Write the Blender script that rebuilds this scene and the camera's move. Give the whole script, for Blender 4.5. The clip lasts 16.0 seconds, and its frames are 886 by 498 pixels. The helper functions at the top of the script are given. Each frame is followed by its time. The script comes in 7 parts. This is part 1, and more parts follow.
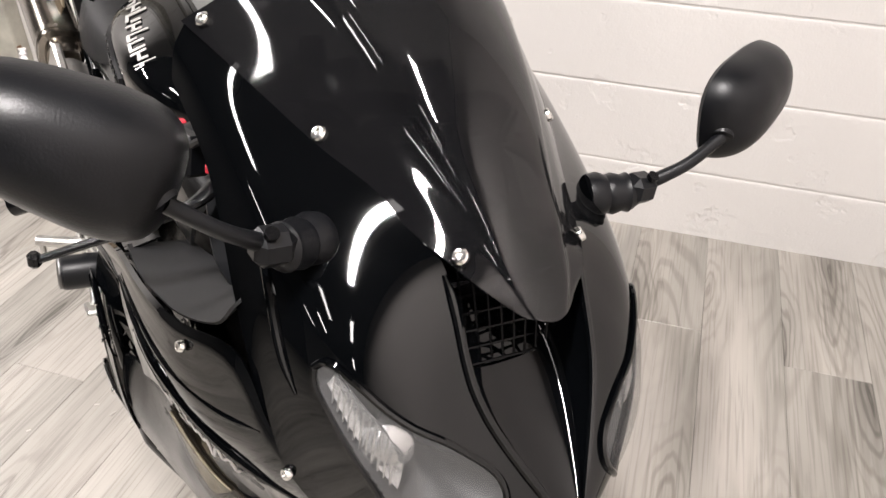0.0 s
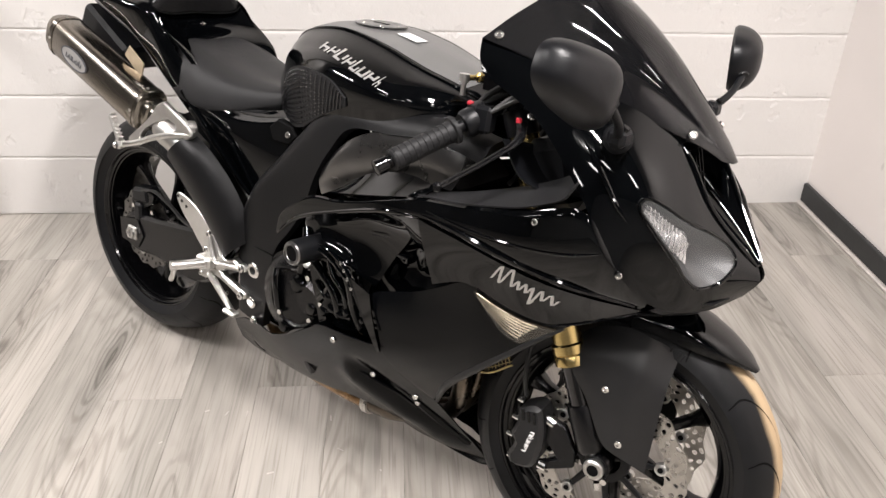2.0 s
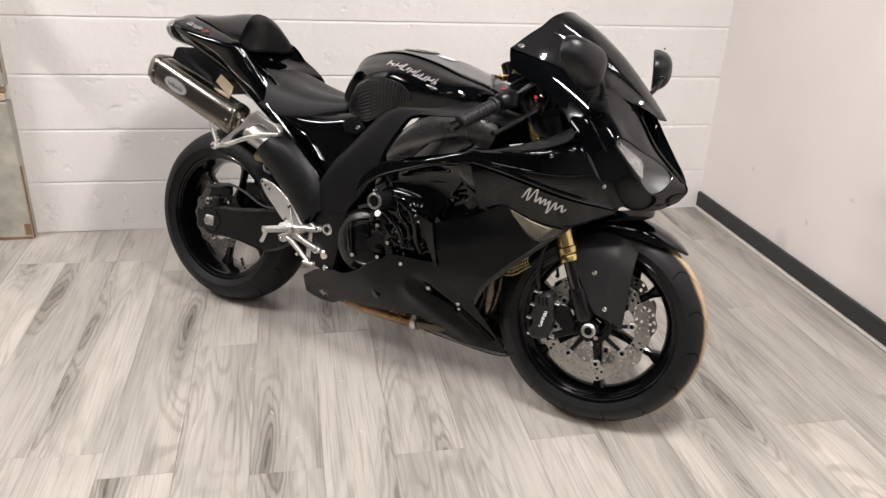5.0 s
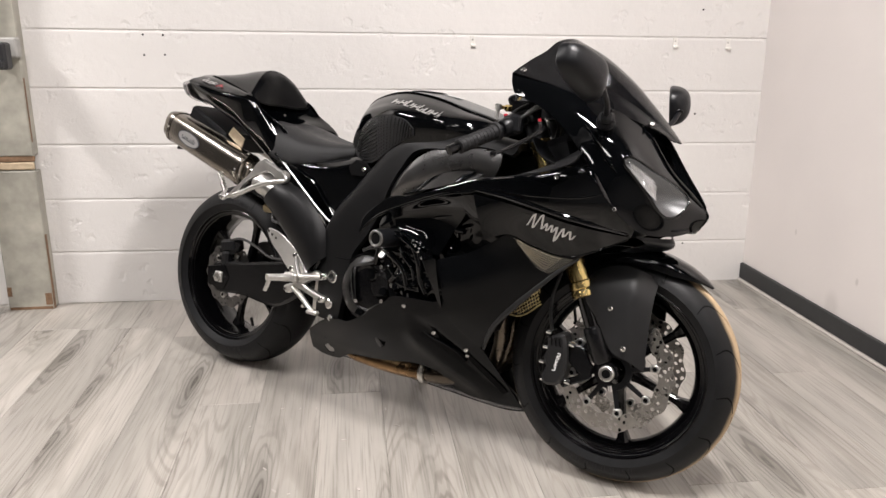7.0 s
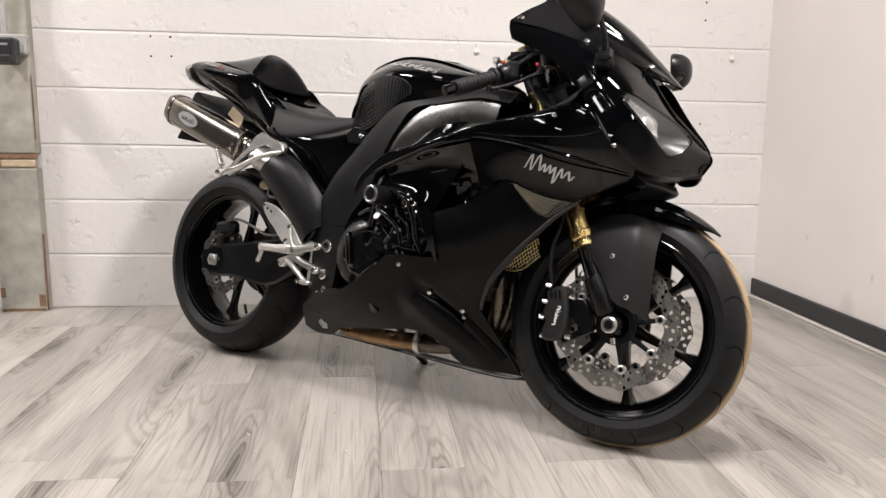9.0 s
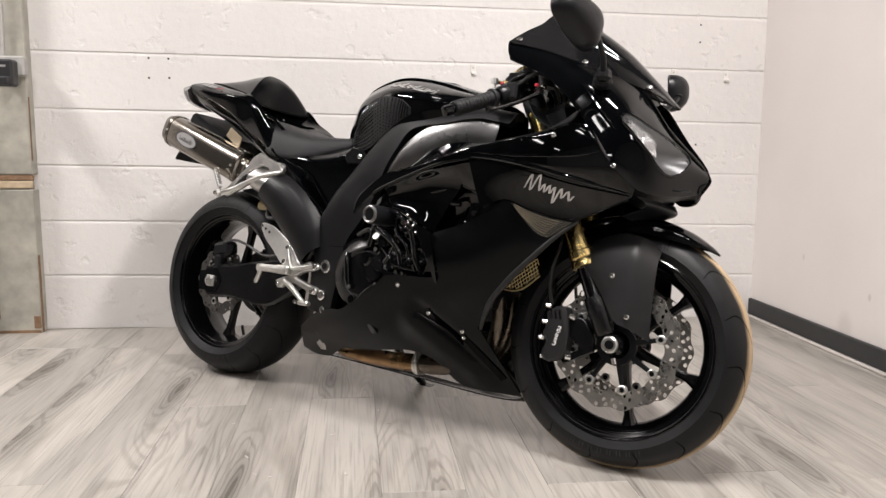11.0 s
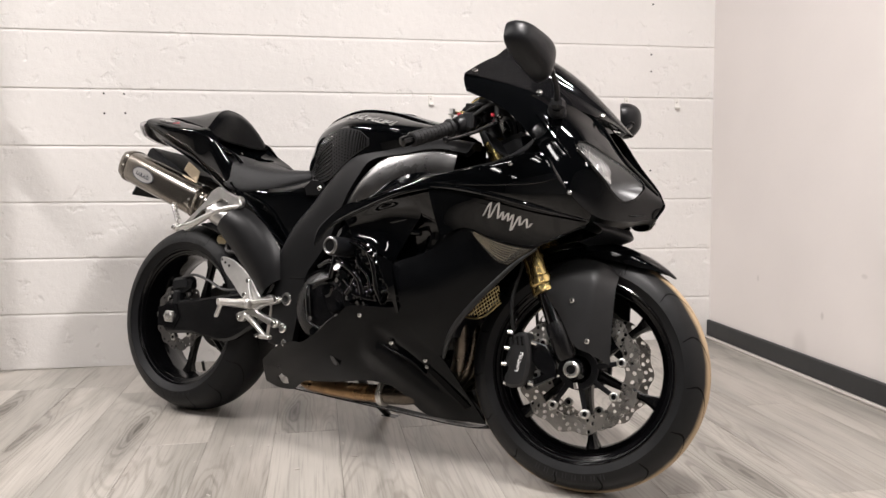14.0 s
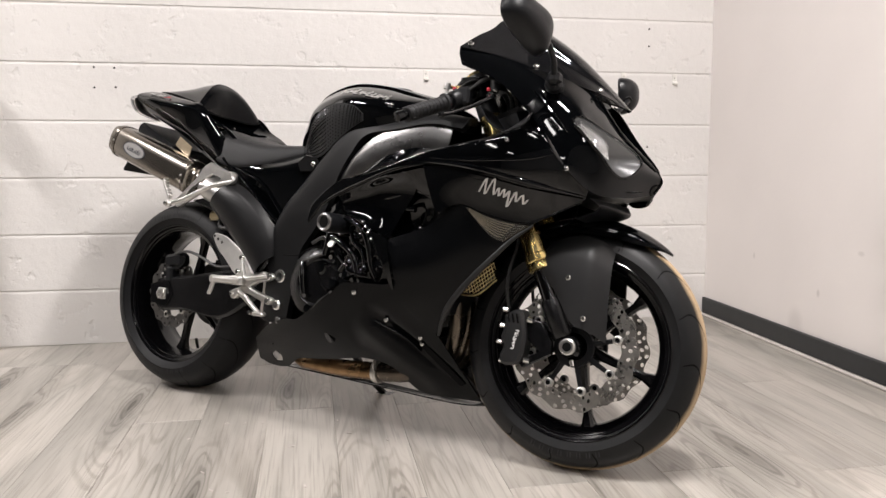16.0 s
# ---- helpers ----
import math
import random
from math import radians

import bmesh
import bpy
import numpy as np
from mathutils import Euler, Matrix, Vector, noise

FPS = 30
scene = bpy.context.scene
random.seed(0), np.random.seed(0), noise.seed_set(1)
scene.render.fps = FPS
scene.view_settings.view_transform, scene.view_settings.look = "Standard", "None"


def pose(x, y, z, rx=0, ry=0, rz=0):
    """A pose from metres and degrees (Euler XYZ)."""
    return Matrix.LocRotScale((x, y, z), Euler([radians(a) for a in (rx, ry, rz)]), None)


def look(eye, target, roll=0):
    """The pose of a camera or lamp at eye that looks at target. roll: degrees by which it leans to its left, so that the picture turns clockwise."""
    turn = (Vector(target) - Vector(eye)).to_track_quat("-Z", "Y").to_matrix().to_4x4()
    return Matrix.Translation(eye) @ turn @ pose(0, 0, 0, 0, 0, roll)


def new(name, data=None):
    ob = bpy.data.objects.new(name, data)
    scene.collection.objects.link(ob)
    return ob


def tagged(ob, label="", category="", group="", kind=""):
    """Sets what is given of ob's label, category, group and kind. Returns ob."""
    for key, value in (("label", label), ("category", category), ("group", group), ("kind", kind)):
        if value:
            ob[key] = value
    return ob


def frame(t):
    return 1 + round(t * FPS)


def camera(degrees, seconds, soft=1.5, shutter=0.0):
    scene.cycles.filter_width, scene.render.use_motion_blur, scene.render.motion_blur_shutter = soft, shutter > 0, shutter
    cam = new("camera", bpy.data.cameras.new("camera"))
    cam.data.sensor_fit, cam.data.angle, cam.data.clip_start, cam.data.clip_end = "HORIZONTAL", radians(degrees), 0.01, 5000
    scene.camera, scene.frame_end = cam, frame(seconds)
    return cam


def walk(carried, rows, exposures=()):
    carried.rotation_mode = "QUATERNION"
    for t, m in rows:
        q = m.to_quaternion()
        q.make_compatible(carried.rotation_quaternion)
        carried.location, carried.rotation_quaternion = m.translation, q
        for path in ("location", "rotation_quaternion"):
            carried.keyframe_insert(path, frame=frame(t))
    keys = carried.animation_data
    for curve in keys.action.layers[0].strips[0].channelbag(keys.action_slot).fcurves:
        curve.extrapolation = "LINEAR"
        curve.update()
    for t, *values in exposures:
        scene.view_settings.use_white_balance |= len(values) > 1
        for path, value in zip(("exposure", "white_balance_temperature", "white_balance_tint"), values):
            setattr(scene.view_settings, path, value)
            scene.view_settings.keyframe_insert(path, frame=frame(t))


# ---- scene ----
cam = camera(59.3, 16.0)
PATH = [
    (0, (0.257, 0.251, 1.276), (-0.237, 1.805, 0.119), 0.3),
    (0.5, (0.107, 0.107, 1.315), (-0.11, 1.746, 0.191), 1.2),
    (1, (-0.122, 0.003, 1.322), (-0.155, 1.678, 0.23), 0.8),
    (1.2, (-0.177, -0.05, 1.332), (-0.163, 1.629, 0.245), 0.8),
    (1.5, (-0.233, -0.179, 1.327), (-0.18, 1.523, 0.279), 1.0),
    (2, (-0.33, -0.357, 1.361), (-0.226, 1.363, 0.346), 0.7),
    (2.5, (-0.47, -0.46, 1.359), (-0.309, 1.261, 0.353), 0.2),
    (3, (-0.595, -0.571, 1.373), (-0.337, 1.135, 0.361), 1.0),
    (3.2, (-0.611, -0.61, 1.374), (-0.327, 1.091, 0.361), 1.4),
    (5.3, (-0.771, -1.132, 1.358), (-0.408, 0.676, 0.585), 1.8),
    (5.5, (-0.778, -1.141, 1.352), (-0.417, 0.679, 0.607), 1.7),
    (6, (-0.74, -1.138, 1.329), (-0.388, 0.715, 0.663), 1.6),
    (6.5, (-0.636, -1.103, 1.255), (-0.365, 0.787, 0.659), 1.0),
    (7, (-0.605, -1.068, 1.114), (-0.373, 0.846, 0.584), 0.1),
    (7.5, (-0.592, -1.051, 0.975), (-0.362, 0.886, 0.533), 0.0),
    (8, (-0.565, -1.064, 0.843), (-0.34, 0.887, 0.468), 0.3),
    (8.5, (-0.552, -1.077, 0.795), (-0.335, 0.883, 0.457), 0.4),
    (9, (-0.565, -1.08, 0.774), (-0.358, 0.883, 0.456), 0.4),
    (11.5, (-0.577, -1.072, 0.77), (-0.342, 0.899, 0.524), 0.3),
    (12, (-0.575, -1.068, 0.767), (-0.314, 0.902, 0.543), 0.1),
    (12.5, (-0.571, -1.074, 0.771), (-0.285, 0.894, 0.564), -0.2),
    (13, (-0.57, -1.079, 0.771), (-0.268, 0.888, 0.577), -0.4),
    (13.5, (-0.572, -1.084, 0.773), (-0.26, 0.882, 0.584), -0.6),
    (14, (-0.573, -1.087, 0.771), (-0.256, 0.878, 0.582), -0.7),
    (14.5, (-0.574, -1.081, 0.771), (-0.254, 0.883, 0.571), -0.7),
    (15, (-0.571, -1.075, 0.766), (-0.248, 0.888, 0.555), -0.6),
    (15.5, (-0.569, -1.07, 0.763), (-0.245, 0.89, 0.538), -0.6),
    (16, (-0.57, -1.067, 0.768), (-0.242, 0.891, 0.52), -0.6),
]
walk(cam, [(t, look(eye, target, roll)) for t, eye, target, roll in PATH], ((0.0, 0.22), (2.5, 0.20), (5.0, 0.0), (16.0, 0.0)))

# ---- world and light ----
world = bpy.data.worlds.new("world")
scene.world = world
world.use_nodes = True
world.node_tree.nodes["Background"].inputs[0].default_value = (0.9, 0.92, 1.0, 1)
world.node_tree.nodes["Background"].inputs[1].default_value = 0.05
scene.view_settings.exposure = 0.0

WALL_Y, WALL_X = 2.262, 1.222
ROOM_W, ROOM_S, ROOM_H = -7.0, -6.5, 3.6


LAMP_LONG = 0.85


def bay_lamp(x, y, z, width, watts):
    data = bpy.data.lights.new("bay_lamp", "AREA")
    data.shape, data.size, data.size_y = "RECTANGLE", width, LAMP_LONG
    data.energy, data.color = watts, (1.0, 0.948, 0.93)
    lamp = new("bay_lamp", data)
    lamp.matrix_world = pose(x, y, z)
    return lamp


LAMPS = [(0.12, -0.05, 3.0, 0.13, 110), (-3.5, 1.25, 3.0, 0.13, 110), (-1.8, 0.2, 3.0, 0.13, 30), (-1.8, -2.8, 3.0, 0.13, 8), (0.2, -1.75, 3.0, 0.13, 10), (-3.5, -1.4, 3.0, 0.13, 8), (0.2, -3.7, 3.0, 0.13, 8), (-3.5, -3.7, 3.0, 0.13, 8), (-0.9, -1.55, 3.0, 0.13, 6)]
for lamp_row in LAMPS:
    bay_lamp(*lamp_row)


# ---- materials ----
def mat(name, colour, rough=0.5, metal=0.0, coat=0.0, grain=0.0, scale=40.0, bump=0.0, bscale=200.0, spec=0.5, rvar=0.0):
    m = bpy.data.materials.new(name)
    m.use_nodes = True
    n, l = m.node_tree.nodes, m.node_tree.links
    b = n["Principled BSDF"]
    b.inputs["Base Color"].default_value = (*colour, 1)
    b.inputs["Roughness"].default_value = rough
    b.inputs["Metallic"].default_value = metal
    b.inputs["Coat Weight"].default_value = coat
    b.inputs["Coat Roughness"].default_value = 0.03
    b.inputs["Specular IOR Level"].default_value = spec
    co = n.new("ShaderNodeTexCoord")
    if grain or rvar:
        big, small, mix = n.new("ShaderNodeTexNoise"), n.new("ShaderNodeTexNoise"), n.new("ShaderNodeMath")
        big.inputs["Scale"].default_value, small.inputs["Scale"].default_value = scale * 0.15, scale
        small.inputs["Detail"].default_value = 6
        mix.operation = "ADD"
        l.new(co.outputs["Object"], big.inputs["Vector"]), l.new(co.outputs["Object"], small.inputs["Vector"])
        l.new(big.outputs["Fac"], mix.inputs[0]), l.new(small.outputs["Fac"], mix.inputs[1])
        if grain:
            rng = n.new("ShaderNodeMapRange")
            rng.inputs[1].default_value, rng.inputs[2].default_value = 0.6, 1.4
            rng.inputs[3].default_value, rng.inputs[4].default_value = 1 - grain, 1 + grain
            hsv = n.new("ShaderNodeHueSaturation")
            hsv.inputs["Color"].default_value = (*colour, 1)
            l.new(mix.outputs[0], rng.inputs[0]), l.new(rng.outputs[0], hsv.inputs["Value"]), l.new(hsv.outputs[0], b.inputs["Base Color"])
        if rvar:
            rr = n.new("ShaderNodeMapRange")
            rr.inputs[1].default_value, rr.inputs[2].default_value = 0.6, 1.4
            rr.inputs[3].default_value, rr.inputs[4].default_value = max(0.02, rough - rvar), rough + rvar
            l.new(mix.outputs[0], rr.inputs[0]), l.new(rr.outputs[0], b.inputs["Roughness"])
    if bump:
        t, bp = n.new("ShaderNodeTexNoise"), n.new("ShaderNodeBump")
        t.inputs["Scale"].default_value, t.inputs["Detail"].default_value = bscale, 5
        bp.inputs["Strength"].default_value, bp.inputs["Distance"].default_value = bump, 0.002
        l.new(co.outputs["Object"], t.inputs["Vector"]), l.new(t.outputs["Fac"], bp.inputs["Height"]), l.new(bp.outputs["Normal"], b.inputs["Normal"])
    return m


GLOSS = mat("gloss_black_paint", (0.0010, 0.0012, 0.0015), 0.035, 0, 0.0, 0.15, 30, 0, 0, 0.42, 0.02)
MATTE = mat("satin_black_paint", (0.0016, 0.0018, 0.0022), 0.23, 0, 0, 0.25, 25, 0.04, 900, 0.155, 0.06)
# near-black that paints in the shade of bores, slots, seams and grooves
DEEP = mat("recess_shade_black", (0.0012, 0.0012, 0.0014), 0.7, 0, 0, 0.2, 40, 0, 0, 0.1)
INNER = mat("inner_black_plastic", (0.0040, 0.0043, 0.0053), 0.36, 0, 0, 0.2, 40, 0.1, 500, 0.28, 0.05)
FRAMEP = mat("dark_frame_coating", (0.0045, 0.0046, 0.005), 0.42, 0.0, 0, 0.2, 30, 0.06, 700, 0.18, 0.06)
COVERM = mat("dark_metallic_cover", (0.19, 0.188, 0.187), 0.30, 1.0, 0, 0.15, 20, 0.03, 500, 0.5, 0.05)
ENGINE = mat("dark_engine_casting", (0.0030, 0.0030, 0.0035), 0.20, 0.1, 0, 0.3, 60, 0.2, 600, 0.35, 0.08)
PADR = mat("glossy_pad_rubber", (0.008, 0.008, 0.0088), 0.18, 0, 0, 0.2, 60, 0.1, 700, 0.5, 0.05)
RUBBER = mat("tyre_rubber", (0.0045, 0.0047, 0.0056), 0.50, 0, 0, 0.35, 60, 0.12, 700, 0.22, 0.08)
# disc steel darkened in colour for the shadow inside the rear wheel
DARKSTEEL = mat("shaded_disc_steel", (0.16, 0.155, 0.15), 0.34, 1.0, 0, 0.25, 60, 0.1, 400, 0.5, 0.08)
GRIPRUB = mat("grip_rubber", (0.009, 0.009, 0.0098), 0.55, 0, 0, 0.2, 80, 0.15, 900, 0.3)
TEXB = mat("textured_black_plastic", (0.014, 0.014, 0.015), 0.5, 0, 0, 0.2, 40, 0.25, 900, 0.35, 0.05)
VINYL = mat("black_vinyl", (0.012, 0.012, 0.0128), 0.46, 0, 0, 0.15, 50, 0.35, 1400, 0.32, 0.05)
RIMP = mat("rim_black_paint", (0.0020, 0.0020, 0.0024), 0.12, 0, 0.0, 0.2, 40, 0, 0, 0.36, 0.04)
COVERG = mat("satin_grey_black", (0.011, 0.011, 0.0115), 0.42, 0, 0, 0.2, 40, 0.06, 800, 0.34, 0.05)
TITAN = mat("brushed_titanium", (0.27, 0.245, 0.215), 0.22, 1.0, 0, 0.05, 30, 0.04, 300, 0.5, 0.02)
HEATED = mat("heat_tinted_steel", (0.12, 0.10, 0.08), 0.3, 1.0, 0, 0.4, 40, 0.1, 200, 0.5, 0.1)
ALU = mat("cast_aluminium", (0.60, 0.59, 0.57), 0.34, 1.0, 0, 0.15, 60, 0.25, 500, 0.5, 0.08)
STEEL = mat("disc_steel", (0.5, 0.48, 0.45), 0.3, 1.0, 0, 0.2, 80, 0.1, 500, 0.5, 0.08)
PALEALU = mat("pale_brushed_aluminium", (0.74, 0.73, 0.71), 0.42, 1.0, 0, 0.08, 60, 0.15, 500, 0.5, 0.06)
CHROME = mat("bright_bolt_steel", (0.75, 0.74, 0.72), 0.16, 1.0, 0, 0.1, 60)
GOLD = mat("gold_anodised_tube", (0.62, 0.47, 0.2), 0.25, 1.0, 0, 0.12, 40, 0, 0, 0.5, 0.05)
BLACKCHROME = mat("black_chrome_tube", (0.075, 0.075, 0.078), 0.1, 1.0, 0, 0.1, 40)
GOLDMESH = mat("brass_mesh", (0.55, 0.45, 0.24), 0.4, 1.0, 0, 0.2, 80)
SILVERD = mat("silver_decal", (0.50, 0.49, 0.48), 0.34, 0.6, 0, 0.08, 60)
WHITEP = mat("white_lacquer", (0.8, 0.8, 0.79), 0.4)
REDP = mat("red_plastic", (0.42, 0.02, 0.035), 0.4)
REDD = mat("red_decal", (0.35, 0.02, 0.03), 0.4)
CHROMER = mat("headlight_reflector", (0.82, 0.82, 0.82), 0.12, 1.0, 0, 0.05, 50)
HOSE = mat("black_hose", (0.012, 0.012, 0.012), 0.4)
BARK = mat("dull_badge_ink", (0.05, 0.05, 0.06), 0.5)
AMBER = mat("smoked_reflector", (0.045, 0.037, 0.027), 0.22, 0.6, 0, 0.3, 120)


def glass(name, tint, clear, rough=0.03):
    m = bpy.data.materials.new(name)
    m.use_nodes = True
    n, l = m.node_tree.nodes, m.node_tree.links
    b = n["Principled BSDF"]
    b.inputs["Base Color"].default_value = (*tint, 1)
    b.inputs["Roughness"].default_value = rough
    tr, mx = n.new("ShaderNodeBsdfTransparent"), n.new("ShaderNodeMixShader")
    tr.inputs[0].default_value = (0.9, 0.9, 0.9, 1)
    mx.inputs[0].default_value = clear
    l.new(b.outputs[0], mx.inputs[1]), l.new(tr.outputs[0], mx.inputs[2])
    l.new(mx.outputs[0], n["Material Output"].inputs[0])
    return m


SMOKE = glass("smoked_screen", (0.005, 0.005, 0.0056), 0.14, 0.045)
LENS = glass("clear_lens", (0.20, 0.20, 0.20), 0.82, 0.02)
SIGLENS = glass("smoked_signal_lens", (0.08, 0.075, 0.065), 0.7, 0.04)


# ---- mesh helpers ----
class Shape:
    """Vertices and faces of one part."""

    def __init__(self):
        self.v, self.f = [], []

    def add(self, verts, faces):
        o = len(self.v)
        self.v += [tuple(map(float, p)) for p in verts]
        self.f += [tuple(o + i for i in f) for f in faces]
        return self

    def move(self, m):
        self.v = [tuple(m @ Vector(p)) for p in self.v]
        return self

    def mirrored(self):
        s = Shape()
        s.v = [(x, -y, z) for x, y, z in self.v]
        s.f = [tuple(reversed(f)) for f in self.f]
        return s


def smooth_line(points, n):
    """A Catmull-Rom line through the points, at n even steps."""
    p = np.array(points, float)
    if len(p) == 2:
        return np.linspace(p[0], p[1], n)
    p = np.vstack([2 * p[0] - p[1], p, 2 * p[-1] - p[-2]])
    out = []
    for u in np.linspace(0, len(p) - 3 - 1e-9, n):
        i = int(u)
        t = u - i
        a, b, c, d = p[i:i + 4]
        out.append(0.5 * (2 * b + (c - a) * t + (2 * a - 5 * b + 4 * c - d) * t * t + (3 * b - a - 3 * c + d) * t ** 3))
    return np.array(out)


def skin(rows, nu, nv):
    """A smooth net through rows of control points: nu by nv places."""
    across = np.array([smooth_line(r, nv) for r in rows])
    return np.array([smooth_line(across[:, j], nu) for j in range(nv)]).transpose(1, 0, 2)


def net_normals(g):
    du, dv = np.gradient(g, axis=0), np.gradient(g, axis=1)
    n = np.cross(du, dv)
    return n / (np.linalg.norm(n, axis=2, keepdims=True) + 1e-12)


def sheet(g, thick=0.003, keep=None):
    """A net as a panel with thickness, laid to the inner side."""
    nu, nv = g.shape[:2]
    inner = g - net_normals(g) * thick
    s, n = Shape(), nu * nv
    faces = []
    cell = [[keep is None or keep(i, j) for j in range(nv - 1)] for i in range(nu - 1)]
    for i in range(nu - 1):
        for j in range(nv - 1):
            if not cell[i][j]:
                continue
            a, b, c, d = i * nv + j, (i + 1) * nv + j, (i + 1) * nv + j + 1, i * nv + j + 1
            faces += [(a, b, c, d), (n + d, n + c, n + b, n + a)]
            for (di, dj), (p, q) in {(-1, 0): (d, a), (1, 0): (b, c), (0, -1): (a, b), (0, 1): (c, d)}.items():
                x, y = i + di, j + dj
                if not (0 <= x < nu - 1 and 0 <= y < nv - 1 and cell[x][y]):
                    faces.append((q, p, n + p, n + q))
    return s.add(list(g.reshape(-1, 3)) + list(inner.reshape(-1, 3)), faces)


def lathe(profile, n=48, centre=(0, 0, 0), closed=False):
    """(r, y) pairs turned about an axle along y."""
    s, k = Shape(), len(profile)
    v = [(centre[0] + r * math.cos(2 * math.pi * i / n), centre[1] + y, centre[2] + r * math.sin(2 * math.pi * i / n)) for i in range(n) for r, y in profile]
    f = []
    for i in range(n):
        for j in range(k if closed else k - 1):
            a, b = i * k + j, i * k + (j + 1) % k
            c, d = ((i + 1) % n) * k + (j + 1) % k, ((i + 1) % n) * k + j
            f.append((a, b, c, d))
    return s.add(v, f)


def turned(profile, at, way, n=20):
    """(r, h) pairs turned about the line from at along way, with flat ends."""
    s, k = Shape(), len(profile)
    m = Matrix.Translation(at) @ Vector(way).to_track_quat("Z", "Y").to_matrix().to_4x4()
    v = [m @ Vector((r * math.cos(2 * math.pi * i / n), r * math.sin(2 * math.pi * i / n), h)) for i in range(n) for r, h in profile]
    f = [(i * k + j, ((i + 1) % n) * k + j, ((i + 1) % n) * k + j + 1, i * k + j + 1) for i in range(n) for j in range(k - 1)]
    f.append(tuple(i * k for i in reversed(range(n))))
    f.append(tuple(i * k + k - 1 for i in range(n)))
    return s.add(v, f)


def tube(path, radii, n=14, steps=24, flat=1.0, up=(0, 1, 0)):
    """A round or oval tube along a smooth line. flat: width across `up` against the radius."""
    line = smooth_line(path, steps)
    rad = smooth_line([(r,) for r in radii], steps)[:, 0] if not np.isscalar(radii) else np.full(steps, radii)
    way = np.gradient(line, axis=0)
    s, v, f = Shape(), [], []
    for p, w, r in zip(line, way, rad):
        w = Vector(w).normalized()
        a = w.cross(Vector(up))
        a = a.normalized() if a.length > 1e-4 else w.orthogonal().normalized()
        b = a.cross(w).normalized()
        for i in range(n):
            t = 2 * math.pi * i / n
            v.append(Vector(p) + a * (r * math.cos(t)) + b * (r * flat * math.sin(t)))
    for i in range(steps - 1):
        for j in range(n):
            f.append((i * n + j, i * n + (j + 1) % n, (i + 1) * n + (j + 1) % n, (i + 1) * n + j))
    f += [tuple(range(n))[::-1], tuple((steps - 1) * n + i for i in range(n))]
    return s.add(v, f)


def slab(outline, y0, y1, bevel=0.004):
    """A plate: an outline in (x, z) pushed from y0 to y1, with bevelled rims."""
    o = np.array(outline, float)
    area = 0.5 * sum(o[i - 1][0] * o[i][1] - o[i][0] * o[i - 1][1] for i in range(len(o)))
    if area < 0:
        o = o[::-1]
    n = len(o)
    edge = np.roll(o, -1, 0) - np.roll(o, 1, 0)
    inn = np.stack([-edge[:, 1], edge[:, 0]], 1) / (np.linalg.norm(edge, axis=1, keepdims=True) + 1e-9)
    small = o + inn * bevel
    lo, hi = min(y0, y1), max(y0, y1)
    rings = [(small, lo), (o, lo + bevel), (o, hi - bevel), (small, hi)]
    v = [(p[0], y, p[1]) for ring, y in rings for p in ring]
    f = [(k * n + i, k * n + (i + 1) % n, (k + 1) * n + (i + 1) % n, (k + 1) * n + i) for k in range(3) for i in range(n)]
    f += [tuple(range(n))[::-1], tuple(3 * n + i for i in range(n))]
    return Shape().add(v, f)


def plate_ring(outer, inner, y0, y1, n=72):
    """A cast plate with one opening: two closed smooth outlines in (x, z), its rims softened."""
    def loop(pts, count):
        line = smooth_line(list(pts) + [pts[0]], 400)
        way = np.concatenate([[0], np.cumsum(np.linalg.norm(np.diff(line, axis=0), axis=1))])
        return np.array([[np.interp(d, way, line[:, k]) for k in (0, 1)] for d in np.linspace(0, way[-1], count, endpoint=False)])
    o, c = loop(outer, n), loop(inner, n)
    first = int(np.argmin(np.linalg.norm(c - o[0], axis=1)))
    c = np.roll(c, -first, 0)
    if np.linalg.norm(c[n // 4] - o[n // 4]) > np.linalg.norm(c[-(n // 4)] - o[n // 4]):
        c = np.roll(c[::-1], 1, 0)
    lean = lambda p, q, k: p + (q - p) / (np.linalg.norm(q - p, axis=1, keepdims=True) + 1e-9) * k
    lo, hi, e = min(y0, y1), max(y0, y1), 0.004
    rings = [(o, lo + e), (lean(o, c, e), lo), (lean(c, o, e), lo), (c, lo + e), (c, hi - e), (lean(c, o, e), hi), (lean(o, c, e), hi), (o, hi - e)]
    v = [(p[0], y, p[1]) for ring, y in rings for p in ring]
    return Shape().add(v, [(k * n + i, k * n + (i + 1) % n, ((k + 1) % 8) * n + (i + 1) % n, ((k + 1) % 8) * n + i) for k in range(8) for i in range(n)])


def brick(size, at=(0, 0, 0), bevel=0.003, turn=None):
    """A box with bevelled edges."""
    bm = bmesh.new()
    bmesh.ops.create_cube(bm, size=1)
    bmesh.ops.scale(bm, vec=size, verts=bm.verts)
    if bevel:
        bmesh.ops.bevel(bm, geom=bm.edges[:], offset=bevel, segments=1, affect="EDGES")
    m = Matrix.Translation(at) @ (turn if turn is not None else Matrix())
    s = Shape().add([m @ v.co for v in bm.verts], [[v.index for v in f.verts] for f in bm.faces])
    bm.free()
    return s


def joined(*shapes):
    s = Shape()
    for q in shapes:
        s.add(q.v, q.f)
    return s


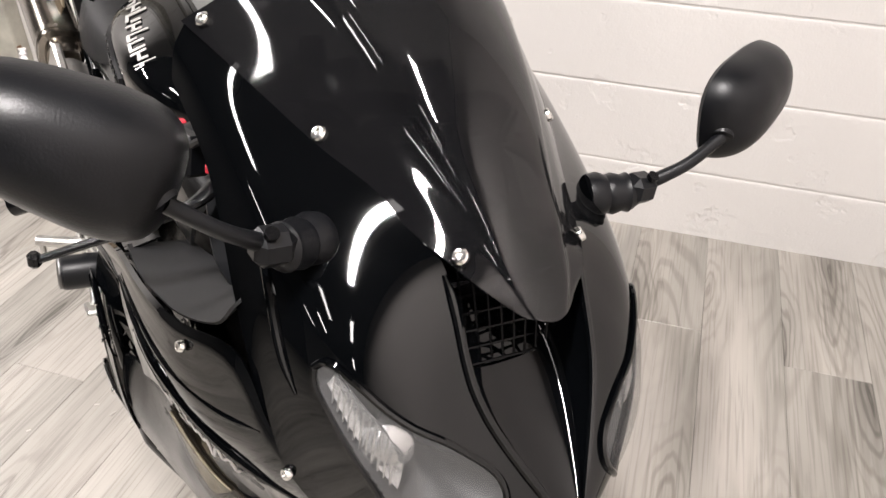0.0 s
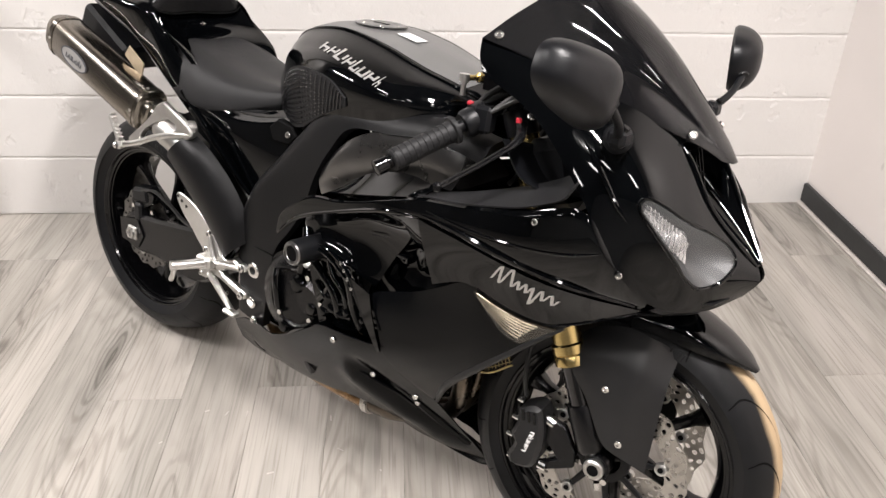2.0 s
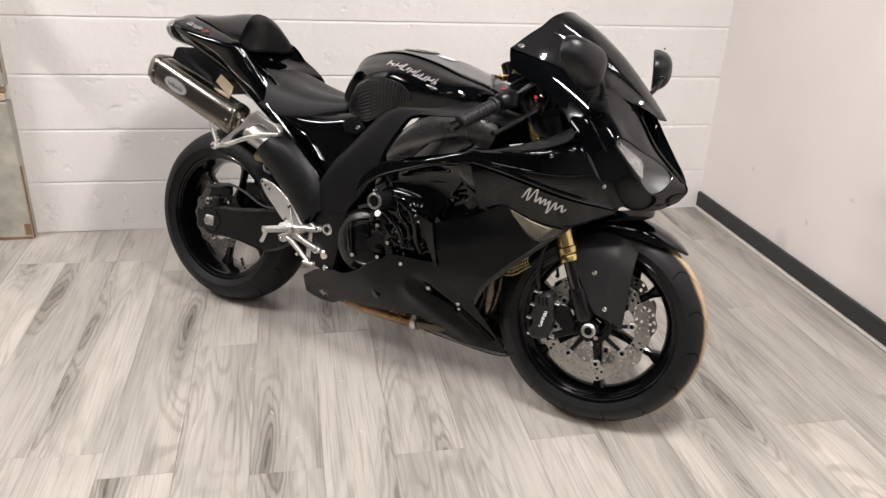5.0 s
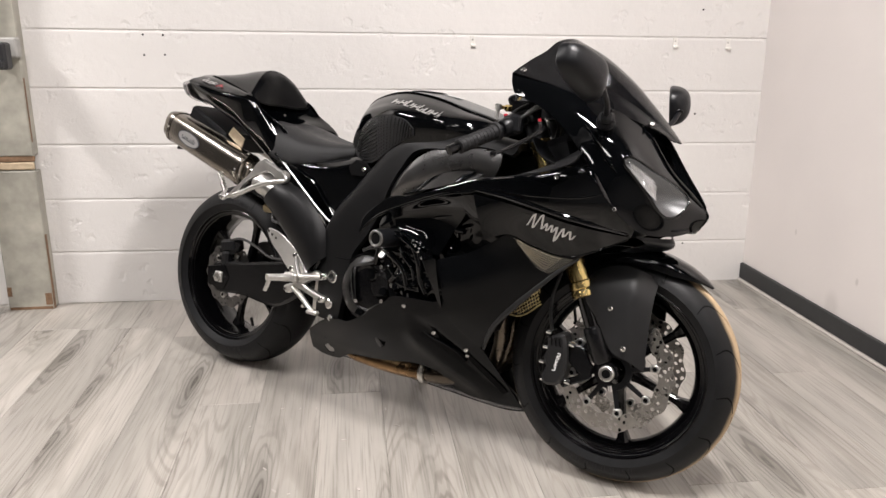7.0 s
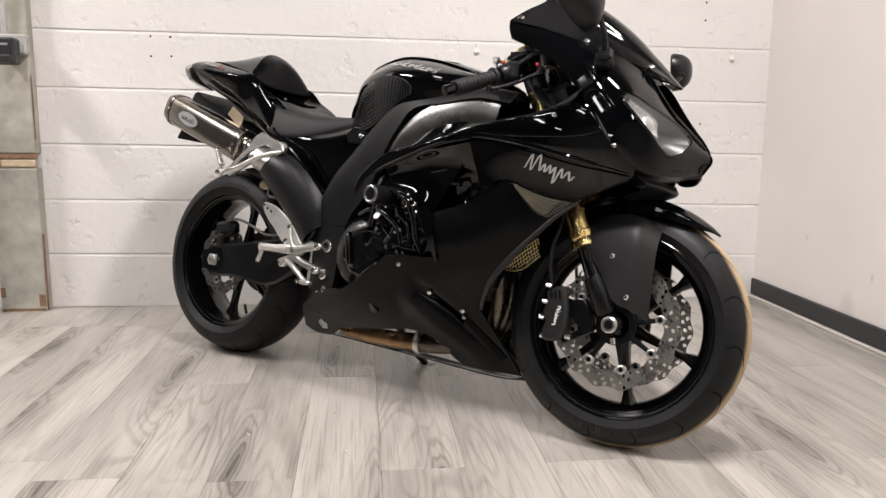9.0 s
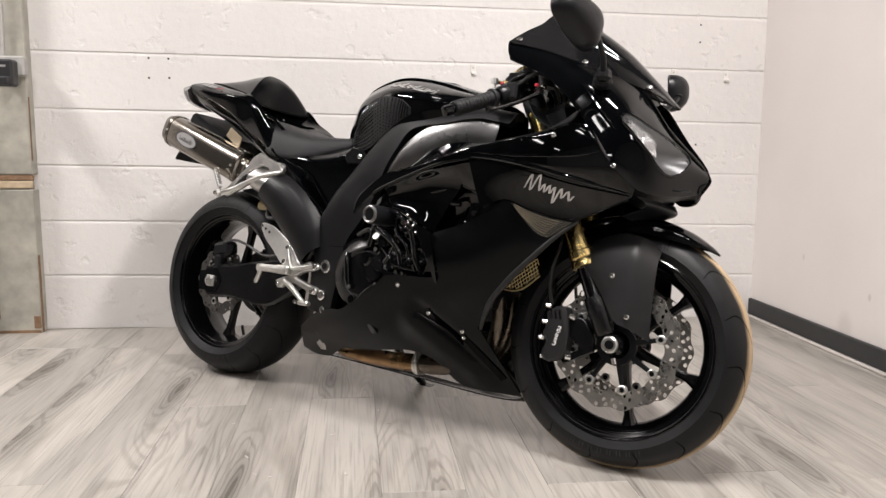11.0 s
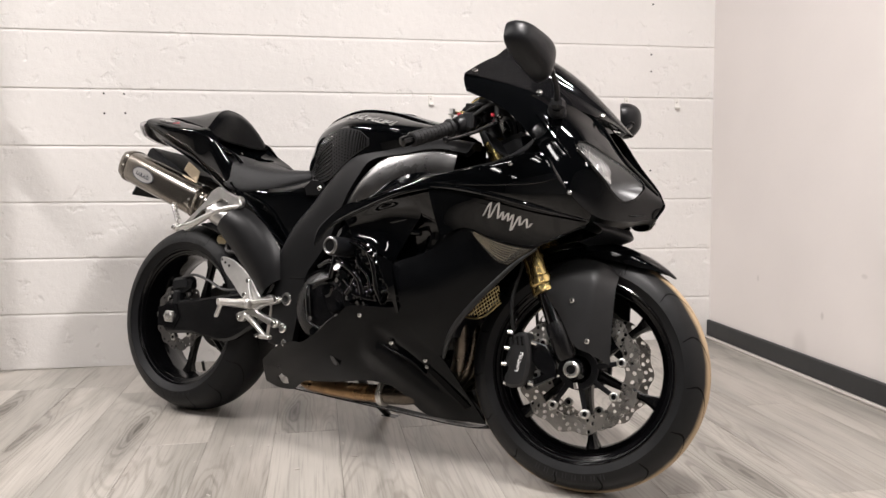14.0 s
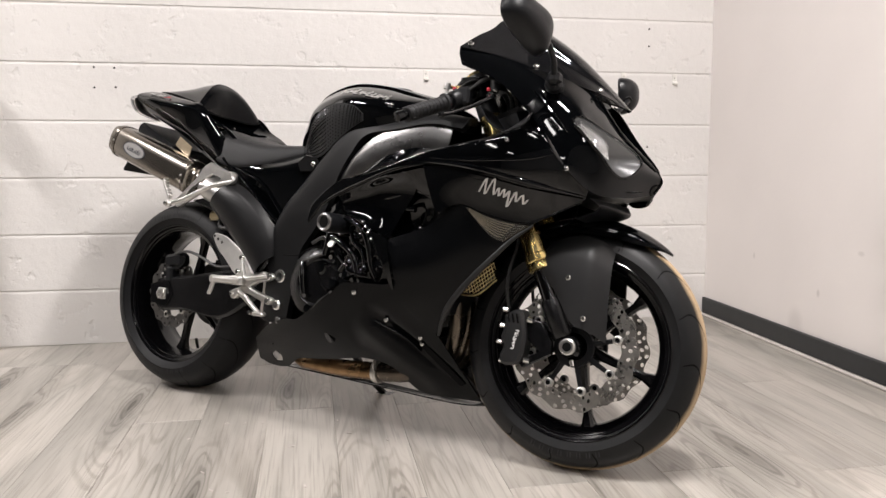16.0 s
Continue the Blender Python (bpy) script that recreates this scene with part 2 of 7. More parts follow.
def mesh_of(name, s, material, sharp=35, tidy=True, weld=0.0):
    me = bpy.data.meshes.new(name)
    me.from_pydata(s.v, [], s.f)
    if tidy:
        bm = bmesh.new()
        bm.from_mesh(me)
        if weld:
            bmesh.ops.remove_doubles(bm, verts=bm.verts, dist=weld)
        bmesh.ops.recalc_face_normals(bm, faces=bm.faces)
        bm.to_mesh(me)
        bm.free()
    me.materials.append(material)
    me.polygons.foreach_set("use_smooth", [True] * len(me.polygons))
    me.set_sharp_from_angle(angle=radians(sharp))
    return me


def part(name, s, material, parent, label="", sharp=35, weld=0.0):
    ob = new(name, mesh_of(name, s, material, sharp, True, weld))
    ob.parent = parent
    return tagged(ob, label)


def thing(name, label, category, m=None, group="", kind=""):
    ob = new(name)
    if m is not None:
        ob.matrix_world = m
    return tagged(ob, label, category, group, kind)


def single(name, s, material, label, category, m=None, group="", kind="", sharp=35):
    ob = new(name, mesh_of(name, s, material, sharp))
    if m is not None:
        ob.matrix_world = m
    return tagged(ob, label, category, group, kind)


# ---- surfaces of the room ----
def plank_material():
    m = bpy.data.materials.new("grey_oak_plank")
    m.use_nodes = True
    n, l = m.node_tree.nodes, m.node_tree.links
    b = n["Principled BSDF"]
    co, info, off = n.new("ShaderNodeTexCoord"), n.new("ShaderNodeObjectInfo"), n.new("ShaderNodeVectorMath")
    sc = n.new("ShaderNodeVectorMath")
    sc.operation, sc.inputs[1].default_value = "SCALE", (0, 0, 0)
    comb = n.new("ShaderNodeCombineXYZ")
    mul, mul2 = n.new("ShaderNodeMath"), n.new("ShaderNodeMath")
    mul.operation, mul.inputs[1].default_value = "MULTIPLY", 37.0
    mul2.operation, mul2.inputs[1].default_value = "MULTIPLY", 91.0
    l.new(info.outputs["Random"], mul.inputs[0]), l.new(info.outputs["Random"], mul2.inputs[0])
    l.new(mul.outputs[0], comb.inputs[0]), l.new(mul2.outputs[0], comb.inputs[1])
    off.operation = "ADD"
    l.new(co.outputs["Object"], off.inputs[0]), l.new(comb.outputs[0], off.inputs[1])
    n.remove(sc)

    def stretched(sx, sy, scale, detail, dist=0.0):
        mp, t = n.new("ShaderNodeMapping"), n.new("ShaderNodeTexNoise")
        mp.inputs["Scale"].default_value = (sx, sy, 1)
        t.inputs["Scale"].default_value, t.inputs["Detail"].default_value, t.inputs["Distortion"].default_value = scale, detail, dist
        l.new(off.outputs[0], mp.inputs["Vector"]), l.new(mp.outputs[0], t.inputs["Vector"])
        return t.outputs["Fac"]

    cloud, grain, fine, tone = stretched(7, 1.1, 1.0, 4, 0.6), stretched(11, 1.3, 1.0, 5, 0.9), stretched(150, 3.6, 1.0, 7, 0.5), stretched(3.2, 0.5, 1.0, 2)
    # flowing cathedral lines: level lines of a slow field drawn out along the board
    field, mask = stretched(4.6, 0.62, 1.0, 2.5, 0.35), stretched(5.0, 0.9, 1.0, 3, 0.5)
    level, wave = n.new("ShaderNodeMath"), n.new("ShaderNodeMath")
    level.operation, level.inputs[1].default_value, wave.operation = "MULTIPLY", 125.0, "SINE"
    l.new(field, level.inputs[0]), l.new(level.outputs[0], wave.inputs[0])
    mrange, lines = n.new("ShaderNodeMapRange"), n.new("ShaderNodeMath")
    mrange.inputs[1].default_value, mrange.inputs[2].default_value = 0.42, 0.66
    l.new(mask, mrange.inputs[0])
    lines.operation = "MULTIPLY"
    l.new(wave.outputs[0], lines.inputs[0]), l.new(mrange.outputs[0], lines.inputs[1])
    # knots with rings drawn out along the board, warped a little
    mp, warp, wmul, wadd, vor = n.new("ShaderNodeMapping"), n.new("ShaderNodeTexNoise"), n.new("ShaderNodeVectorMath"), n.new("ShaderNodeVectorMath"), n.new("ShaderNodeTexVoronoi")
    mp.inputs["Scale"].default_value = (6.0, 0.85, 1)
    warp.inputs["Scale"].default_value, warp.inputs["Detail"].default_value = 2.2, 3
    wmul.operation, wmul.inputs[1].default_value, wadd.operation = "MULTIPLY", (0.45, 0.45, 0.0), "ADD"
    l.new(off.outputs[0], mp.inputs["Vector"]), l.new(mp.outputs[0], warp.inputs["Vector"]), l.new(warp.outputs["Color"], wmul.inputs[0])
    l.new(mp.outputs[0], wadd.inputs[0]), l.new(wmul.outputs[0], wadd.inputs[1])
    vor.voronoi_dimensions = "2D"
    vor.inputs["Scale"].default_value = 1.0
    l.new(wadd.outputs[0], vor.inputs["Vector"])
    times, sine = n.new("ShaderNodeMath"), n.new("ShaderNodeMath")
    times.operation, times.inputs[1].default_value, sine.operation = "MULTIPLY", 85.0, "SINE"
    l.new(vor.outputs["Distance"], times.inputs[0]), l.new(times.outputs[0], sine.inputs[0])
    # only some boards' cells carry a figure
    pick, near, fig = n.new("ShaderNodeMapRange"), n.new("ShaderNodeMapRange"), n.new("ShaderNodeMath")
    sep = n.new("ShaderNodeSeparateColor")
    l.new(vor.outputs["Color"], sep.inputs[0]), l.new(sep.outputs[0], pick.inputs[0])
    pick.inputs[1].default_value, pick.inputs[2].default_value = 0.25, 0.8
    near.inputs[1].default_value, near.inputs[2].default_value, near.inputs[3].default_value, near.inputs[4].default_value = 0.04, 0.42, 1.0, 0.0
    l.new(vor.outputs["Distance"], near.inputs[0])
    fig.operation = "MULTIPLY"
    l.new(pick.outputs[0], fig.inputs[0]), l.new(near.outputs[0], fig.inputs[1])
    ringed = n.new("ShaderNodeMath")
    ringed.operation = "MULTIPLY"
    l.new(sine.outputs[0], ringed.inputs[0]), l.new(fig.outputs[0], ringed.inputs[1])
    knot = n.new("ShaderNodeMapRange")
    knot.inputs[1].default_value, knot.inputs[2].default_value, knot.inputs[3].default_value, knot.inputs[4].default_value = 0.02, 0.13, 1.0, 0.0
    l.new(vor.outputs["Distance"], knot.inputs[0])
    core = n.new("ShaderNodeMath")
    core.operation = "MULTIPLY"
    l.new(knot.outputs[0], core.inputs[0]), l.new(pick.outputs[0], core.inputs[1])

    def ramp(src, stops):
        r = n.new("ShaderNodeValToRGB")
        while len(r.color_ramp.elements) < len(stops):
            r.color_ramp.elements.new(0.5)
        for e, (p, c) in zip(r.color_ramp.elements, stops):
            e.position, e.color = p, (*c, 1)
        l.new(src, r.inputs[0])
        return r.outputs[0]

    def blend(kind, fac, a, c):
        x = n.new("ShaderNodeMix")
        x.data_type, x.blend_type = "RGBA", kind
        x.inputs[0].default_value = fac
        l.new(a, x.inputs[6]), l.new(c, x.inputs[7])
        return x.outputs[2]

    base = ramp(cloud, [(0.30, (0.285, 0.270, 0.248)), (0.41, (0.345, 0.326, 0.299)), (0.52, (0.392, 0.368, 0.338)), (0.68, (0.430, 0.403, 0.371))])
    streak = ramp(grain, [(0.33, (0.85, 0.845, 0.835)), (0.46, (0.96, 0.955, 0.95)), (0.7, (1.05, 1.05, 1.05))])
    hair = ramp(fine, [(0.36, (0.77, 0.765, 0.755)), (0.47, (0.975, 0.975, 0.97)), (0.6, (1.03, 1.03, 1.03))])
    flow = ramp(lines.outputs[0], [(0.0, (1.0, 1.0, 1.0)), (0.35, (0.90, 0.895, 0.885)), (0.8, (0.77, 0.765, 0.75))])
    wide = ramp(tone, [(0.34, (0.86, 0.862, 0.85)), (0.60, (1.05, 1.04, 1.03))])
    ring = ramp(ringed.outputs[0], [(0.0, (1.0, 1.0, 1.0)), (0.4, (0.78, 0.77, 0.76)), (1.0, (0.50, 0.49, 0.48))])
    smudge = ramp(fig.outputs[0], [(0.0, (1.0, 1.0, 1.0)), (0.5, (0.89, 0.89, 0.885)), (1.0, (0.70, 0.70, 0.695))])
    heart = ramp(core.outputs[0], [(0.0, (1.0, 1.0, 1.0)), (1.0, (0.66, 0.65, 0.63))])
    col = base
    for layer in (streak, hair, flow, wide, ring, smudge, heart):
        col = blend("MULTIPLY", 1.0, col, layer)
    tint = n.new("ShaderNodeHueSaturation")
    rng = n.new("ShaderNodeMapRange")
    rng.inputs[3].default_value, rng.inputs[4].default_value = 0.93, 1.07
    l.new(info.outputs["Random"], rng.inputs[0]), l.new(rng.outputs[0], tint.inputs["Value"]), l.new(col, tint.inputs["Color"])
    l.new(tint.outputs[0], b.inputs["Base Color"])
    bp = n.new("ShaderNodeBump")
    bp.inputs["Strength"].default_value, bp.inputs["Distance"].default_value = 0.25, 0.001
    l.new(grain, bp.inputs["Height"]), l.new(bp.outputs[0], b.inputs["Normal"])
    rr = n.new("ShaderNodeMapRange")
    b.inputs["Specular IOR Level"].default_value = 0.75
    rr.inputs[3].default_value, rr.inputs[4].default_value = 0.26, 0.44
    l.new(fine, rr.inputs[0]), l.new(rr.outputs[0], b.inputs["Roughness"])
    return m


def painted_wall(name, colour, bump, scale, pits=0.0, rough=0.55, scuffs=()):
    m = bpy.data.materials.new(name)
    m.use_nodes = True
    n, l = m.node_tree.nodes, m.node_tree.links
    b, geo = n["Principled BSDF"], n.new("ShaderNodeNewGeometry")
    b.inputs["Roughness"].default_value = rough
    big, mid, fine, vor = (n.new("ShaderNodeTexNoise") for _ in range(4))
    for t, s, d in ((big, 1.3, 3), (mid, scale, 5), (fine, scale * 6, 3), (vor, scale * 0.45, 4)):
        t.inputs["Scale"].default_value, t.inputs["Detail"].default_value = s, d
        l.new(geo.outputs["Position"], t.inputs["Vector"])
    hsv, rng = n.new("ShaderNodeHueSaturation"), n.new("ShaderNodeMapRange")
    hsv.inputs["Color"].default_value = (*colour, 1)
    rng.inputs[1].default_value, rng.inputs[2].default_value, rng.inputs[3].default_value, rng.inputs[4].default_value = 0.3, 0.7, 0.94, 1.04
    l.new(big.outputs["Fac"], rng.inputs[0]), l.new(rng.outputs[0], hsv.inputs["Value"]), l.new(hsv.outputs[0], b.inputs["Base Color"])
    # scuffs: soft grey rubs at fixed places, (centre, size, strength)
    for centre, size, strength in scuffs:
        sub, squash, dist, fall, tone = n.new("ShaderNodeVectorMath"), n.new("ShaderNodeVectorMath"), n.new("ShaderNodeVectorMath"), n.new("ShaderNodeMapRange"), n.new("ShaderNodeMix")
        sub.operation, sub.inputs[1].default_value = "SUBTRACT", centre
        squash.operation, squash.inputs[1].default_value = "DIVIDE", size
        dist.operation = "LENGTH"
        l.new(geo.outputs["Position"], sub.inputs[0]), l.new(sub.outputs[0], squash.inputs[0]), l.new(squash.outputs[0], dist.inputs[0])
        fall.interpolation_type = "SMOOTHSTEP"
        fall.inputs[1].default_value, fall.inputs[2].default_value, fall.inputs[3].default_value, fall.inputs[4].default_value = 0.3, 1.0, strength, 0.0
        l.new(dist.outputs["Value"], fall.inputs[0])
        tone.data_type = "RGBA"
        tone.inputs[7].default_value = (0.30, 0.27, 0.25, 1)
        l.new(fall.outputs[0], tone.inputs[0]), l.new(b.inputs["Base Color"].links[0].from_socket, tone.inputs[6]), l.new(tone.outputs[2], b.inputs["Base Color"])
    pit = n.new("ShaderNodeMapRange")
    pit.inputs[1].default_value, pit.inputs[2].default_value, pit.inputs[3].default_value, pit.inputs[4].default_value = 0.30, 0.38, -pits, 0
    l.new(vor.outputs["Fac"], pit.inputs[0])
    a1, a2 = n.new("ShaderNodeMath"), n.new("ShaderNodeMath")
    a2.operation, a2.inputs[1].default_value = "MULTIPLY", 0.3
    l.new(fine.outputs["Fac"], a2.inputs[0])
    l.new(mid.outputs["Fac"], a1.inputs[0]), l.new(a2.outputs[0], a1.inputs[1])
    a3 = n.new("ShaderNodeMath")
    l.new(a1.outputs[0], a3.inputs[0]), l.new(pit.outputs[0], a3.inputs[1])
    bp = n.new("ShaderNodeBump")
    bp.inputs["Strength"].default_value, bp.inputs["Distance"].default_value = bump, 0.004
    l.new(a3.outputs[0], bp.inputs["Height"]), l.new(bp.outputs[0], b.inputs["Normal"])
    return m


BLOCKP = painted_wall("white_painted_block", (0.715, 0.692, 0.67), 0.65, 30, 0.8)
PLASTER = painted_wall("pale_painted_plaster", (0.725, 0.680, 0.656), 0.16, 12, 0.3, 0.55, (((WALL_X, 1.567, 0.105), (0.2, 0.060, 0.085), 0.22), ((WALL_X, 1.44, 0.246), (0.2, 0.012, 0.020), 0.35), ((WALL_X, 1.228, 0.417), (0.2, 0.022, 0.012), 0.25), ((WALL_X, 1.86, 0.33), (0.2, 0.010, 0.018), 0.3)))
CEIL = painted_wall("dark_ceiling_deck", (0.05, 0.05, 0.052), 0.15, 30)
FARWALL = painted_wall("dim_grey_wall_paint", (0.07, 0.068, 0.066), 0.12, 12, 0.3)
# unseen wall, set paler than the others so the nose reflects it
SOUTHW = painted_wall("pale_reflecting_wall", (0.36, 0.355, 0.35), 0.12, 12, 0.3)
PLANK = plank_material()
SUBFLOOR = mat("dark_subfloor", (0.08, 0.075, 0.07), 0.8, 0, 0, 0.2, 20)
COVE = mat("black_rubber_base", (0.02, 0.021, 0.022), 0.5, 0, 0, 0.25, 30, 0.1, 300)
CAULK = mat("white_caulk", (0.50, 0.46, 0.43), 0.6, 0, 0, 0.15, 50, 0.2, 100)
TANPLATE = mat("tan_metal_plate", (0.33, 0.27, 0.19), 0.35, 0.5, 0, 0.2, 60)
BEIGE = mat("worn_beige_paint", (0.37, 0.355, 0.305), 0.5, 0, 0, 0.40, 16, 0.2, 60, 0.5, 0.1)
RUST = mat("brown_rust", (0.20, 0.12, 0.07), 0.85, 0, 0, 0.5, 60, 0.5, 120)
BAREWOOD = mat("bare_wood_infill", (0.48, 0.38, 0.26), 0.75, 0, 0, 0.3, 40, 0.3, 80)
BLACKMETAL = mat("black_shelf_steel", (0.025, 0.025, 0.027), 0.45, 0.2, 0, 0.25, 40)
BLACKPLA = mat("black_box_plastic", (0.018, 0.018, 0.02), 0.4, 0, 0, 0.2, 40)
GREYPVC = mat("grey_conduit", (0.42, 0.41, 0.39), 0.45, 0.2, 0, 0.15, 40)
CLIP = mat("white_clip_plastic", (0.75, 0.73, 0.69), 0.45, 0, 0, 0.1, 60)
# paints the shade inside holes, sockets and slots that are not cut
HOLE = mat("hole_shade_black", (0.03, 0.028, 0.026), 0.9)
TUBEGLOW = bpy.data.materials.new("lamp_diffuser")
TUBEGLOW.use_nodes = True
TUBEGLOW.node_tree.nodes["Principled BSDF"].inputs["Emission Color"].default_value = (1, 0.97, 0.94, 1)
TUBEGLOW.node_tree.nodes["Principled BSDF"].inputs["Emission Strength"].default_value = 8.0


def box_between(a, b, bevel=0.0):
    a, b = np.array(a, float), np.array(b, float)
    return brick(tuple(b - a), tuple((a + b) / 2), bevel)


floor = single("floor", box_between((ROOM_W, ROOM_S, -0.12), (WALL_X + 0.2, WALL_Y + 0.2, -0.012)), SUBFLOOR,
               "grey oak-look plank flooring laid over a dark base", "floor", kind="structure")
wall_north = single("wall_north", box_between((ROOM_W, WALL_Y - 0.0012, 0), (WALL_X, WALL_Y + 0.2, ROOM_H)), BLOCKP,
                    "white painted concrete block wall with shallow joints", "wall", kind="structure")
wall_east = single("wall_east", box_between((WALL_X, ROOM_S, 0), (WALL_X + 0.15, WALL_Y + 0.2, ROOM_H)), PLASTER,
                   "smooth pale off-white painted plaster wall", "wall", kind="structure")
# added out of view; its pale colour brightens reflections in the nose
wall_south = single("wall_south", box_between((ROOM_W, ROOM_S - 0.15, 0), (WALL_X + 0.15, ROOM_S, ROOM_H)), SOUTHW,
                    "plain grey wall out of view", "wall", kind="structure")
wall_west = single("wall_west", box_between((ROOM_W - 0.15, ROOM_S - 0.15, 0), (ROOM_W, WALL_Y + 0.2, ROOM_H)), FARWALL,
                   "plain grey wall out of view", "wall", kind="structure")
ceiling = single("ceiling", box_between((ROOM_W - 0.15, ROOM_S - 0.15, ROOM_H), (WALL_X + 0.15, WALL_Y + 0.2, ROOM_H + 0.1)), CEIL,
                 "plain dark ceiling deck", "ceiling", kind="structure")
single("baseboard", joined(box_between((WALL_X - 0.016, ROOM_S, 0.0135), (WALL_X, WALL_Y - 0.01, 0.086), 0.003)), COVE,
       "black rubber baseboard along the plaster wall", "baseboard", kind="structure")
single("trim", box_between((WALL_X - 0.026, ROOM_S, 0), (WALL_X - 0.0005, WALL_Y - 0.01, 0.0125), 0.004), CAULK,
       "thin white bead under the black baseboard", "trim", kind="structure")

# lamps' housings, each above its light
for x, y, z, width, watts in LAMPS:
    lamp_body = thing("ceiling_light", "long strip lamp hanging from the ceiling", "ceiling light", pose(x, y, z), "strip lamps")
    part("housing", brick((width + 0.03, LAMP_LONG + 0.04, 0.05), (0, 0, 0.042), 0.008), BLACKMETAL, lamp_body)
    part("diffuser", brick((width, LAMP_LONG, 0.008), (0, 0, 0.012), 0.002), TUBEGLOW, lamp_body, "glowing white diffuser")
    for dy in (-0.15, 0.15):
        part("stem", tube([(0, dy, 0.06), (0, dy, ROOM_H - z)], 0.006, 8, 2), BLACKMETAL, lamp_body)

# steel column at the wall's end
column = thing("steel_column", "beige painted steel column with rust at its edges", "column", pose(-1.945, 2.231, 0))
part("shaft", joined(box_between((-0.09, -0.031, 0), (0.088, 0.028, 0.585), 0.004), box_between((-0.09, -0.031, 0.645), (0.088, 0.028, ROOM_H), 0.004),
                     box_between((-0.09, -0.02, 0.58), (0.07, 0.028, 0.65))), BEIGE, column)
part("splice_plate", box_between((-0.075, -0.028, 0.622), (0.089, -0.016, 0.644), 0.003), RUST, column, "rust-brown splice plate")
part("infill", box_between((-0.05, -0.029, 0.59), (0.086, -0.018, 0.620), 0.004), BAREWOOD, column, "bare tan infill in a gap")
part("rust_edge", joined(box_between((0.0885, -0.029, 0.002), (0.0905, -0.012, 0.32)), box_between((0.0885, -0.029, 0.7), (0.0905, -0.02, 0.95))), RUST, column, "rusty edge strip")
part("rust_foot", joined(box_between((-0.085, -0.0335, 0.001), (0.085, -0.0312, 0.012)), box_between((0.06, -0.0335, 0.02), (0.086, -0.0312, 0.07)), box_between((-0.088, -0.0335, 0.06), (-0.07, -0.0312, 0.1))), RUST, column, "rust stains at the foot")

socket = thing("socket_box", "black charger plugged into a grey wall box", "socket box", pose(-1.90, 2.175, 1.04))
part("back_box", brick((0.11, 0.045, 0.075), (0.0, 0.0, 0.025), 0.006), GREYPVC, socket)
part("charger", brick((0.075, 0.06, 0.1), (-0.005, -0.045, -0.005), 0.008), BLACKPLA, socket, "black plastic charger")
part("charger_lip", brick((0.06, 0.03, 0.03), (-0.005, -0.08, -0.035), 0.006), BLACKPLA, socket)
part("label_bar", brick((0.03, 0.001, 0.008), (-0.005, -0.0755, 0.02), 0), SILVERD, socket)
conduit = single("conduit", tube([(-1.93, 2.178, 1.10), (-1.93, 2.178, 2.0), (-1.93, 2.178, ROOM_H)], 0.011, 10, 6), GREYPVC,
                 "grey conduit rising from the socket box", "conduit")

shelf_post = thing("shelf_upright", "black steel shelf upright on a levelling foot", "shelf", pose(-2.085, 2.14, 0))
part("post", joined(box_between((-0.03, -0.004, 0.03), (0.012, 0.0, 1.0), 0.001), box_between((-0.03, -0.004, 0.03), (-0.026, 0.04, 1.0), 0.001)), BLACKMETAL, shelf_post)
part("foot", turned([(0.02, 0), (0.02, 0.006), (0.006, 0.01), (0.006, 0.035)], (-0.01, 0.01, 0), (0, 0, 1), 12), ALU, shelf_post, "bright levelling foot")
part("knob", turned([(0.004, 0), (0.018, 0.006), (0.018, 0.02), (0.01, 0.026)], (-0.005, -0.004, 0.61), (0, -1, 0), 12), BLACKMETAL, shelf_post)
part("brace", brick((0.004, 0.03, 0.25), (-0.02, 0.03, 0.42), 0.001), BLACKMETAL, shelf_post)

# small clips on the block wall
for x, z in ((-0.079, 1.090), (0.805, 1.084), (1.044, 1.078)):
    clip = thing("wall_clip", "small white plastic clip screwed to the wall", "clip", pose(x, WALL_Y - 0.001, z), "clips on the block wall")
    part("plate", brick((0.022, 0.006, 0.045), (0, -0.002, 0), 0.002), CLIP, clip)
    part("hook", brick((0.02, 0.016, 0.012), (0.002, -0.011, -0.017), 0.003), CLIP, clip)
    part("screw", turned([(0.004, 0), (0.004, 0.001)], (0, -0.005, 0.006), (0, -1, 0), 8), STEEL, clip)

# drill holes are flat dark discs on the wall, their shade painted
hole_shape = mesh_of("drill_hole", turned([(0.0045, 0), (0.0045, 0.0006)], (0, 0, 0), (0, -1, 0), 8), HOLE)
for x, z in ((-1.404, 1.114), (-1.327, 1.112), (-1.406, 1.035), (-1.326, 1.036), (0.915, 0.187), (0.919, 1.295), (0.919, 1.221), (0.921, 0.780), (0.924, 1.514)):
    h = new("drill_hole", hole_shape)
    h.matrix_world = pose(x, WALL_Y - 0.0056, z)
    h.parent = wall_north


# pale flakes lying on the boards
flakes = Shape()
flake_rnd = random.Random(9)
for x, y in ((-0.831, 1.162), (-0.729, 1.148), (-0.517, 1.123), (-0.78, 1.151), (-0.853, 0.815), (-0.782, 0.689), (-0.607, 0.689), (-0.82, 0.707), (-0.39, 0.943), (-0.644, 0.946), (-0.92, 1.055), (-0.488, 1.013)):
    flakes.add(*(lambda q: (q.v, q.f))(brick((0.006 + 0.014 * flake_rnd.random(), 0.003 + 0.003 * flake_rnd.random(), 0.0015), (x, y, 0.0013), 0.0004, Matrix.Rotation(flake_rnd.random() * 3, 4, "Z"))))
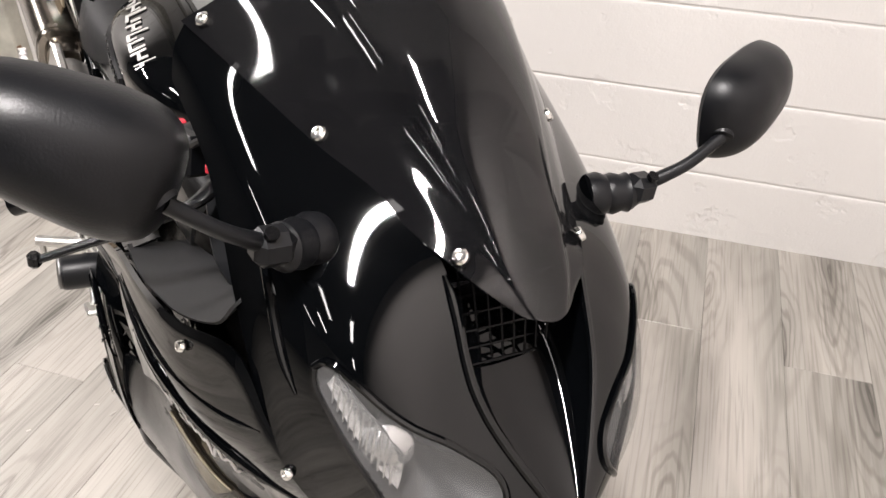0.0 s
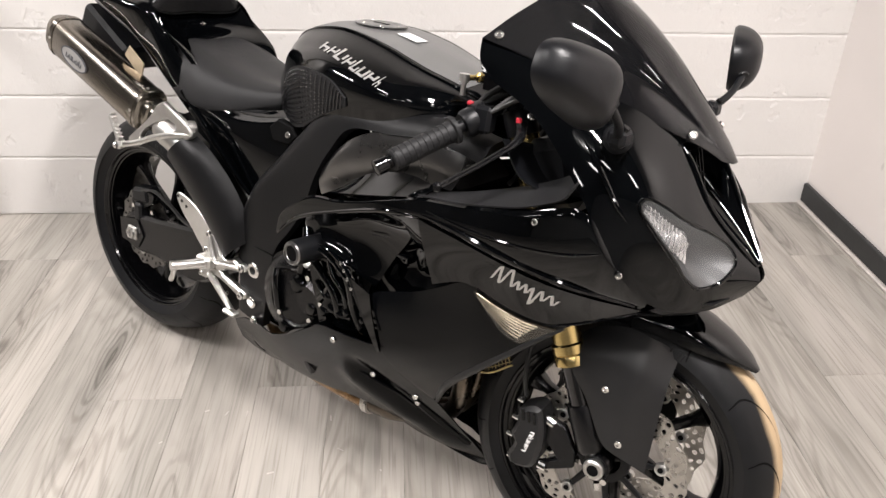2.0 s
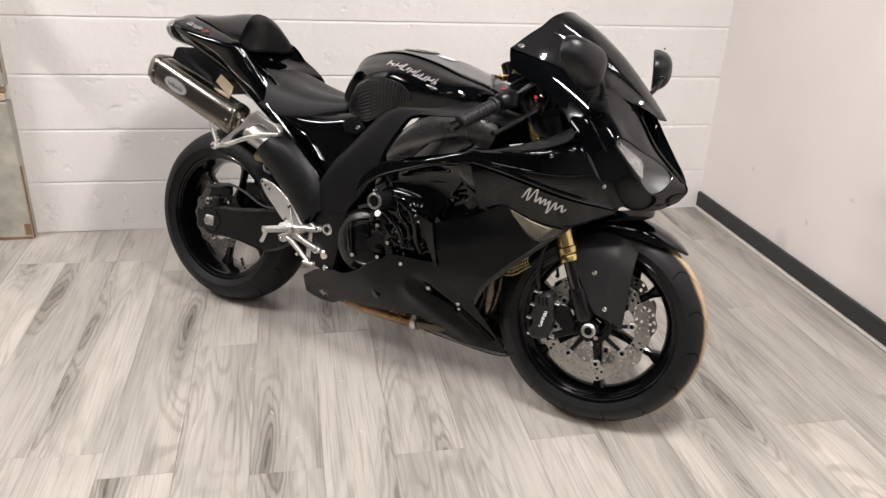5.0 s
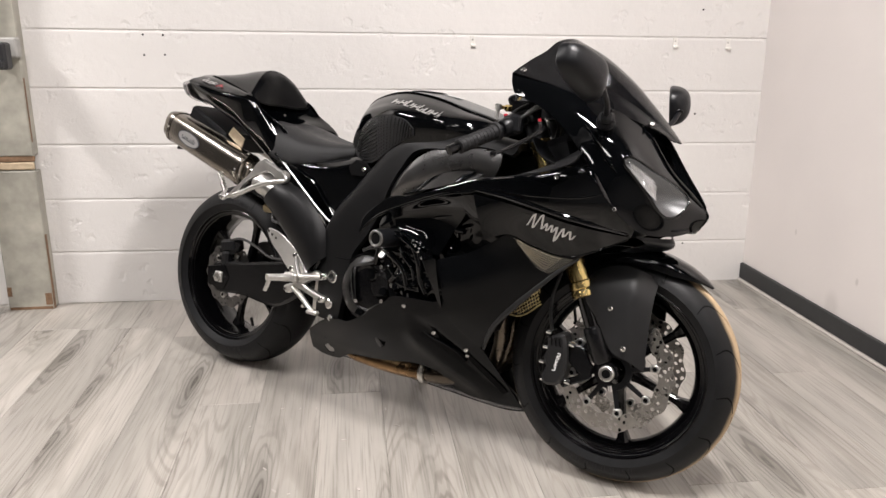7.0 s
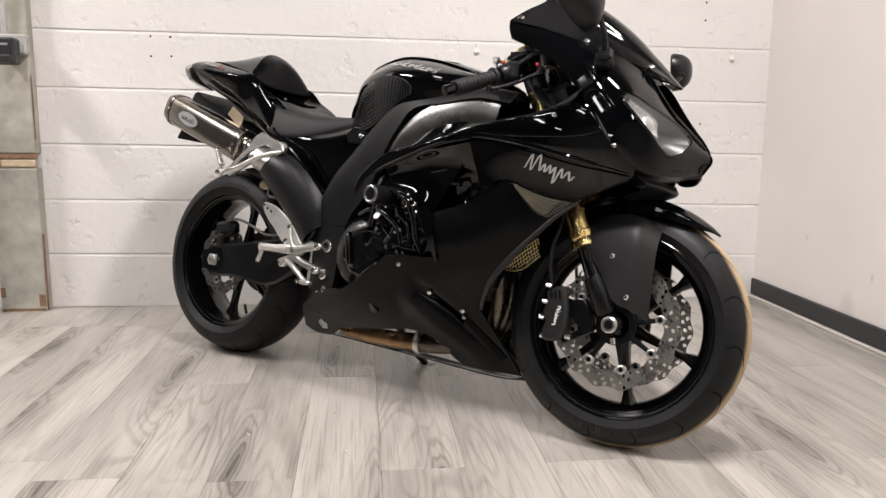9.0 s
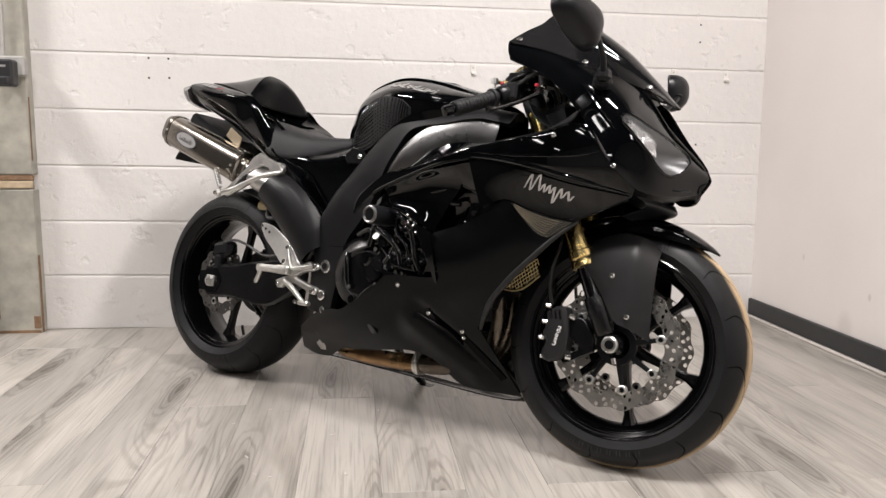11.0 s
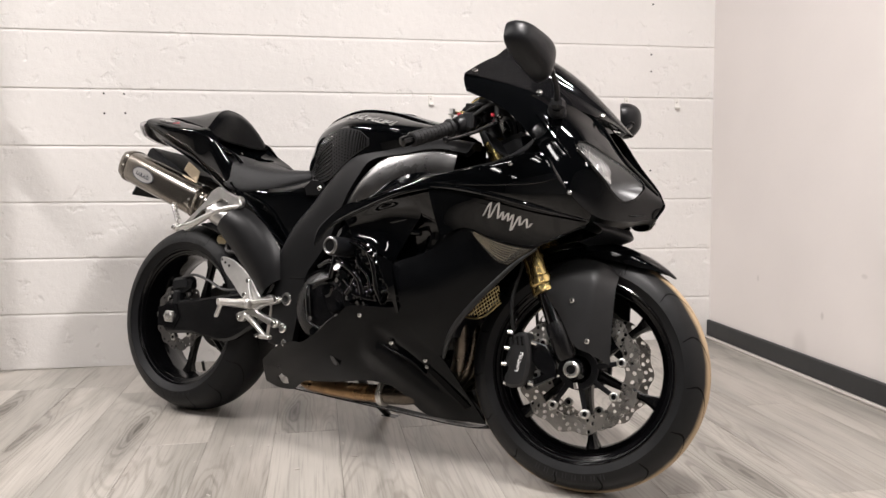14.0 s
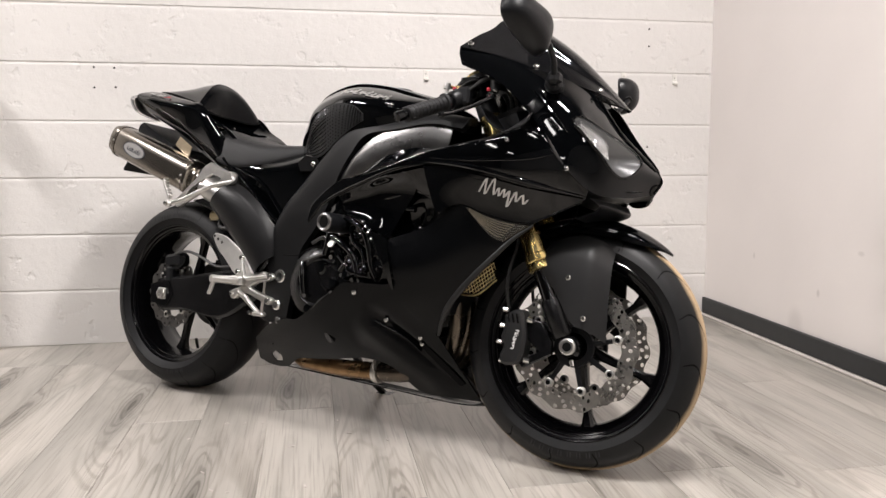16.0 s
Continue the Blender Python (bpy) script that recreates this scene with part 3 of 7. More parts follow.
single("floor_flakes", flakes, CAULK, "small pale flakes of debris on the boards", "debris", kind="stuff")


# ---- the motorcycle: x ahead, y to its left, z up, leaning on its side stand ----
BIKE = pose(-1.004, 1.575, 0.0, 0, 0, -40.7) @ pose(0, 0, 0, -10.0, 0, 0)
bike = thing("motorcycle", "black sports motorcycle with full fairing leaning on its side stand", "motorcycle", BIKE)

# half width of the fairing, by place along (rows) and height (columns)
WX = [0.40, 0.65, 0.85, 1.00, 1.15, 1.25, 1.35, 1.42, 1.50]
WZ = [0.12, 0.20, 0.30, 0.40, 0.50, 0.60, 0.70, 0.80]
HALF = np.array([
    [0.080, 0.120, 0.150, 0.165, 0.170, 0.170, 0.170, 0.170],
    [0.085, 0.160, 0.208, 0.228, 0.232, 0.232, 0.228, 0.215],
    [0.070, 0.145, 0.200, 0.240, 0.248, 0.248, 0.248, 0.232],
    [0.045, 0.100, 0.155, 0.213, 0.238, 0.246, 0.252, 0.240],
    [0.022, 0.066, 0.125, 0.180, 0.216, 0.228, 0.252, 0.244],
    [0.020, 0.055, 0.105, 0.150, 0.188, 0.206, 0.240, 0.236],
    [0.020, 0.050, 0.090, 0.120, 0.140, 0.160, 0.202, 0.205],
    [0.020, 0.040, 0.070, 0.090, 0.100, 0.120, 0.155, 0.165],
    [0.015, 0.030, 0.040, 0.050, 0.060, 0.070, 0.085, 0.100]])


def cubic(values, knots, x):
    x = min(max(x, knots[0]), knots[-1])
    i = min(max(np.searchsorted(knots, x) - 1, 0), len(knots) - 2)
    t = (x - knots[i]) / (knots[i + 1] - knots[i])
    b, c = values[i], values[i + 1]
    a = values[i - 1] if i > 0 else 2 * b - c
    d = values[i + 2] if i + 2 < len(knots) else 2 * c - b
    return 0.5 * (2 * b + (c - a) * t + (2 * a - 5 * b + 4 * c - d) * t * t + (3 * b - a - 3 * c + d) * t ** 3)


def half(x, z):
    return float(cubic([cubic(r, WZ, z) for r in HALF], WX, x))


def on_side(x, z, out=0.0):
    """A place on the right fairing."""
    return (x, -half(x, z) - out, z)


def side_panel(top, bottom, nu=40, nv=16, thick=0.003, out=0.0, curl=0.0):
    """A panel on the fairing between two lines in (x, z), its rims curled inwards."""
    a, b = smooth_line(top, nu), smooth_line(bottom, nu)
    g = np.zeros((nu, nv, 3))
    for i in range(nu):
        for j in range(nv):
            t = j / (nv - 1)
            x, z = a[i] * (1 - t) + b[i] * t
            rim = max(0, 1 - min(t, 1 - t) * nv / 1.6)
            g[i, j] = on_side(x, z, out - curl * rim ** 2)
    return sheet(g, -thick)


def both(name, s, material, parent, label="", sharp=35):
    part(name, s.mirrored(), material, parent, label, sharp)
    return part(name, s, material, parent, label, sharp)


def bolt(at, way, parent, r=0.0065, material=CHROME):
    s = turned([(r, -0.002), (r, 0.0015), (r * 0.8, 0.0032), (r * 0.45, 0.0036), (r * 0.4, 0.0015)], at, way, 14)
    return part("bolt", s, material, parent)


def glyphs(line, size, widths, place, thick=0.0012, lean=0.25):
    """Slanted plain strokes in a row, for lettering that is not spelt out. place(u, v) gives a point; u along, v across."""
    s, u = Shape(), 0.0
    for w in widths:
        for du, dw, v0, v1 in ((0, 0.20, 0, random.choice((1, 0.72, 0.72))), (0.20, 0.50, *random.choice(((0.0, 0.16), (0.56, 0.72), (0.28, 0.44)))), (0.70, 0.20, *random.choice(((0, 0.72), (0, 0.45), (0.25, 0.72))))):
            a0, a1 = u + du * w, u + (du + dw) * w
            q = [(a0 + lean * v0 * size, v0 * size), (a1 + lean * v0 * size, v0 * size), (a1 + lean * v1 * size, v1 * size), (a0 + lean * v1 * size, v1 * size)]
            low, high = [place(*p, 0.0002) for p in q], [place(*p, thick) for p in q]
            s.add(low + high, [(0, 1, 2, 3), (7, 6, 5, 4), (0, 4, 5, 1), (1, 5, 6, 2), (2, 6, 7, 3), (3, 7, 4, 0)])
        u += w * 1.08
    return s


# --- wheels ---
RAKE = 24.5
STEER_FOOT = Vector((1.47, 0, 0))
STEER_WAY = Vector((-math.sin(radians(RAKE)), 0, math.cos(radians(RAKE))))
STEER = Matrix.Translation(STEER_FOOT) @ Matrix.Rotation(radians(6.0), 4, STEER_WAY) @ Matrix.Translation(-STEER_FOOT)
FRONT, REAR = Vector((1.373, 0, 0.2945)), Vector((0.0, 0, 0.309))


def tyre_material():
    m = mat("tyre_tread_rubber", (0.0055, 0.0056, 0.0062), 0.44, 0, 0, 0.3, 60, 0.12, 700, 0.26, 0.08)
    n, l = m.node_tree.nodes, m.node_tree.links
    b = n["Principled BSDF"]
    co, sep, t = n.new("ShaderNodeTexCoord"), n.new("ShaderNodeSeparateXYZ"), n.new("ShaderNodeTexNoise")
    t.inputs["Scale"].default_value, t.inputs["Detail"].default_value = 9, 6
    l.new(co.outputs["Object"], sep.inputs[0]), l.new(co.outputs["Object"], t.inputs["Vector"])
    away, wob, add, rng, mx = n.new("ShaderNodeMath"), n.new("ShaderNodeMath"), n.new("ShaderNodeMath"), n.new("ShaderNodeMapRange"), n.new("ShaderNodeMix")
    away.operation = "ABSOLUTE"
    wob.operation, wob.inputs[1].default_value = "MULTIPLY", 0.018
    l.new(sep.outputs[1], away.inputs[0]), l.new(t.outputs["Fac"], wob.inputs[0])
    l.new(away.outputs[0], add.inputs[0]), l.new(wob.outputs[0], add.inputs[1])
    rng.inputs[1].default_value, rng.inputs[2].default_value, rng.inputs[3].default_value, rng.inputs[4].default_value = 0.027, 0.040, 1.0, 0.0
    l.new(add.outputs[0], rng.inputs[0])
    mx.data_type = "RGBA"
    old = b.inputs["Base Color"].links[0].from_socket
    l.new(rng.outputs[0], mx.inputs[0]), l.new(old, mx.inputs[6])
    mx.inputs[7].default_value = (0.42, 0.31, 0.19, 1)
    l.new(mx.outputs[2], b.inputs["Base Color"])
    return m


TREAD = tyre_material()


def tread_profile(R, w):
    h = w / 2
    return [(0.2165, -h * 0.78), (0.226, -h * 0.86), (0.245, -h * 0.97), (R - 0.05 * (w / 0.12) ** 0.5, -h), (R - 0.030, -h * 0.86), (R - 0.013, -h * 0.58), (R - 0.0035, -h * 0.3), (R, 0),
            (R - 0.0035, h * 0.3), (R - 0.013, h * 0.58), (R - 0.030, h * 0.86), (R - 0.05 * (w / 0.12) ** 0.5, h), (0.245, h * 0.97), (0.226, h * 0.86), (0.2165, h * 0.78)]


def wheel(name, centre, R, w, turn, label):
    """Rim with spokes and hub; its tyre is a part of it, with grooves laid dark on the tread."""
    prof = [tuple(p) for p in smooth_line(tread_profile(R, w), 43)]
    h = w / 2
    flange = h * 0.80
    rim = [(0.226, -flange - 0.004), (0.226, -flange + 0.004), (0.214, -flange + 0.008), (0.206, -flange + 0.022), (0.197, -flange * 0.4), (0.194, 0), (0.197, flange * 0.4),
           (0.206, flange - 0.022), (0.214, flange - 0.008), (0.226, flange - 0.004), (0.226, flange + 0.004), (0.2235, flange + 0.0055), (0.220, flange + 0.0045), (0.217, flange - 0.002), (0.211, flange - 0.004), (0.2095, flange - 0.009), (0.2065, flange - 0.010), (0.205, flange - 0.019),
           (0.192, flange * 0.38), (0.187, 0), (0.192, -flange * 0.38), (0.205, -flange + 0.019), (0.2065, -flange + 0.010), (0.2095, -flange + 0.009), (0.211, -flange + 0.004), (0.217, -flange + 0.002), (0.220, -flange - 0.0045), (0.2235, -flange - 0.0055)]
    barrel = lathe(rim, 72, centre, True)
    hubw = 0.045 if w < 0.15 else 0.06
    hub = lathe([(0.018, -hubw), (0.042, -hubw), (0.046, -hubw + 0.008), (0.034, -0.012), (0.034, 0.012), (0.046, hubw - 0.008), (0.042, hubw), (0.018, hubw)], 32, centre)
    spokes = Shape()
    for k in range(6):
        t0 = radians(turn + 60 * k)
        c, s = math.cos(t0), math.sin(t0)
        rows = []
        for r, half_w, half_y in ((0.030, 0.018, 0.026), (0.06, 0.013, 0.019), (0.12, 0.0095, 0.014), (0.165, 0.011, 0.015), (0.192, 0.020, 0.022)):
            ring = []
            for q in range(10):
                a = 2 * math.pi * q / 10
                u, y = half_w * math.copysign(abs(math.cos(a)) ** 0.7, math.cos(a)), half_y * math.copysign(abs(math.sin(a)) ** 0.7, math.sin(a))
                ring.append((centre[0] + r * c - u * s, centre[1] + y, centre[2] + r * s + u * c))
            rows.append(ring)
        v = [p for ring in rows for p in ring]
        spokes.add(v, [(i * 10 + j, i * 10 + (j + 1) % 10, (i + 1) * 10 + (j + 1) % 10, (i + 1) * 10 + j) for i in range(4) for j in range(10)])
    tyre = lathe(prof, 96, centre)
    # grooves: curved ribbons a hair above the tread, their shade put into the colour
    grooves = Shape()
    crown = np.array(prof)

    def on_tread(angle, f, up):
        i = (f + 1) / 2 * (len(crown) - 1)
        k = int(min(i, len(crown) - 2))
        r, y = crown[k] + (crown[k + 1] - crown[k]) * (i - k)
        return (centre[0] + (r + up) * math.cos(angle), centre[1] + y, centre[2] + (r + up) * math.sin(angle))

    for k in range(15):
        for sgn in (-1, 1):
            a0 = 2 * math.pi * (k + (0.5 if sgn > 0 else 0)) / 15
            line = smooth_line([(0.0, 0.05), (0.16, 0.10), (0.30, 0.22), (0.38, 0.36), (0.36, 0.52)], 14)
            for i in range(13):
                wd = 0.005 * math.sin(math.pi * (i + 0.5) / 13) + 0.004
                p, q = line[i], line[i + 1]
                grooves.add([on_tread(a0 + p[0] - wd, sgn * p[1], 0.0005), on_tread(a0 + q[0] - wd, sgn * q[1], 0.0005), on_tread(a0 + q[0] + wd, sgn * q[1], 0.0005), on_tread(a0 + p[0] + wd, sgn * p[1], 0.0005)], [(0, 1, 2, 3)])
    marks = Shape()
    for base in (250, 70):
        for k in range(8):
            a0 = radians(base + k * 5.2)
            for off, wd in ((0, 0.010), (0.03, 0.010)):
                r0, r1 = 0.2475, 0.2605
                y = -h * 0.992 - 0.0008
                marks.add([(centre[0] + r * math.cos(a0 + off + e), centre[1] + y, centre[2] + r * math.sin(a0 + off + e)) for r, e in ((r0, 0), (r0, wd), (r1, wd), (r1, 0))], [(0, 1, 2, 3)])
    for q in (barrel, hub, spokes, tyre, grooves, marks):
        if R == R_FRONT:
            q.move(STEER)
    ob = part(name, joined(barrel, hub), RIMP, bike, label)
    per = len(spokes.v) // 6
    for k in range(6):
        one = Shape()
        one.v = spokes.v[k * per:(k + 1) * per]
        one.f = [tuple(i - k * per for i in f) for f in spokes.f[k * len(spokes.f) // 6:(k + 1) * len(spokes.f) // 6]]
        part("spoke", one, RIMP, ob)
    # the tyre is drawn about its own plane, so that the stripe of its tread follows it
    place = (STEER if R == R_FRONT else Matrix()) @ Matrix.Translation(centre)
    back = place.inverted()
    for nm, q, ma, lb in (("tyre", tyre, TREAD if R == R_FRONT else RUBBER, "black sports tyre with a tan centre band" if R == R_FRONT else "black wide rear tyre"), ("tread_groove", grooves, DEEP, "dark ribbons for the shade in the tread grooves"), ("sidewall_mark", marks, VINYL, "raised marks on the sidewall")):
        ob2 = part(nm, q.move(back), ma, ob, lb)
        ob2.matrix_basis = place
        if nm != "tyre":
            tagged(ob2, kind="stuff")
    return ob


R_FRONT, R_REAR = 0.2955, 0.310
front_wheel = wheel("front_wheel", FRONT, R_FRONT, 0.122, 41, "black six-spoke front wheel")
rear_wheel = wheel("rear_wheel", REAR, R_REAR, 0.190, 20, "black six-spoke rear wheel")


def disc(centre, y, r0, r1, cells, rows, hole, thick=0.0045, waves=14, amp=0.0042):
    """A wavy brake disc with bored holes."""
    s = Shape()

    def at(a, f, yy):
        w = amp * math.cos(waves * a)
        r = r0 + (r1 - r0) * f + w * (0.5 + 0.5 * f)
        return (centre[0] + r * math.cos(a), y + yy, centre[2] + r * math.sin(a))

    step = 2 * math.pi / cells
    square = [(-1, -1), (0, -1), (1, -1), (1, 0), (1, 1), (0, 1), (-1, 1), (-1, 0)]
    for j in range(rows):
        for i in range(cells):
            a0 = (i + 0.5) * step
            ah = a0 + (0.22, -0.22, 0.1)[j] * step
            rim, bore = [], []
            for k, (u, v) in enumerate(square):
                t = math.atan2(v, u)
                rim.append((a0 + u * step / 2, (j + 0.5 + v / 2) / rows))
                rr = hole / (r1 - r0)
                bore.append((ah + hole * math.cos(t) / ((r0 + r1) / 2), (j + 0.5) / rows + rr * math.sin(t)))
            v = [at(*p, -thick / 2) for p in rim + bore] + [at(*p, thick / 2) for p in rim + bore]
            f = []
            solid = (i + j) % 5 == 4
            for k in range(8):
                n = (k + 1) % 8
                f += [(k, n, 8 + n, 8 + k), (16 + 8 + k, 16 + 8 + n, 16 + n, 16 + k)]
                if not solid:
                    f.append((8 + k, 8 + n, 24 + n, 24 + k))
            if solid:
                f += [tuple(range(8, 16)), tuple(range(31, 23, -1))]
            if j == 0:
                f += [(1, 0, 16, 17), (2, 1, 17, 18)]
            if j == rows - 1:
                f += [(5, 4, 20, 21), (6, 5, 21, 22)]
            s.add(v, f)
    return s


def carrier(centre, y, r, n, parent, steer, material=INNER):
    s = lathe([(0.033, y - 0.004), (0.048, y - 0.004), (0.050, y + 0.004), (0.033, y + 0.004)], 32, centre)
    for k in range(n):
        a = 2 * math.pi * k / n + 0.25
        c, si = math.cos(a), math.sin(a)
        tip = (centre[0] + r * c, y, centre[2] + r * si)
        arm_s = tube([(centre[0] + 0.046 * c, y, centre[2] + 0.046 * si), tip], [0.0072, 0.0050], 8, 4, 0.6)
        if y < 0:
            part("carrier_arm", arm_s.move(STEER) if steer else arm_s, material, parent)
        pin = turned([(0.0115, -0.005), (0.0115, 0.006), (0.008, 0.0075), (0.006, 0.003)], tip, (0, -1, 0), 16)
        bore = turned([(0.0055, 0.0072), (0.0055, 0.0078)], tip, (0, -1, 0), 12)
        part("pin_bore", bore.move(STEER) if steer else bore, DEEP, parent)
        part("float_pin", pin.move(STEER) if steer else pin, ALU, parent, "bright floating pin")
    if steer:
        s.move(STEER)
    return part("disc_carrier", s, material, parent)


for y in (-0.068, 0.068):
    s = disc(FRONT, y, 0.112, 0.151, 40, 3, 0.0049)
    part("brake_disc", s.move(STEER), STEEL, front_wheel, "drilled wave-edged steel brake disc", 35, 0.0001)
    carrier(FRONT, y, 0.106, 8, front_wheel, True)
part("brake_disc", disc(REAR, -0.088, 0.075, 0.110, 30, 2, 0.0045), DARKSTEEL, rear_wheel, "drilled wave-edged rear brake disc", 35, 0.0001)
carrier(REAR, -0.088, 0.073, 6, rear_wheel, False)
sprocket = part("sprocket", lathe([(0.040, 0.082), (0.100, 0.082), (0.108, 0.085), (0.100, 0.088), (0.040, 0.088)], 44, REAR, True), DARKSTEEL, rear_wheel, "steel rear sprocket, its colour darkened for shade")
part("drive_hub", lathe([(0.030, 0.040), (0.070, 0.040), (0.066, 0.082), (0.030, 0.082)], 30, REAR, True), RIMP, rear_wheel)
part("chain", tube([(0.0, 0.085, 0.417), (0.25, 0.085, 0.432), (0.48, 0.085, 0.445)], 0.009, 8, 20, 0.6), ENGINE, bike, "black drive chain")
part("chain", tube([(0.0, 0.085, 0.201), (0.25, 0.085, 0.27), (0.48, 0.085, 0.345)], 0.009, 8, 20, 0.6), ENGINE, bike, "black drive chain")
part("valve", tube([(REAR.x + 0.06, -0.02, 0.135), (REAR.x + 0.065, -0.035, 0.165)], 0.005, 8, 4), HOSE, rear_wheel)

# --- fork ---
FORK = lambda z: 1.358 - 0.4557 * (z - 0.307)


def fork_piece(z0, z1, prof, y):
    a, b = Vector((FORK(z0), y, z0)), Vector((FORK(z1), y, z1))
    return turned([(r, f * (b - a).length) for r, f in prof], a, b - a, 28).move(STEER)


CALIPER = STEER @ Matrix.Translation((0.013, 0, 0))
for y in (-0.098, 0.098):
    leg = part("fork_leg", fork_piece(0.505, 0.955, [(0.0265, 0), (0.0265, 1)], y), GOLD, bike, "gold anodised fork tube")
    part("collar", fork_piece(0.468, 0.507, [(0.026, 0), (0.0305, 0.06), (0.0305, 0.42), (0.0285, 0.5), (0.0305, 0.56), (0.0305, 0.92), (0.027, 1)], y), GOLD, leg)
    part("fork_cap", fork_piece(0.845, 0.958, [(0.0285, 0), (0.0285, 0.9), (0.022, 1)], y), INNER, leg)
    part("stanchion", fork_piece(0.36, 0.47, [(0.0205, 0), (0.0205, 1)], y), BLACKCHROME, leg, "polished black lower tube")
    low = fork_piece(0.315, 0.400, [(0.020, 0), (0.0255, 0.1), (0.0265, 0.90), (0.0245, 1)], y)
    s = -1 if y < 0 else 1
    clamp = turned([(0.024, 0), (0.026, 0.006), (0.026, 0.036), (0.023, 0.042)], (1.371, y + 0.015 * s, 0.2945), (0, -s, 0), 24).move(STEER)
    lug = slab([(1.33, 0.30), (1.30, 0.345), (1.255, 0.352), (1.245, 0.335), (1.27, 0.30), (1.30, 0.275), (1.25, 0.245), (1.262, 0.232), (1.33, 0.27)], y - 0.010, y + 0.006, 0.003).move(STEER)
    part("fork_bottom", joined(low, clamp, lug), ENGINE, leg, "black cast fork bottom")
    nut = joined(turned([(0.0195, 0), (0.0195, 0.008), (0.016, 0.011), (0.0115, 0.011), (0.0105, 0.001)], (1.371, y + 0.015 * s, 0.2945), (0, s, 0), 6 if y > 0 else 20)).move(STEER)
    part("axle_nut", nut, ALU, leg, "bright axle nut")
    part("axle_bore", turned([(0.0108, 0.0104), (0.0108, 0.0111)], (1.371, y + 0.015 * s, 0.2945), (0, s, 0), 18).move(STEER), DEEP, leg)
    for at, way in (((1.379, y + 0.008 * s, 0.264), (0.3, 0, -1)), ((1.394, y + 0.012 * s, 0.281), (0, s, 0))):
        part("pinch_bolt", turned([(0.006, 0), (0.006, 0.014)], at, way, 10).move(STEER), CHROME, leg)

    # radial caliper behind the leg
    body = slab(smooth_line([(1.198, 0.352), (1.222, 0.368), (1.243, 0.366), (1.252, 0.335), (1.256, 0.300), (1.252, 0.262), (1.240, 0.240), (1.205, 0.235), (1.194, 0.255), (1.203, 0.28), (1.193, 0.30), (1.200, 0.325), (1.198, 0.352)], 26)[:-1], y - 0.030 * 1, y + 0.030, 0.008).move(CALIPER)
    cal = part("brake_caliper", body, COVERG, bike, "black radial brake caliper")
    fins = joined(*[brick((0.005, 0.004, 0.022), (1.212 + 0.011 * k, y + 0.0305 * s, 0.348), 0.001, Matrix.Rotation(radians(-14), 4, "Y")) for k in range(3)]).move(CALIPER)
    part("fin", fins, RIMP, cal)
    random.seed(5)
    part("caliper_mark", glyphs(None, 0.011, [0.010, 0.004, 0.009, 0.009, 0.004, 0.009], lambda u, v, up: (1.222 + 0.22 * u + 0.95 * v, y + (0.030 + up) * s, 0.275 + 0.97 * u - 0.2 * v)).move(CALIPER), WHITEP, cal, "white marks")
    for bx, bz in ((1.196, 0.366), (1.192, 0.327), (1.187, 0.288), (1.196, 0.243)):
        part("bolt", turned([(0.006, 0), (0.006, 0.012), (0.004, 0.013)], (bx + 0.006, y + 0.012 * s, bz), (-1, 0, 0.1), 8).move(CALIPER), CHROME, cal)
    for bz, tip in ((0.345, 0.25), (0.250, 0.1)):
        part("caliper_bolt", turned([(0.008, 0), (0.008, 0.014)], (1.268, y + 0.013 * s, bz), (-1, 0.0, tip), 10).move(CALIPER), CHROME, cal)
    part("brake_hose", tube([(1.199, y, 0.37), (1.19, y, 0.41), (1.188, y * 0.95, 0.46), (1.20, y * 0.8, 0.55), (1.16, y * 0.6, 0.62)], 0.0045, 8, 24).move(CALIPER), HOSE, cal)

# --- front mudguard ---
arch = []
for a, wdt, rr in ((50, 0.010, 0.314), (56, 0.036, 0.316), (66, 0.058, 0.317), (80, 0.072, 0.317), (100, 0.076, 0.317), (125, 0.074, 0.318), (150, 0.07, 0.320), (160, 0.062, 0.320)):
    c, s = math.cos(radians(a)), math.sin(radians(a))
    row = []
    for f, drop in ((-1, 0.045), (-0.93, 0.020), (-0.6, 0.004), (0, 0), (0.6, 0.004), (0.93, 0.020), (1, 0.045)):
        k = 1.0 if a > 70 else max(0.12, (a - 48) / 22)
        r = rr - drop * k
        row.append((FRONT.x + r * c, f * wdt, FRONT.z + r * s))
    arch.append(row)
mud = part("front_mudguard", sheet(skin(arch, 60, 25), -0.003).move(STEER), GLOSS, bike, "gloss black front mudguard with satin side covers")
for sgn in (-1, 1):
    top = [(1.275, 0.505), (1.305, 0.538), (1.36, 0.558), (1.41, 0.552), (1.450, 0.532)]
    bot = [(1.300, 0.455), (1.33, 0.42), (1.372, 0.352), (1.41, 0.335), (1.452, 0.312)]
    a, b = smooth_line(top, 24), smooth_line(bot, 24)
    g = np.zeros((24, 12, 3))
    for i in range(24):
        for j in range(12):
            t = j / 11
            x, z = a[i] * (1 - t) + b[i] * t
            front_bend = max(0, (x - 1.405)) * 0.5
            g[i, j] = (x, sgn * (0.101 - front_bend + 0.008 * math.sin(math.pi * t) - 0.030 * max(0, 1 - t * 5.0) + 0.012 * t), z)
    cover = part("side_cover", sheet(g, 0.003 * sgn * -1).move(STEER), COVERG, mud, "satin grey-black fork cover")
    for x, z in ((1.358, 0.455), (1.402, 0.363)):
        bolt(STEER @ Vector((x, sgn * 0.1185, z)), (0, sgn, 0), mud, 0.0068)

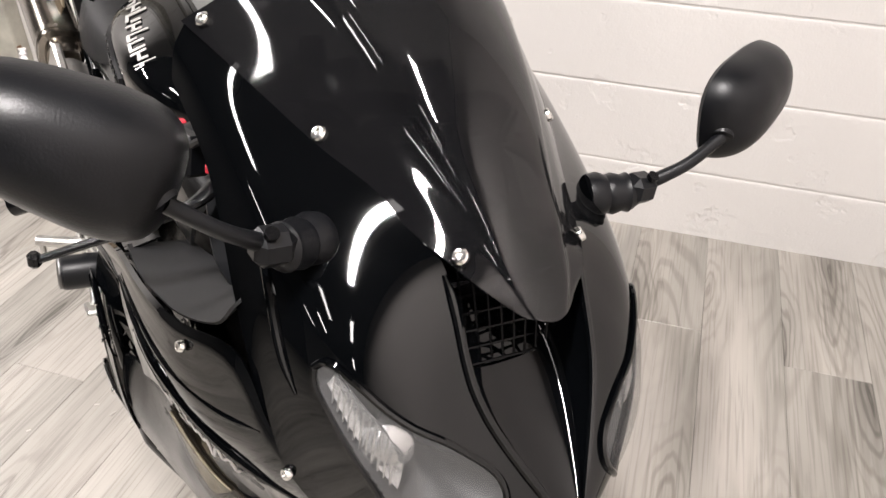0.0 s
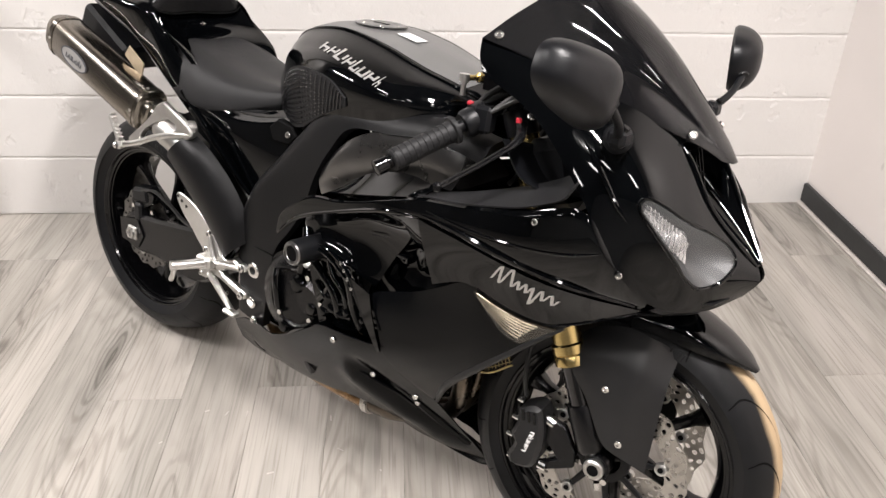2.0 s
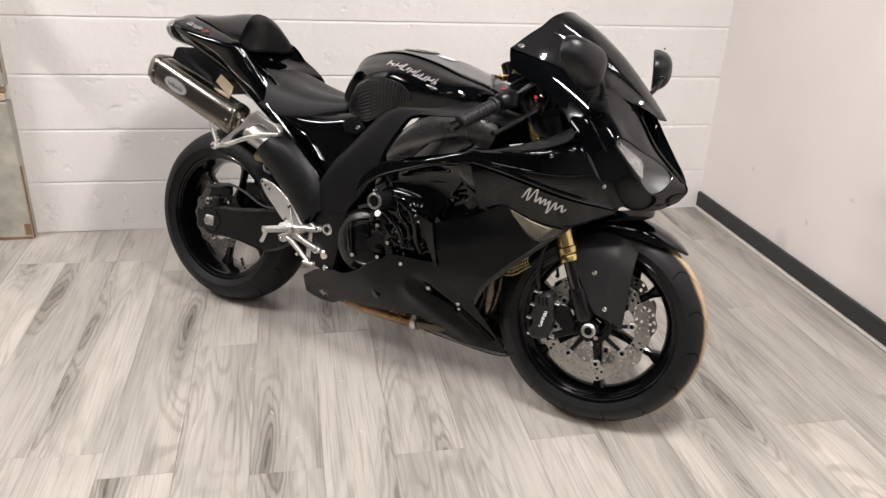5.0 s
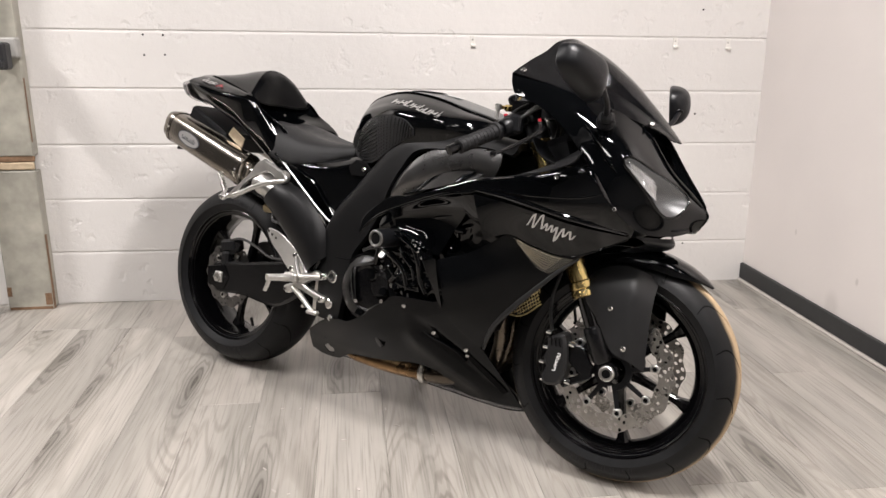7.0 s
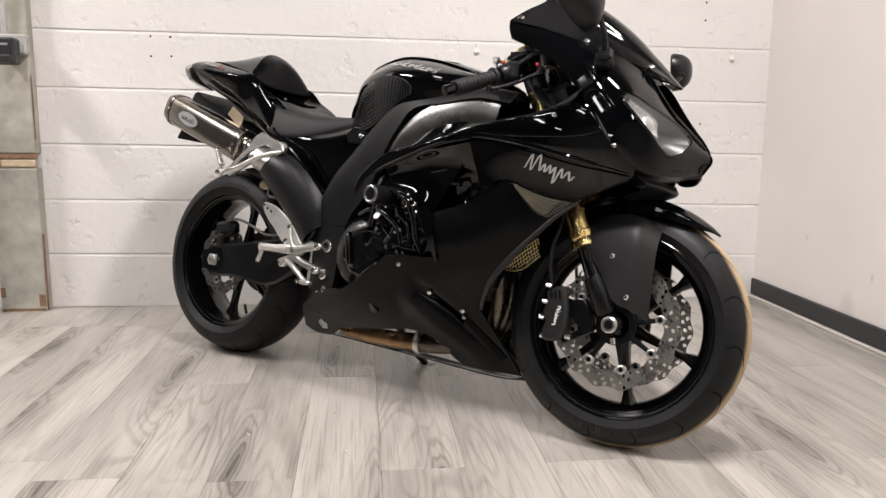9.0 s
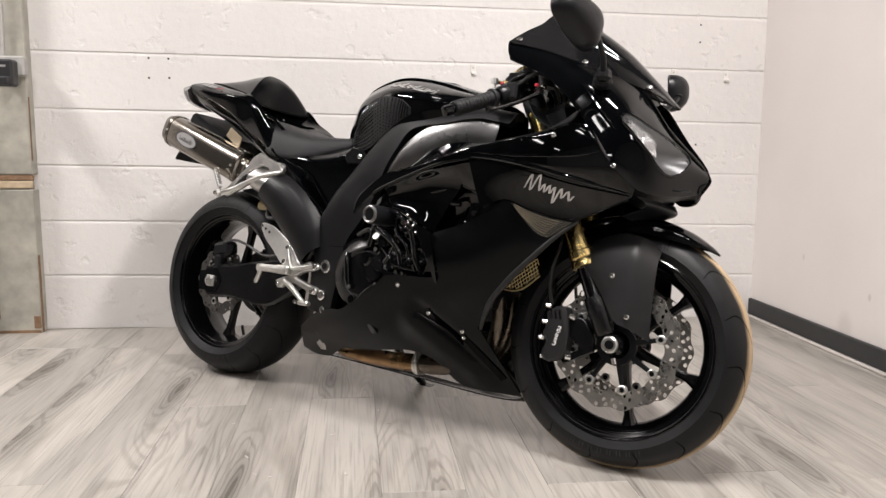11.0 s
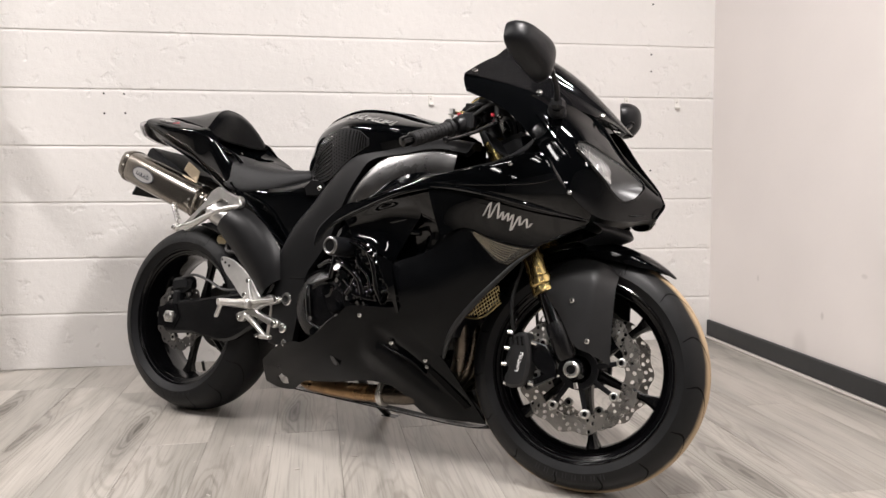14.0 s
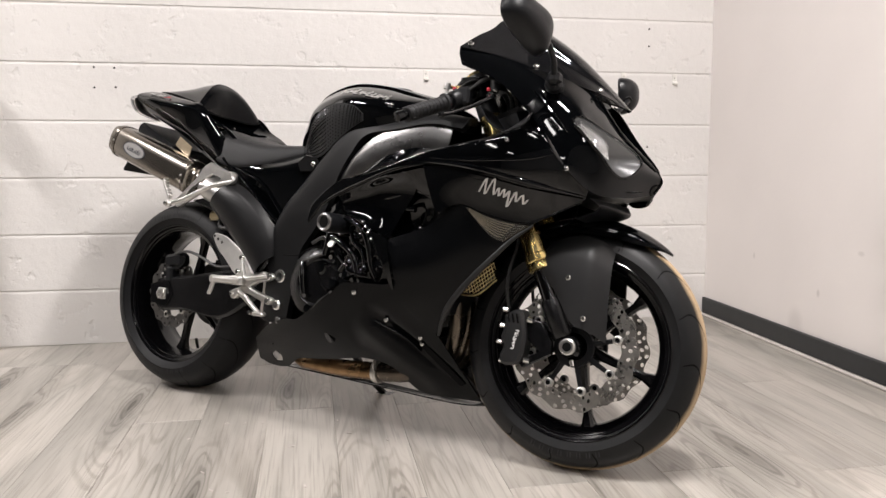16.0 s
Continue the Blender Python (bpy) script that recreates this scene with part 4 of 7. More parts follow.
# --- triple clamps, bars and controls ---
def clamp_plate(z, w):
    x = FORK(z)
    o = smooth_line([(x - 0.035, -0.14), (x + 0.03, -0.14), (x + 0.045, -0.07), (x + 0.02, 0), (x + 0.045, 0.07), (x + 0.03, 0.14), (x - 0.035, 0.14), (x - 0.06, 0), (x - 0.035, -0.14)], 40)[:-1]
    v = [(px, py, z - w / 2) for px, py in o] + [(px, py, z + w / 2) for px, py in o]
    n = len(o)
    return Shape().add(v, [tuple(range(n))[::-1], tuple(range(n, 2 * n))] + [(i, (i + 1) % n, n + (i + 1) % n, n + i) for i in range(n)]).move(STEER)


part("triple_clamp", clamp_plate(0.925, 0.026), ENGINE, bike, "black top yoke")
part("triple_clamp", clamp_plate(0.72, 0.03), ENGINE, bike)
part("steering_nut", turned([(0.02, 0), (0.02, 0.016), (0.012, 0.018)], STEER @ Vector((1.045, 0, 0.938)), STEER_WAY, 6), CHROME, bike)
for sgn in (-1, 1):
    inner, end = Vector((1.083, sgn * 0.150, 0.890)), Vector((0.986, sgn * 0.322, 0.794))
    way = (end - inner).normalized()
    L = (end - inner).length
    bar = part("handlebar", turned([(0.011, 0), (0.011, L)], inner, way, 16).move(STEER), INNER, bike, "black clip-on handlebar")
    g0, ribbed = L - 0.132, []
    for k in range(10):
        h = g0 + 0.012 + 0.0105 * k
        ribbed += [(0.0182, h), (0.0182, h + 0.0075), (0.0172, h + 0.0082), (0.0172, h + 0.0098)]
    grip = turned([(0.0235, g0), (0.0240, g0 + 0.003), (0.0230, g0 + 0.007), (0.0185, g0 + 0.009)] + ribbed + [(0.0186, L - 0.013), (0.0160, L - 0.011)], inner, way, 24).move(STEER)
    part("grip", grip, GRIPRUB, bar, "ribbed black rubber grip")
    part("bar_end", turned([(0.011, L - 0.012), (0.011, L - 0.004), (0.013, L - 0.002), (0.013, L + 0.018), (0.008, L + 0.020)], inner, way, 16).move(STEER), RIMP, bar)
    ringc = Vector((FORK(0.9), sgn * 0.105, 0.9))
    part("bar_clamp", joined(turned([(0.034, -0.016), (0.034, 0.016)], ringc, STEER_WAY, 24), tube([ringc + Vector((-0.01, sgn * 0.02, 0)), inner], 0.013, 10, 6)).move(STEER), ENGINE, bar)
    pod = joined(turned([(0.021, 0.024), (0.027, 0.030), (0.027, 0.048), (0.024, 0.05), (0.024, 0.066), (0.020, 0.073)], inner, way, 18), brick((0.034, 0.03, 0.045), inner + way * 0.05 + Vector((0.018, 0, 0.006)), 0.006)).move(STEER)
    part("switch_pod", pod, INNER, bar)
    part("switch", brick((0.010, 0.010, 0.007), STEER @ (inner + way * 0.052 + Vector((-0.010, 0, 0.027))), 0.002), REDP if sgn < 0 else INNER, bar, "red engine stop switch" if sgn < 0 else "")
    lever = tube([inner + Vector((0.058, sgn * 0.03, -0.010)), inner + Vector((0.075, sgn * 0.07, -0.03)), inner + Vector((0.050, sgn * 0.115, -0.062)), inner + Vector((0.028, sgn * 0.155, -0.085)), inner + Vector((0.016, sgn * 0.19, -0.100))], [0.010, 0.008, 0.0065, 0.006, 0.0055], 10, 24, 0.7, (0, 0, 1)).move(STEER)
    lev = part("lever", lever, ENGINE, bar, "short black adjustable lever")
    part("lever_tip", brick((0.014, 0.012, 0.016), STEER @ (inner + Vector((0.014, sgn * 0.194, -0.101))), 0.004), ENGINE, lev)
    part("adjuster", turned([(0.0048, 0), (0.0048, 0.006), (0.004, 0.007)], STEER @ (inner + Vector((0.062, sgn * 0.050, -0.006))), (0, 0, 1), 12), REDP, lev, "red lever adjuster")
    part("pivot_screw", turned([(0.007, 0), (0.008, 0.003), (0.006, 0.008)], STEER @ (inner + Vector((0.068, sgn * 0.018, -0.002))), (0, 0, 1), 12), CHROME, lev)
    part("reservoir", turned([(0.022, 0), (0.022, 0.032), (0.0235, 0.034), (0.0235, 0.042), (0.02, 0.045)], STEER @ (inner + Vector((0.062, -sgn * 0.012, 0.008))), (0, 0, 1), 20), INNER, bar, "fluid reservoir")
    for dx, dy in ((0, 0), (0.012, 0.01)):
        part("cable", tube([inner + way * 0.05 + Vector((0.02, dy * sgn, 0.012)), inner + Vector((0.045 + dx, sgn * 0.035, 0.030)), inner + Vector((0.075 + dx, sgn * 0.0, 0.022)), inner + Vector((0.085 + dx, -sgn * 0.05, -0.03)), (1.08, sgn * 0.05, 0.74)], 0.0042, 8, 26).move(STEER), HOSE, bar)
for dy, dz in ((0.0, 0.0), (0.012, -0.010), (-0.012, -0.016)):
    part("throttle_cable", tube([(1.072, -0.190 + dy, 0.885 + dz), (1.085, -0.165 + dy, 0.918 + dz), (1.112, -0.115, 0.940 + dz), (1.135, -0.05, 0.930 + dz), (1.125, 0.0, 0.875), (1.08, 0.02, 0.80)], 0.0055, 9, 30), HOSE, bike)
    part("clutch_cable", tube([(1.075, 0.180 + dy, 0.880 + dz), (1.10, 0.150 + dy, 0.905 + dz), (1.145, 0.09, 0.900 + dz), (1.15, 0.02, 0.86), (1.10, -0.02, 0.78)], 0.0055, 9, 30), HOSE, bike)
part("cockpit_box", joined(brick((0.10, 0.26, 0.13), (1.20, 0.0, 0.80), 0.02, Matrix.Rotation(radians(-20), 4, "Y")), brick((0.06, 0.05, 0.10), (1.16, 0.13, 0.84), 0.012)), INNER, bike, "black relay box behind the dashboard")
part("ignition_lock", turned([(0.018, 0), (0.018, 0.03), (0.014, 0.034)], (1.005, -0.02, 0.935), STEER_WAY, 16), RIMP, bike)
damper = part("steering_damper", turned([(0.005, 0), (0.005, 0.02), (0.009, 0.022), (0.009, 0.05), (0.006, 0.052), (0.006, 0.17)], (1.010, -0.122, 0.927), (0.35, 0.92, 0.0), 14), GOLD, bike, "gold damper across the top yoke")
part("damper_end", joined(turned([(0.009, -0.007), (0.009, 0.007)], (1.008, -0.129, 0.927), (0, 0, 1), 14), turned([(0.005, -0.03), (0.005, 0.0)], (1.008, -0.129, 0.927), (0, 0, 1), 10)), ALU, damper)
dash = part("dashboard", brick((0.05, 0.20, 0.11), (1.235, 0, 0.895), 0.02, Matrix.Rotation(radians(-35), 4, "Y")), INNER, bike, "dark instrument panel")
part("dial", turned([(0.042, 0), (0.045, 0.004), (0.042, 0.008)], (1.212, 0.03, 0.915), (-0.8, 0, 0.57), 28), RIMP, dash)
part("cockpit_liner", sheet(skin([[(1.14, -0.19, 0.86), (1.17, 0, 0.83), (1.14, 0.19, 0.86)], [(1.20, -0.19, 0.80), (1.24, 0, 0.78), (1.20, 0.19, 0.80)], [(1.33, -0.15, 0.80), (1.36, 0, 0.86), (1.33, 0.15, 0.80)]], 14, 20), 0.003), INNER, bike)

LAMPBOWL = mat("grey_lamp_bowl", (0.10, 0.10, 0.102), 0.3, 0.5)


def script(size, peaks, place):
    """A flowing ribbon of uneven waves drawn with a slanted pen: a plain shape, not letters."""
    pts, u = [], 0.0
    for w, low, high in peaks:
        pts += [(u + 0.25 * low, low), (u + 0.45 * w + 0.30 * high, high)]
        u += w
    line = smooth_line([(x * size, z * size) for x, z in pts], 24 * len(peaks))
    pen = np.array((0.085, 0.055)) * size
    s = Shape()
    for a, b in zip(line[:-1], line[1:]):
        q = [a - pen, b - pen, b + pen, a + pen]
        low, high = [place(*p, 0.0002) for p in q], [place(*p, 0.0016) for p in q]
        s.add(low + high, [(0, 1, 2, 3), (7, 6, 5, 4), (0, 4, 5, 1), (1, 5, 6, 2), (2, 6, 7, 3), (3, 7, 4, 0)])
    return s


# --- nose cowl with headlights ---
NOSE = [
    [(1.071, -0.186, 1.008), (1.080, -0.200, 0.984), (1.092, -0.206, 0.958)],
    [(1.170, -0.158, 0.988), (1.188, -0.187, 0.950), (1.200, -0.204, 0.908)],
    [(1.280, -0.115, 0.953), (1.303, -0.177, 0.891), (1.300, -0.208, 0.812)],
    [(1.355, -0.080, 0.922), (1.385, -0.164, 0.837), (1.365, -0.197, 0.720)],
    [(1.398, -0.068, 0.885), (1.441, -0.141, 0.780), (1.425, -0.150, 0.658)],
    [(1.457, -0.060, 0.805), (1.487, -0.098, 0.739), (1.485, -0.090, 0.652)],
    [(1.534, -0.010, 0.722), (1.541, -0.012, 0.700), (1.522, -0.012, 0.668)]]
NU, NV = 145, 73
NET = skin(NOSE, NU, NV)
NETN = net_normals(NET)


def on_nose(u, v, out=0.0):
    """u 0..6 from the cockpit to the tip, v 0..1 from the screen down."""
    i, j = u / 6 * (NU - 1), v * (NV - 1)
    a, b = int(min(i, NU - 2)), int(min(j, NV - 2))
    s, t = i - a, j - b
    mixd = lambda g: (g[a, b] * (1 - s) + g[a + 1, b] * s) * (1 - t) + (g[a, b + 1] * (1 - s) + g[a + 1, b + 1] * s) * t
    return mixd(NET) + mixd(NETN) * out * NOSE_OUT


NOSE_OUT = 1.0 if NETN[NU // 2, NV // 2][1] < 0 else -1.0
LAMP = smooth_line([(2.93, 0.60), (3.05, 0.53), (3.5, 0.46), (4.3, 0.37), (4.9, 0.26), (5.3, 0.20), (5.45, 0.28), (5.42, 0.45), (5.2, 0.67), (4.82, 0.77), (4.45, 0.735), (4.0, 0.66), (3.4, 0.64), (3.05, 0.635), (2.93, 0.60)], 70)


def inside(poly, x, y):
    hit = False
    for (x0, y0), (x1, y1) in zip(poly, np.roll(poly, -1, 0)):
        if (y0 > y) != (y1 > y) and x < (x1 - x0) * (y - y0) / (y1 - y0 + 1e-12) + x0:
            hit = not hit
    return hit


def lamp_inset(i, j):
    return not inside(LAMP, (i + 0.5) / (NU - 1) * 6, (j + 0.5) / (NV - 1))


nose_s = sheet(NET, 0.003 * NOSE_OUT, lamp_inset)
nose = part("nose_cowl", nose_s, GLOSS, bike, "gloss black nose cowl")
part("nose_cowl", nose_s.mirrored(), GLOSS, bike, "gloss black nose cowl")


def lamp_net(shrink, depth, rings=8):
    mid = LAMP[:-1].mean(0)
    s, n = Shape(), len(LAMP) - 1
    v = []
    for k in range(rings):
        f = 1 - k / (rings - 1) * 0.98
        for p in LAMP[:-1]:
            q = mid + (p - mid) * f * shrink
            v.append(on_nose(q[0], q[1], depth(f)))
    return s.add(v, [(k * n + i, k * n + (i + 1) % n, (k + 1) * n + (i + 1) % n, (k + 1) * n + i) for k in range(rings - 1) for i in range(n)])


lens_s = lamp_net(1.03, lambda f: 0.0015 + 0.005 * (1 - f * f))
bowl_s = lamp_net(1.03, lambda f: -0.004 - 0.040 * (1 - f ** 3))
eye = on_nose(4.02, 0.56, -0.022)
bulb_s = turned([(0.018, -0.022), (0.024, 0.0), (0.023, 0.005), (0.014, 0.012), (0.004, 0.014)], eye, (0.8, -0.45, 0.1), 24)
ribs = Shape()
rim_s = tube([on_nose(u, v, 0.0015) for u, v in LAMP], 0.0034, 8, 90)
TAILREFL = mat("pale_tail_reflector", (0.62, 0.58, 0.57), 0.4, 0.2)
REFL = mat("pale_ribbed_reflector", (0.78, 0.78, 0.78), 0.26, 0.9)
refl_lo = lambda u: 0.625 + 0.05 * max(0, u - 3.9)
refl_hi = lambda u: 0.555 - 0.075 * min(1, (u - 3.05) * 1.2)
refl_g = np.array([[on_nose(u, refl_hi(u) * (1 - t) + refl_lo(u) * t, -0.010 - 0.006 * math.sin(3.14 * t)) for t in np.linspace(0, 1, 8)] for u in np.linspace(3.08, 4.35, 16)])
refl_s = sheet(refl_g, 0.002)
for k in range(11):
    u = 3.15 + 0.10 * k
    q = [on_nose(u + 0.10 * t, refl_hi(u) * (1 - t) + refl_lo(u) * t, -0.003 - 0.003 * t) for t in np.linspace(0, 1, 5)]
    ribs.add(*(lambda w: (w.v, w.f))(tube(q, 0.0011, 5, 8)))
for flip in (False, True):
    f = (lambda s: s.mirrored()) if flip else (lambda s: s)
    lamp = part("headlight", f(bowl_s), LAMPBOWL, bike, "clear headlight with a silvery reflector")
    part("lamp_rim", f(rim_s), GLOSS, lamp)
    part("reflector", f(refl_s), REFL, lamp, "pale ribbed reflector")
    glass_ob = part("lens", f(lens_s), LENS, lamp, "clear plastic lens")
    glass_ob.visible_shadow = False
    part("projector", f(bulb_s), REFL, lamp, "round projector")
    part("reflector_rib", f(ribs), REFL, lamp, "fine ribs")

crease_s = tube([on_nose(u, v, 0.0005) for u, v in ((1.75, 0.60), (1.96, 0.65), (2.27, 0.71), (2.60, 0.745), (2.90, 0.75))], [0.001, 0.004, 0.0045, 0.004, 0.001], 10, 40)
brow_s = tube([on_nose(u, 0.012, 0.0005) for u in np.linspace(3.8, 5.95, 9)], [0.002] + [0.0045] * 7 + [0.002], 10, 50)
for q in (crease_s, brow_s):
    part("nose_crease", q, GLOSS, nose)
    part("nose_crease", q.mirrored(), GLOSS, nose)

# ram-air channel between the two halves of the nose
duct_rows = []
for u, deep in ((3.75, 0.085), (4.1, 0.085), (4.6, 0.07), (5.1, 0.045), (5.6, 0.02), (6.0, 0.004)):
    p = on_nose(u, 0.0)
    duct_rows.append([(p[0] - 0.002, p[1], p[2]), (p[0] - deep * 0.7, p[1] * 0.8, p[2] - deep * 0.25), (p[0] - deep, 0, p[2] - deep * 0.3), (p[0] - deep * 0.7, -p[1] * 0.8, p[2] - deep * 0.25), (p[0] - 0.002, -p[1], p[2])])
duct = part("air_intake", sheet(skin(duct_rows, 24, 21), 0.002), GLOSS, bike, "black ram-air intake channel below the screen")
grille = Shape()
for k in range(9):
    f = k / 8
    a, b = Vector((1.37, -0.062 + 0.124 * f, 0.888)), Vector((1.405, -0.05 + 0.1 * f, 0.80))
    grille.add(*(lambda q: (q.v, q.f))(tube([a, b], 0.0014, 5, 2)))
for k in range(7):
    f = k / 6
    a, b = Vector((1.37 + 0.035 * f, -0.062 + 0.01 * f, 0.888 - 0.088 * f)), Vector((1.37 + 0.035 * f, 0.062 - 0.01 * f, 0.885 - 0.088 * f))
    grille.add(*(lambda q: (q.v, q.f))(tube([a, b], 0.0014, 5, 2)))
part("grille", grille, MATTE, duct, "dark wire grille")
part("chin", sheet(skin([[(1.50, -0.080, 0.664), (1.52, 0, 0.676), (1.50, 0.080, 0.664)], [(1.42, -0.140, 0.664), (1.44, 0, 0.664), (1.42, 0.140, 0.664)], [(1.36, -0.13, 0.640), (1.38, 0, 0.63), (1.36, 0.13, 0.640)]], 14, 20), 0.003), INNER, bike)
part("chin_lip", sheet(skin([[(1.42, -0.14, 0.645), (1.46, 0, 0.640), (1.42, 0.14, 0.645)], [(1.43, -0.10, 0.625), (1.465, 0, 0.615), (1.43, 0.10, 0.625)], [(1.37, -0.09, 0.60), (1.39, 0, 0.59), (1.37, 0.09, 0.60)]], 12, 20), 0.003), INNER, bike, "black inner lip below the nose")

# --- windscreen ---
SCREEN = []
for (cx, cz), (ex, ey, ez), bub in (((1.456, 0.874), (1.436, 0.034, 0.880), 0.002), ((1.428, 0.904), (1.412, 0.060, 0.898), 0.004), ((1.375, 0.960), (1.350, 0.090, 0.920), 0.010), ((1.310, 1.022), (1.260, 0.130, 0.955), 0.016),
                                    ((1.230, 1.080), (1.165, 0.165, 0.986), 0.020), ((1.155, 1.118), (1.075, 0.192, 1.008), 0.022)):
    row = []
    for f in (-1, -0.78, -0.58, -0.47, -0.25, 0, 0.25, 0.47, 0.58, 0.78, 1):
        a = abs(f)
        k = 1 - a ** 2.2
        x = ex + (cx - bub * 0.6 - ex) * (1 - a ** 1.8)
        z = ez + (cz - bub - ez) * k
        lift = bub if a < 0.45 else bub * 0.85 if a < 0.50 else bub * 0.12 if a < 0.6 else 0
        row.append((x + lift * 0.6, f * ey, z + lift))
    SCREEN.append(row)
screen = part("windscreen", sheet(skin(SCREEN, 48, 49), -0.0035), SMOKE, bike, "dark smoked double-bubble windscreen")
for x, y, z in ((1.097, -0.178, 1.016), (1.254, -0.127, 0.964), (1.397, -0.064, 0.913)):
    for s in (1, -1):
        bolt((x, y * s, z), (0.25, -0.75 * s, 0.6), screen, 0.0075)

# --- side fairing ---
upper = both("upper_fairing", side_panel([(0.672, 0.560), (0.680, 0.597), (0.71, 0.626), (0.771, 0.665), (0.838, 0.676), (0.897, 0.692), (0.981, 0.721), (1.034, 0.738), (1.12, 0.752), (1.22, 0.772), (1.31, 0.795), (1.365, 0.728), (1.418, 0.662)],
                                         [(0.676, 0.553), (0.700, 0.582), (0.74, 0.610), (0.79, 0.633), (0.85, 0.656), (0.90, 0.676), (0.96, 0.692), (1.031, 0.704), (1.10, 0.702), (1.20, 0.690), (1.30, 0.668), (1.36, 0.655), (1.412, 0.648)], 64, 16, 0.003, 0.002, 0.005), GLOSS, bike, "gloss black upper side fairing")
ledge = [[(0.80, -0.200, 0.680), (0.87, -0.202, 0.727), (0.93, -0.204, 0.748), (0.98, -0.204, 0.755), (1.03, -0.206, 0.750)], [(0.80, -0.226, 0.676), (0.87, -0.232, 0.694), (0.93, -0.236, 0.710), (0.98, -0.240, 0.724), (1.03, -0.244, 0.738)]]
both("fairing_ledge", sheet(skin(ledge, 8, 24), 0.003), GLOSS, bike, "glossy ledge inside the upper fairing")
for x, z in ((1.249, 0.764), (1.378, 0.705)):
    bolt(on_side(x, z, 0.006), (0.2, -1, 0.1), upper, 0.006)
ear = [[(1.02, -0.240, 0.737), (1.10, -0.245, 0.748), (1.16, -0.242, 0.760), (1.22, -0.235, 0.775), (1.275, -0.220, 0.800), (1.292, -0.212, 0.826)],
       [(1.01, -0.165, 0.724), (1.08, -0.165, 0.745), (1.156, -0.165, 0.774), (1.22, -0.168, 0.803), (1.27, -0.175, 0.833), (1.288, -0.182, 0.848)]]
both("inner_panel", sheet(skin(ear, 8, 30), 0.003), TEXB, bike, "textured black cockpit side panel")
both("fairing_channel", side_panel([(1.04, 0.704), (1.12, 0.702), (1.20, 0.690), (1.30, 0.668), (1.41, 0.648)], [(1.06, 0.690), (1.14, 0.672), (1.22, 0.660), (1.30, 0.648), (1.405, 0.640)], 30, 10, 0.003, -0.008), GLOSS, bike)
both("letter_panel", side_panel([(1.035, 0.702), (1.12, 0.692), (1.20, 0.677), (1.30, 0.655), (1.408, 0.641)], [(1.070, 0.590), (1.135, 0.614), (1.20, 0.594), (1.29, 0.582), (1.404, 0.637)], 40, 14, 0.003, 0.0014), GLOSS, bike, "gloss black panel with silver lettering shapes")
WAIST = lambda x, z: -0.020 * math.exp(-((z - 0.56) / 0.07) ** 2) * max(0.0, min(1.0, (1.16 - x) / 0.14))
mid_s = side_panel([(0.962, 0.410), (0.955, 0.450), (0.941, 0.500), (0.938, 0.520), (1.016, 0.548), (1.075, 0.580), (1.135, 0.613), (1.20, 0.593), (1.29, 0.581), (1.404, 0.636)],
                   [(0.957, 0.400), (0.985, 0.343), (1.020, 0.306), (1.046, 0.296), (1.068, 0.335), (1.100, 0.380), (1.165, 0.448), (1.250, 0.532), (1.320, 0.590), (1.402, 0.632)], 72, 20, 0.003, 0.0012, 0.001)
mid_s.v = [(x, y - WAIST(x, z), z) for x, y, z in mid_s.v]
mid = both("mid_fairing", mid_s, MATTE, bike, "satin black middle fairing")
LOWER_TOP = [(0.420, 0.215), (0.50, 0.262), (0.58, 0.285), (0.633, 0.291), (0.712, 0.335), (0.777, 0.378), (0.815, 0.402), (0.92, 0.406), (0.955, 0.405), (0.985, 0.352), (1.02, 0.316), (1.045, 0.285)]
LOWER_BOT = [(0.412, 0.151), (0.458, 0.137), (0.52, 0.139), (0.56, 0.158), (0.60, 0.175), (0.68, 0.184), (0.76, 0.195), (0.84, 0.206), (0.905, 0.190), (0.955, 0.130), (1.04, 0.122), (1.125, 0.122)]
WINDOW = np.array([(0.474, 0.172), (0.498, 0.184), (0.520, 0.172), (0.512, 0.153), (0.484, 0.153)])


def belly_net(top, bottom, nu, nv, window=None):
    a, b = smooth_line(top, nu), smooth_line(bottom, nu)
    flat = np.array([[a[i] * (1 - j / (nv - 1)) + b[i] * j / (nv - 1) for j in range(nv)] for i in range(nu)])
    g = np.array([[on_side(x, z, bulge(x, z)) for x, z in row] for row in flat])
    mid_of = lambda i, j: (flat[i, j] + flat[i + 1, j + 1]) / 2
    return sheet(g, -0.003, None if window is None else lambda i, j: not inside(window, *mid_of(i, j)))


def bulge(x, z):
    """The swelling of the belly along its slanting scoop, and the hollow above it."""
    u = (x - 0.858) * 0.74 + (0.339 - z) * 0.67
    v = (x - 0.858) * 0.67 - (0.339 - z) * 0.74
    along = max(0.0, min(1.0, u / 0.05)) * max(0.0, min(1.0, (0.30 - u) / 0.06))
    return along * (0.014 * math.exp(-((v + 0.030) / 0.030) ** 2) - 0.010 * math.exp(-((v - 0.018) / 0.016) ** 2))


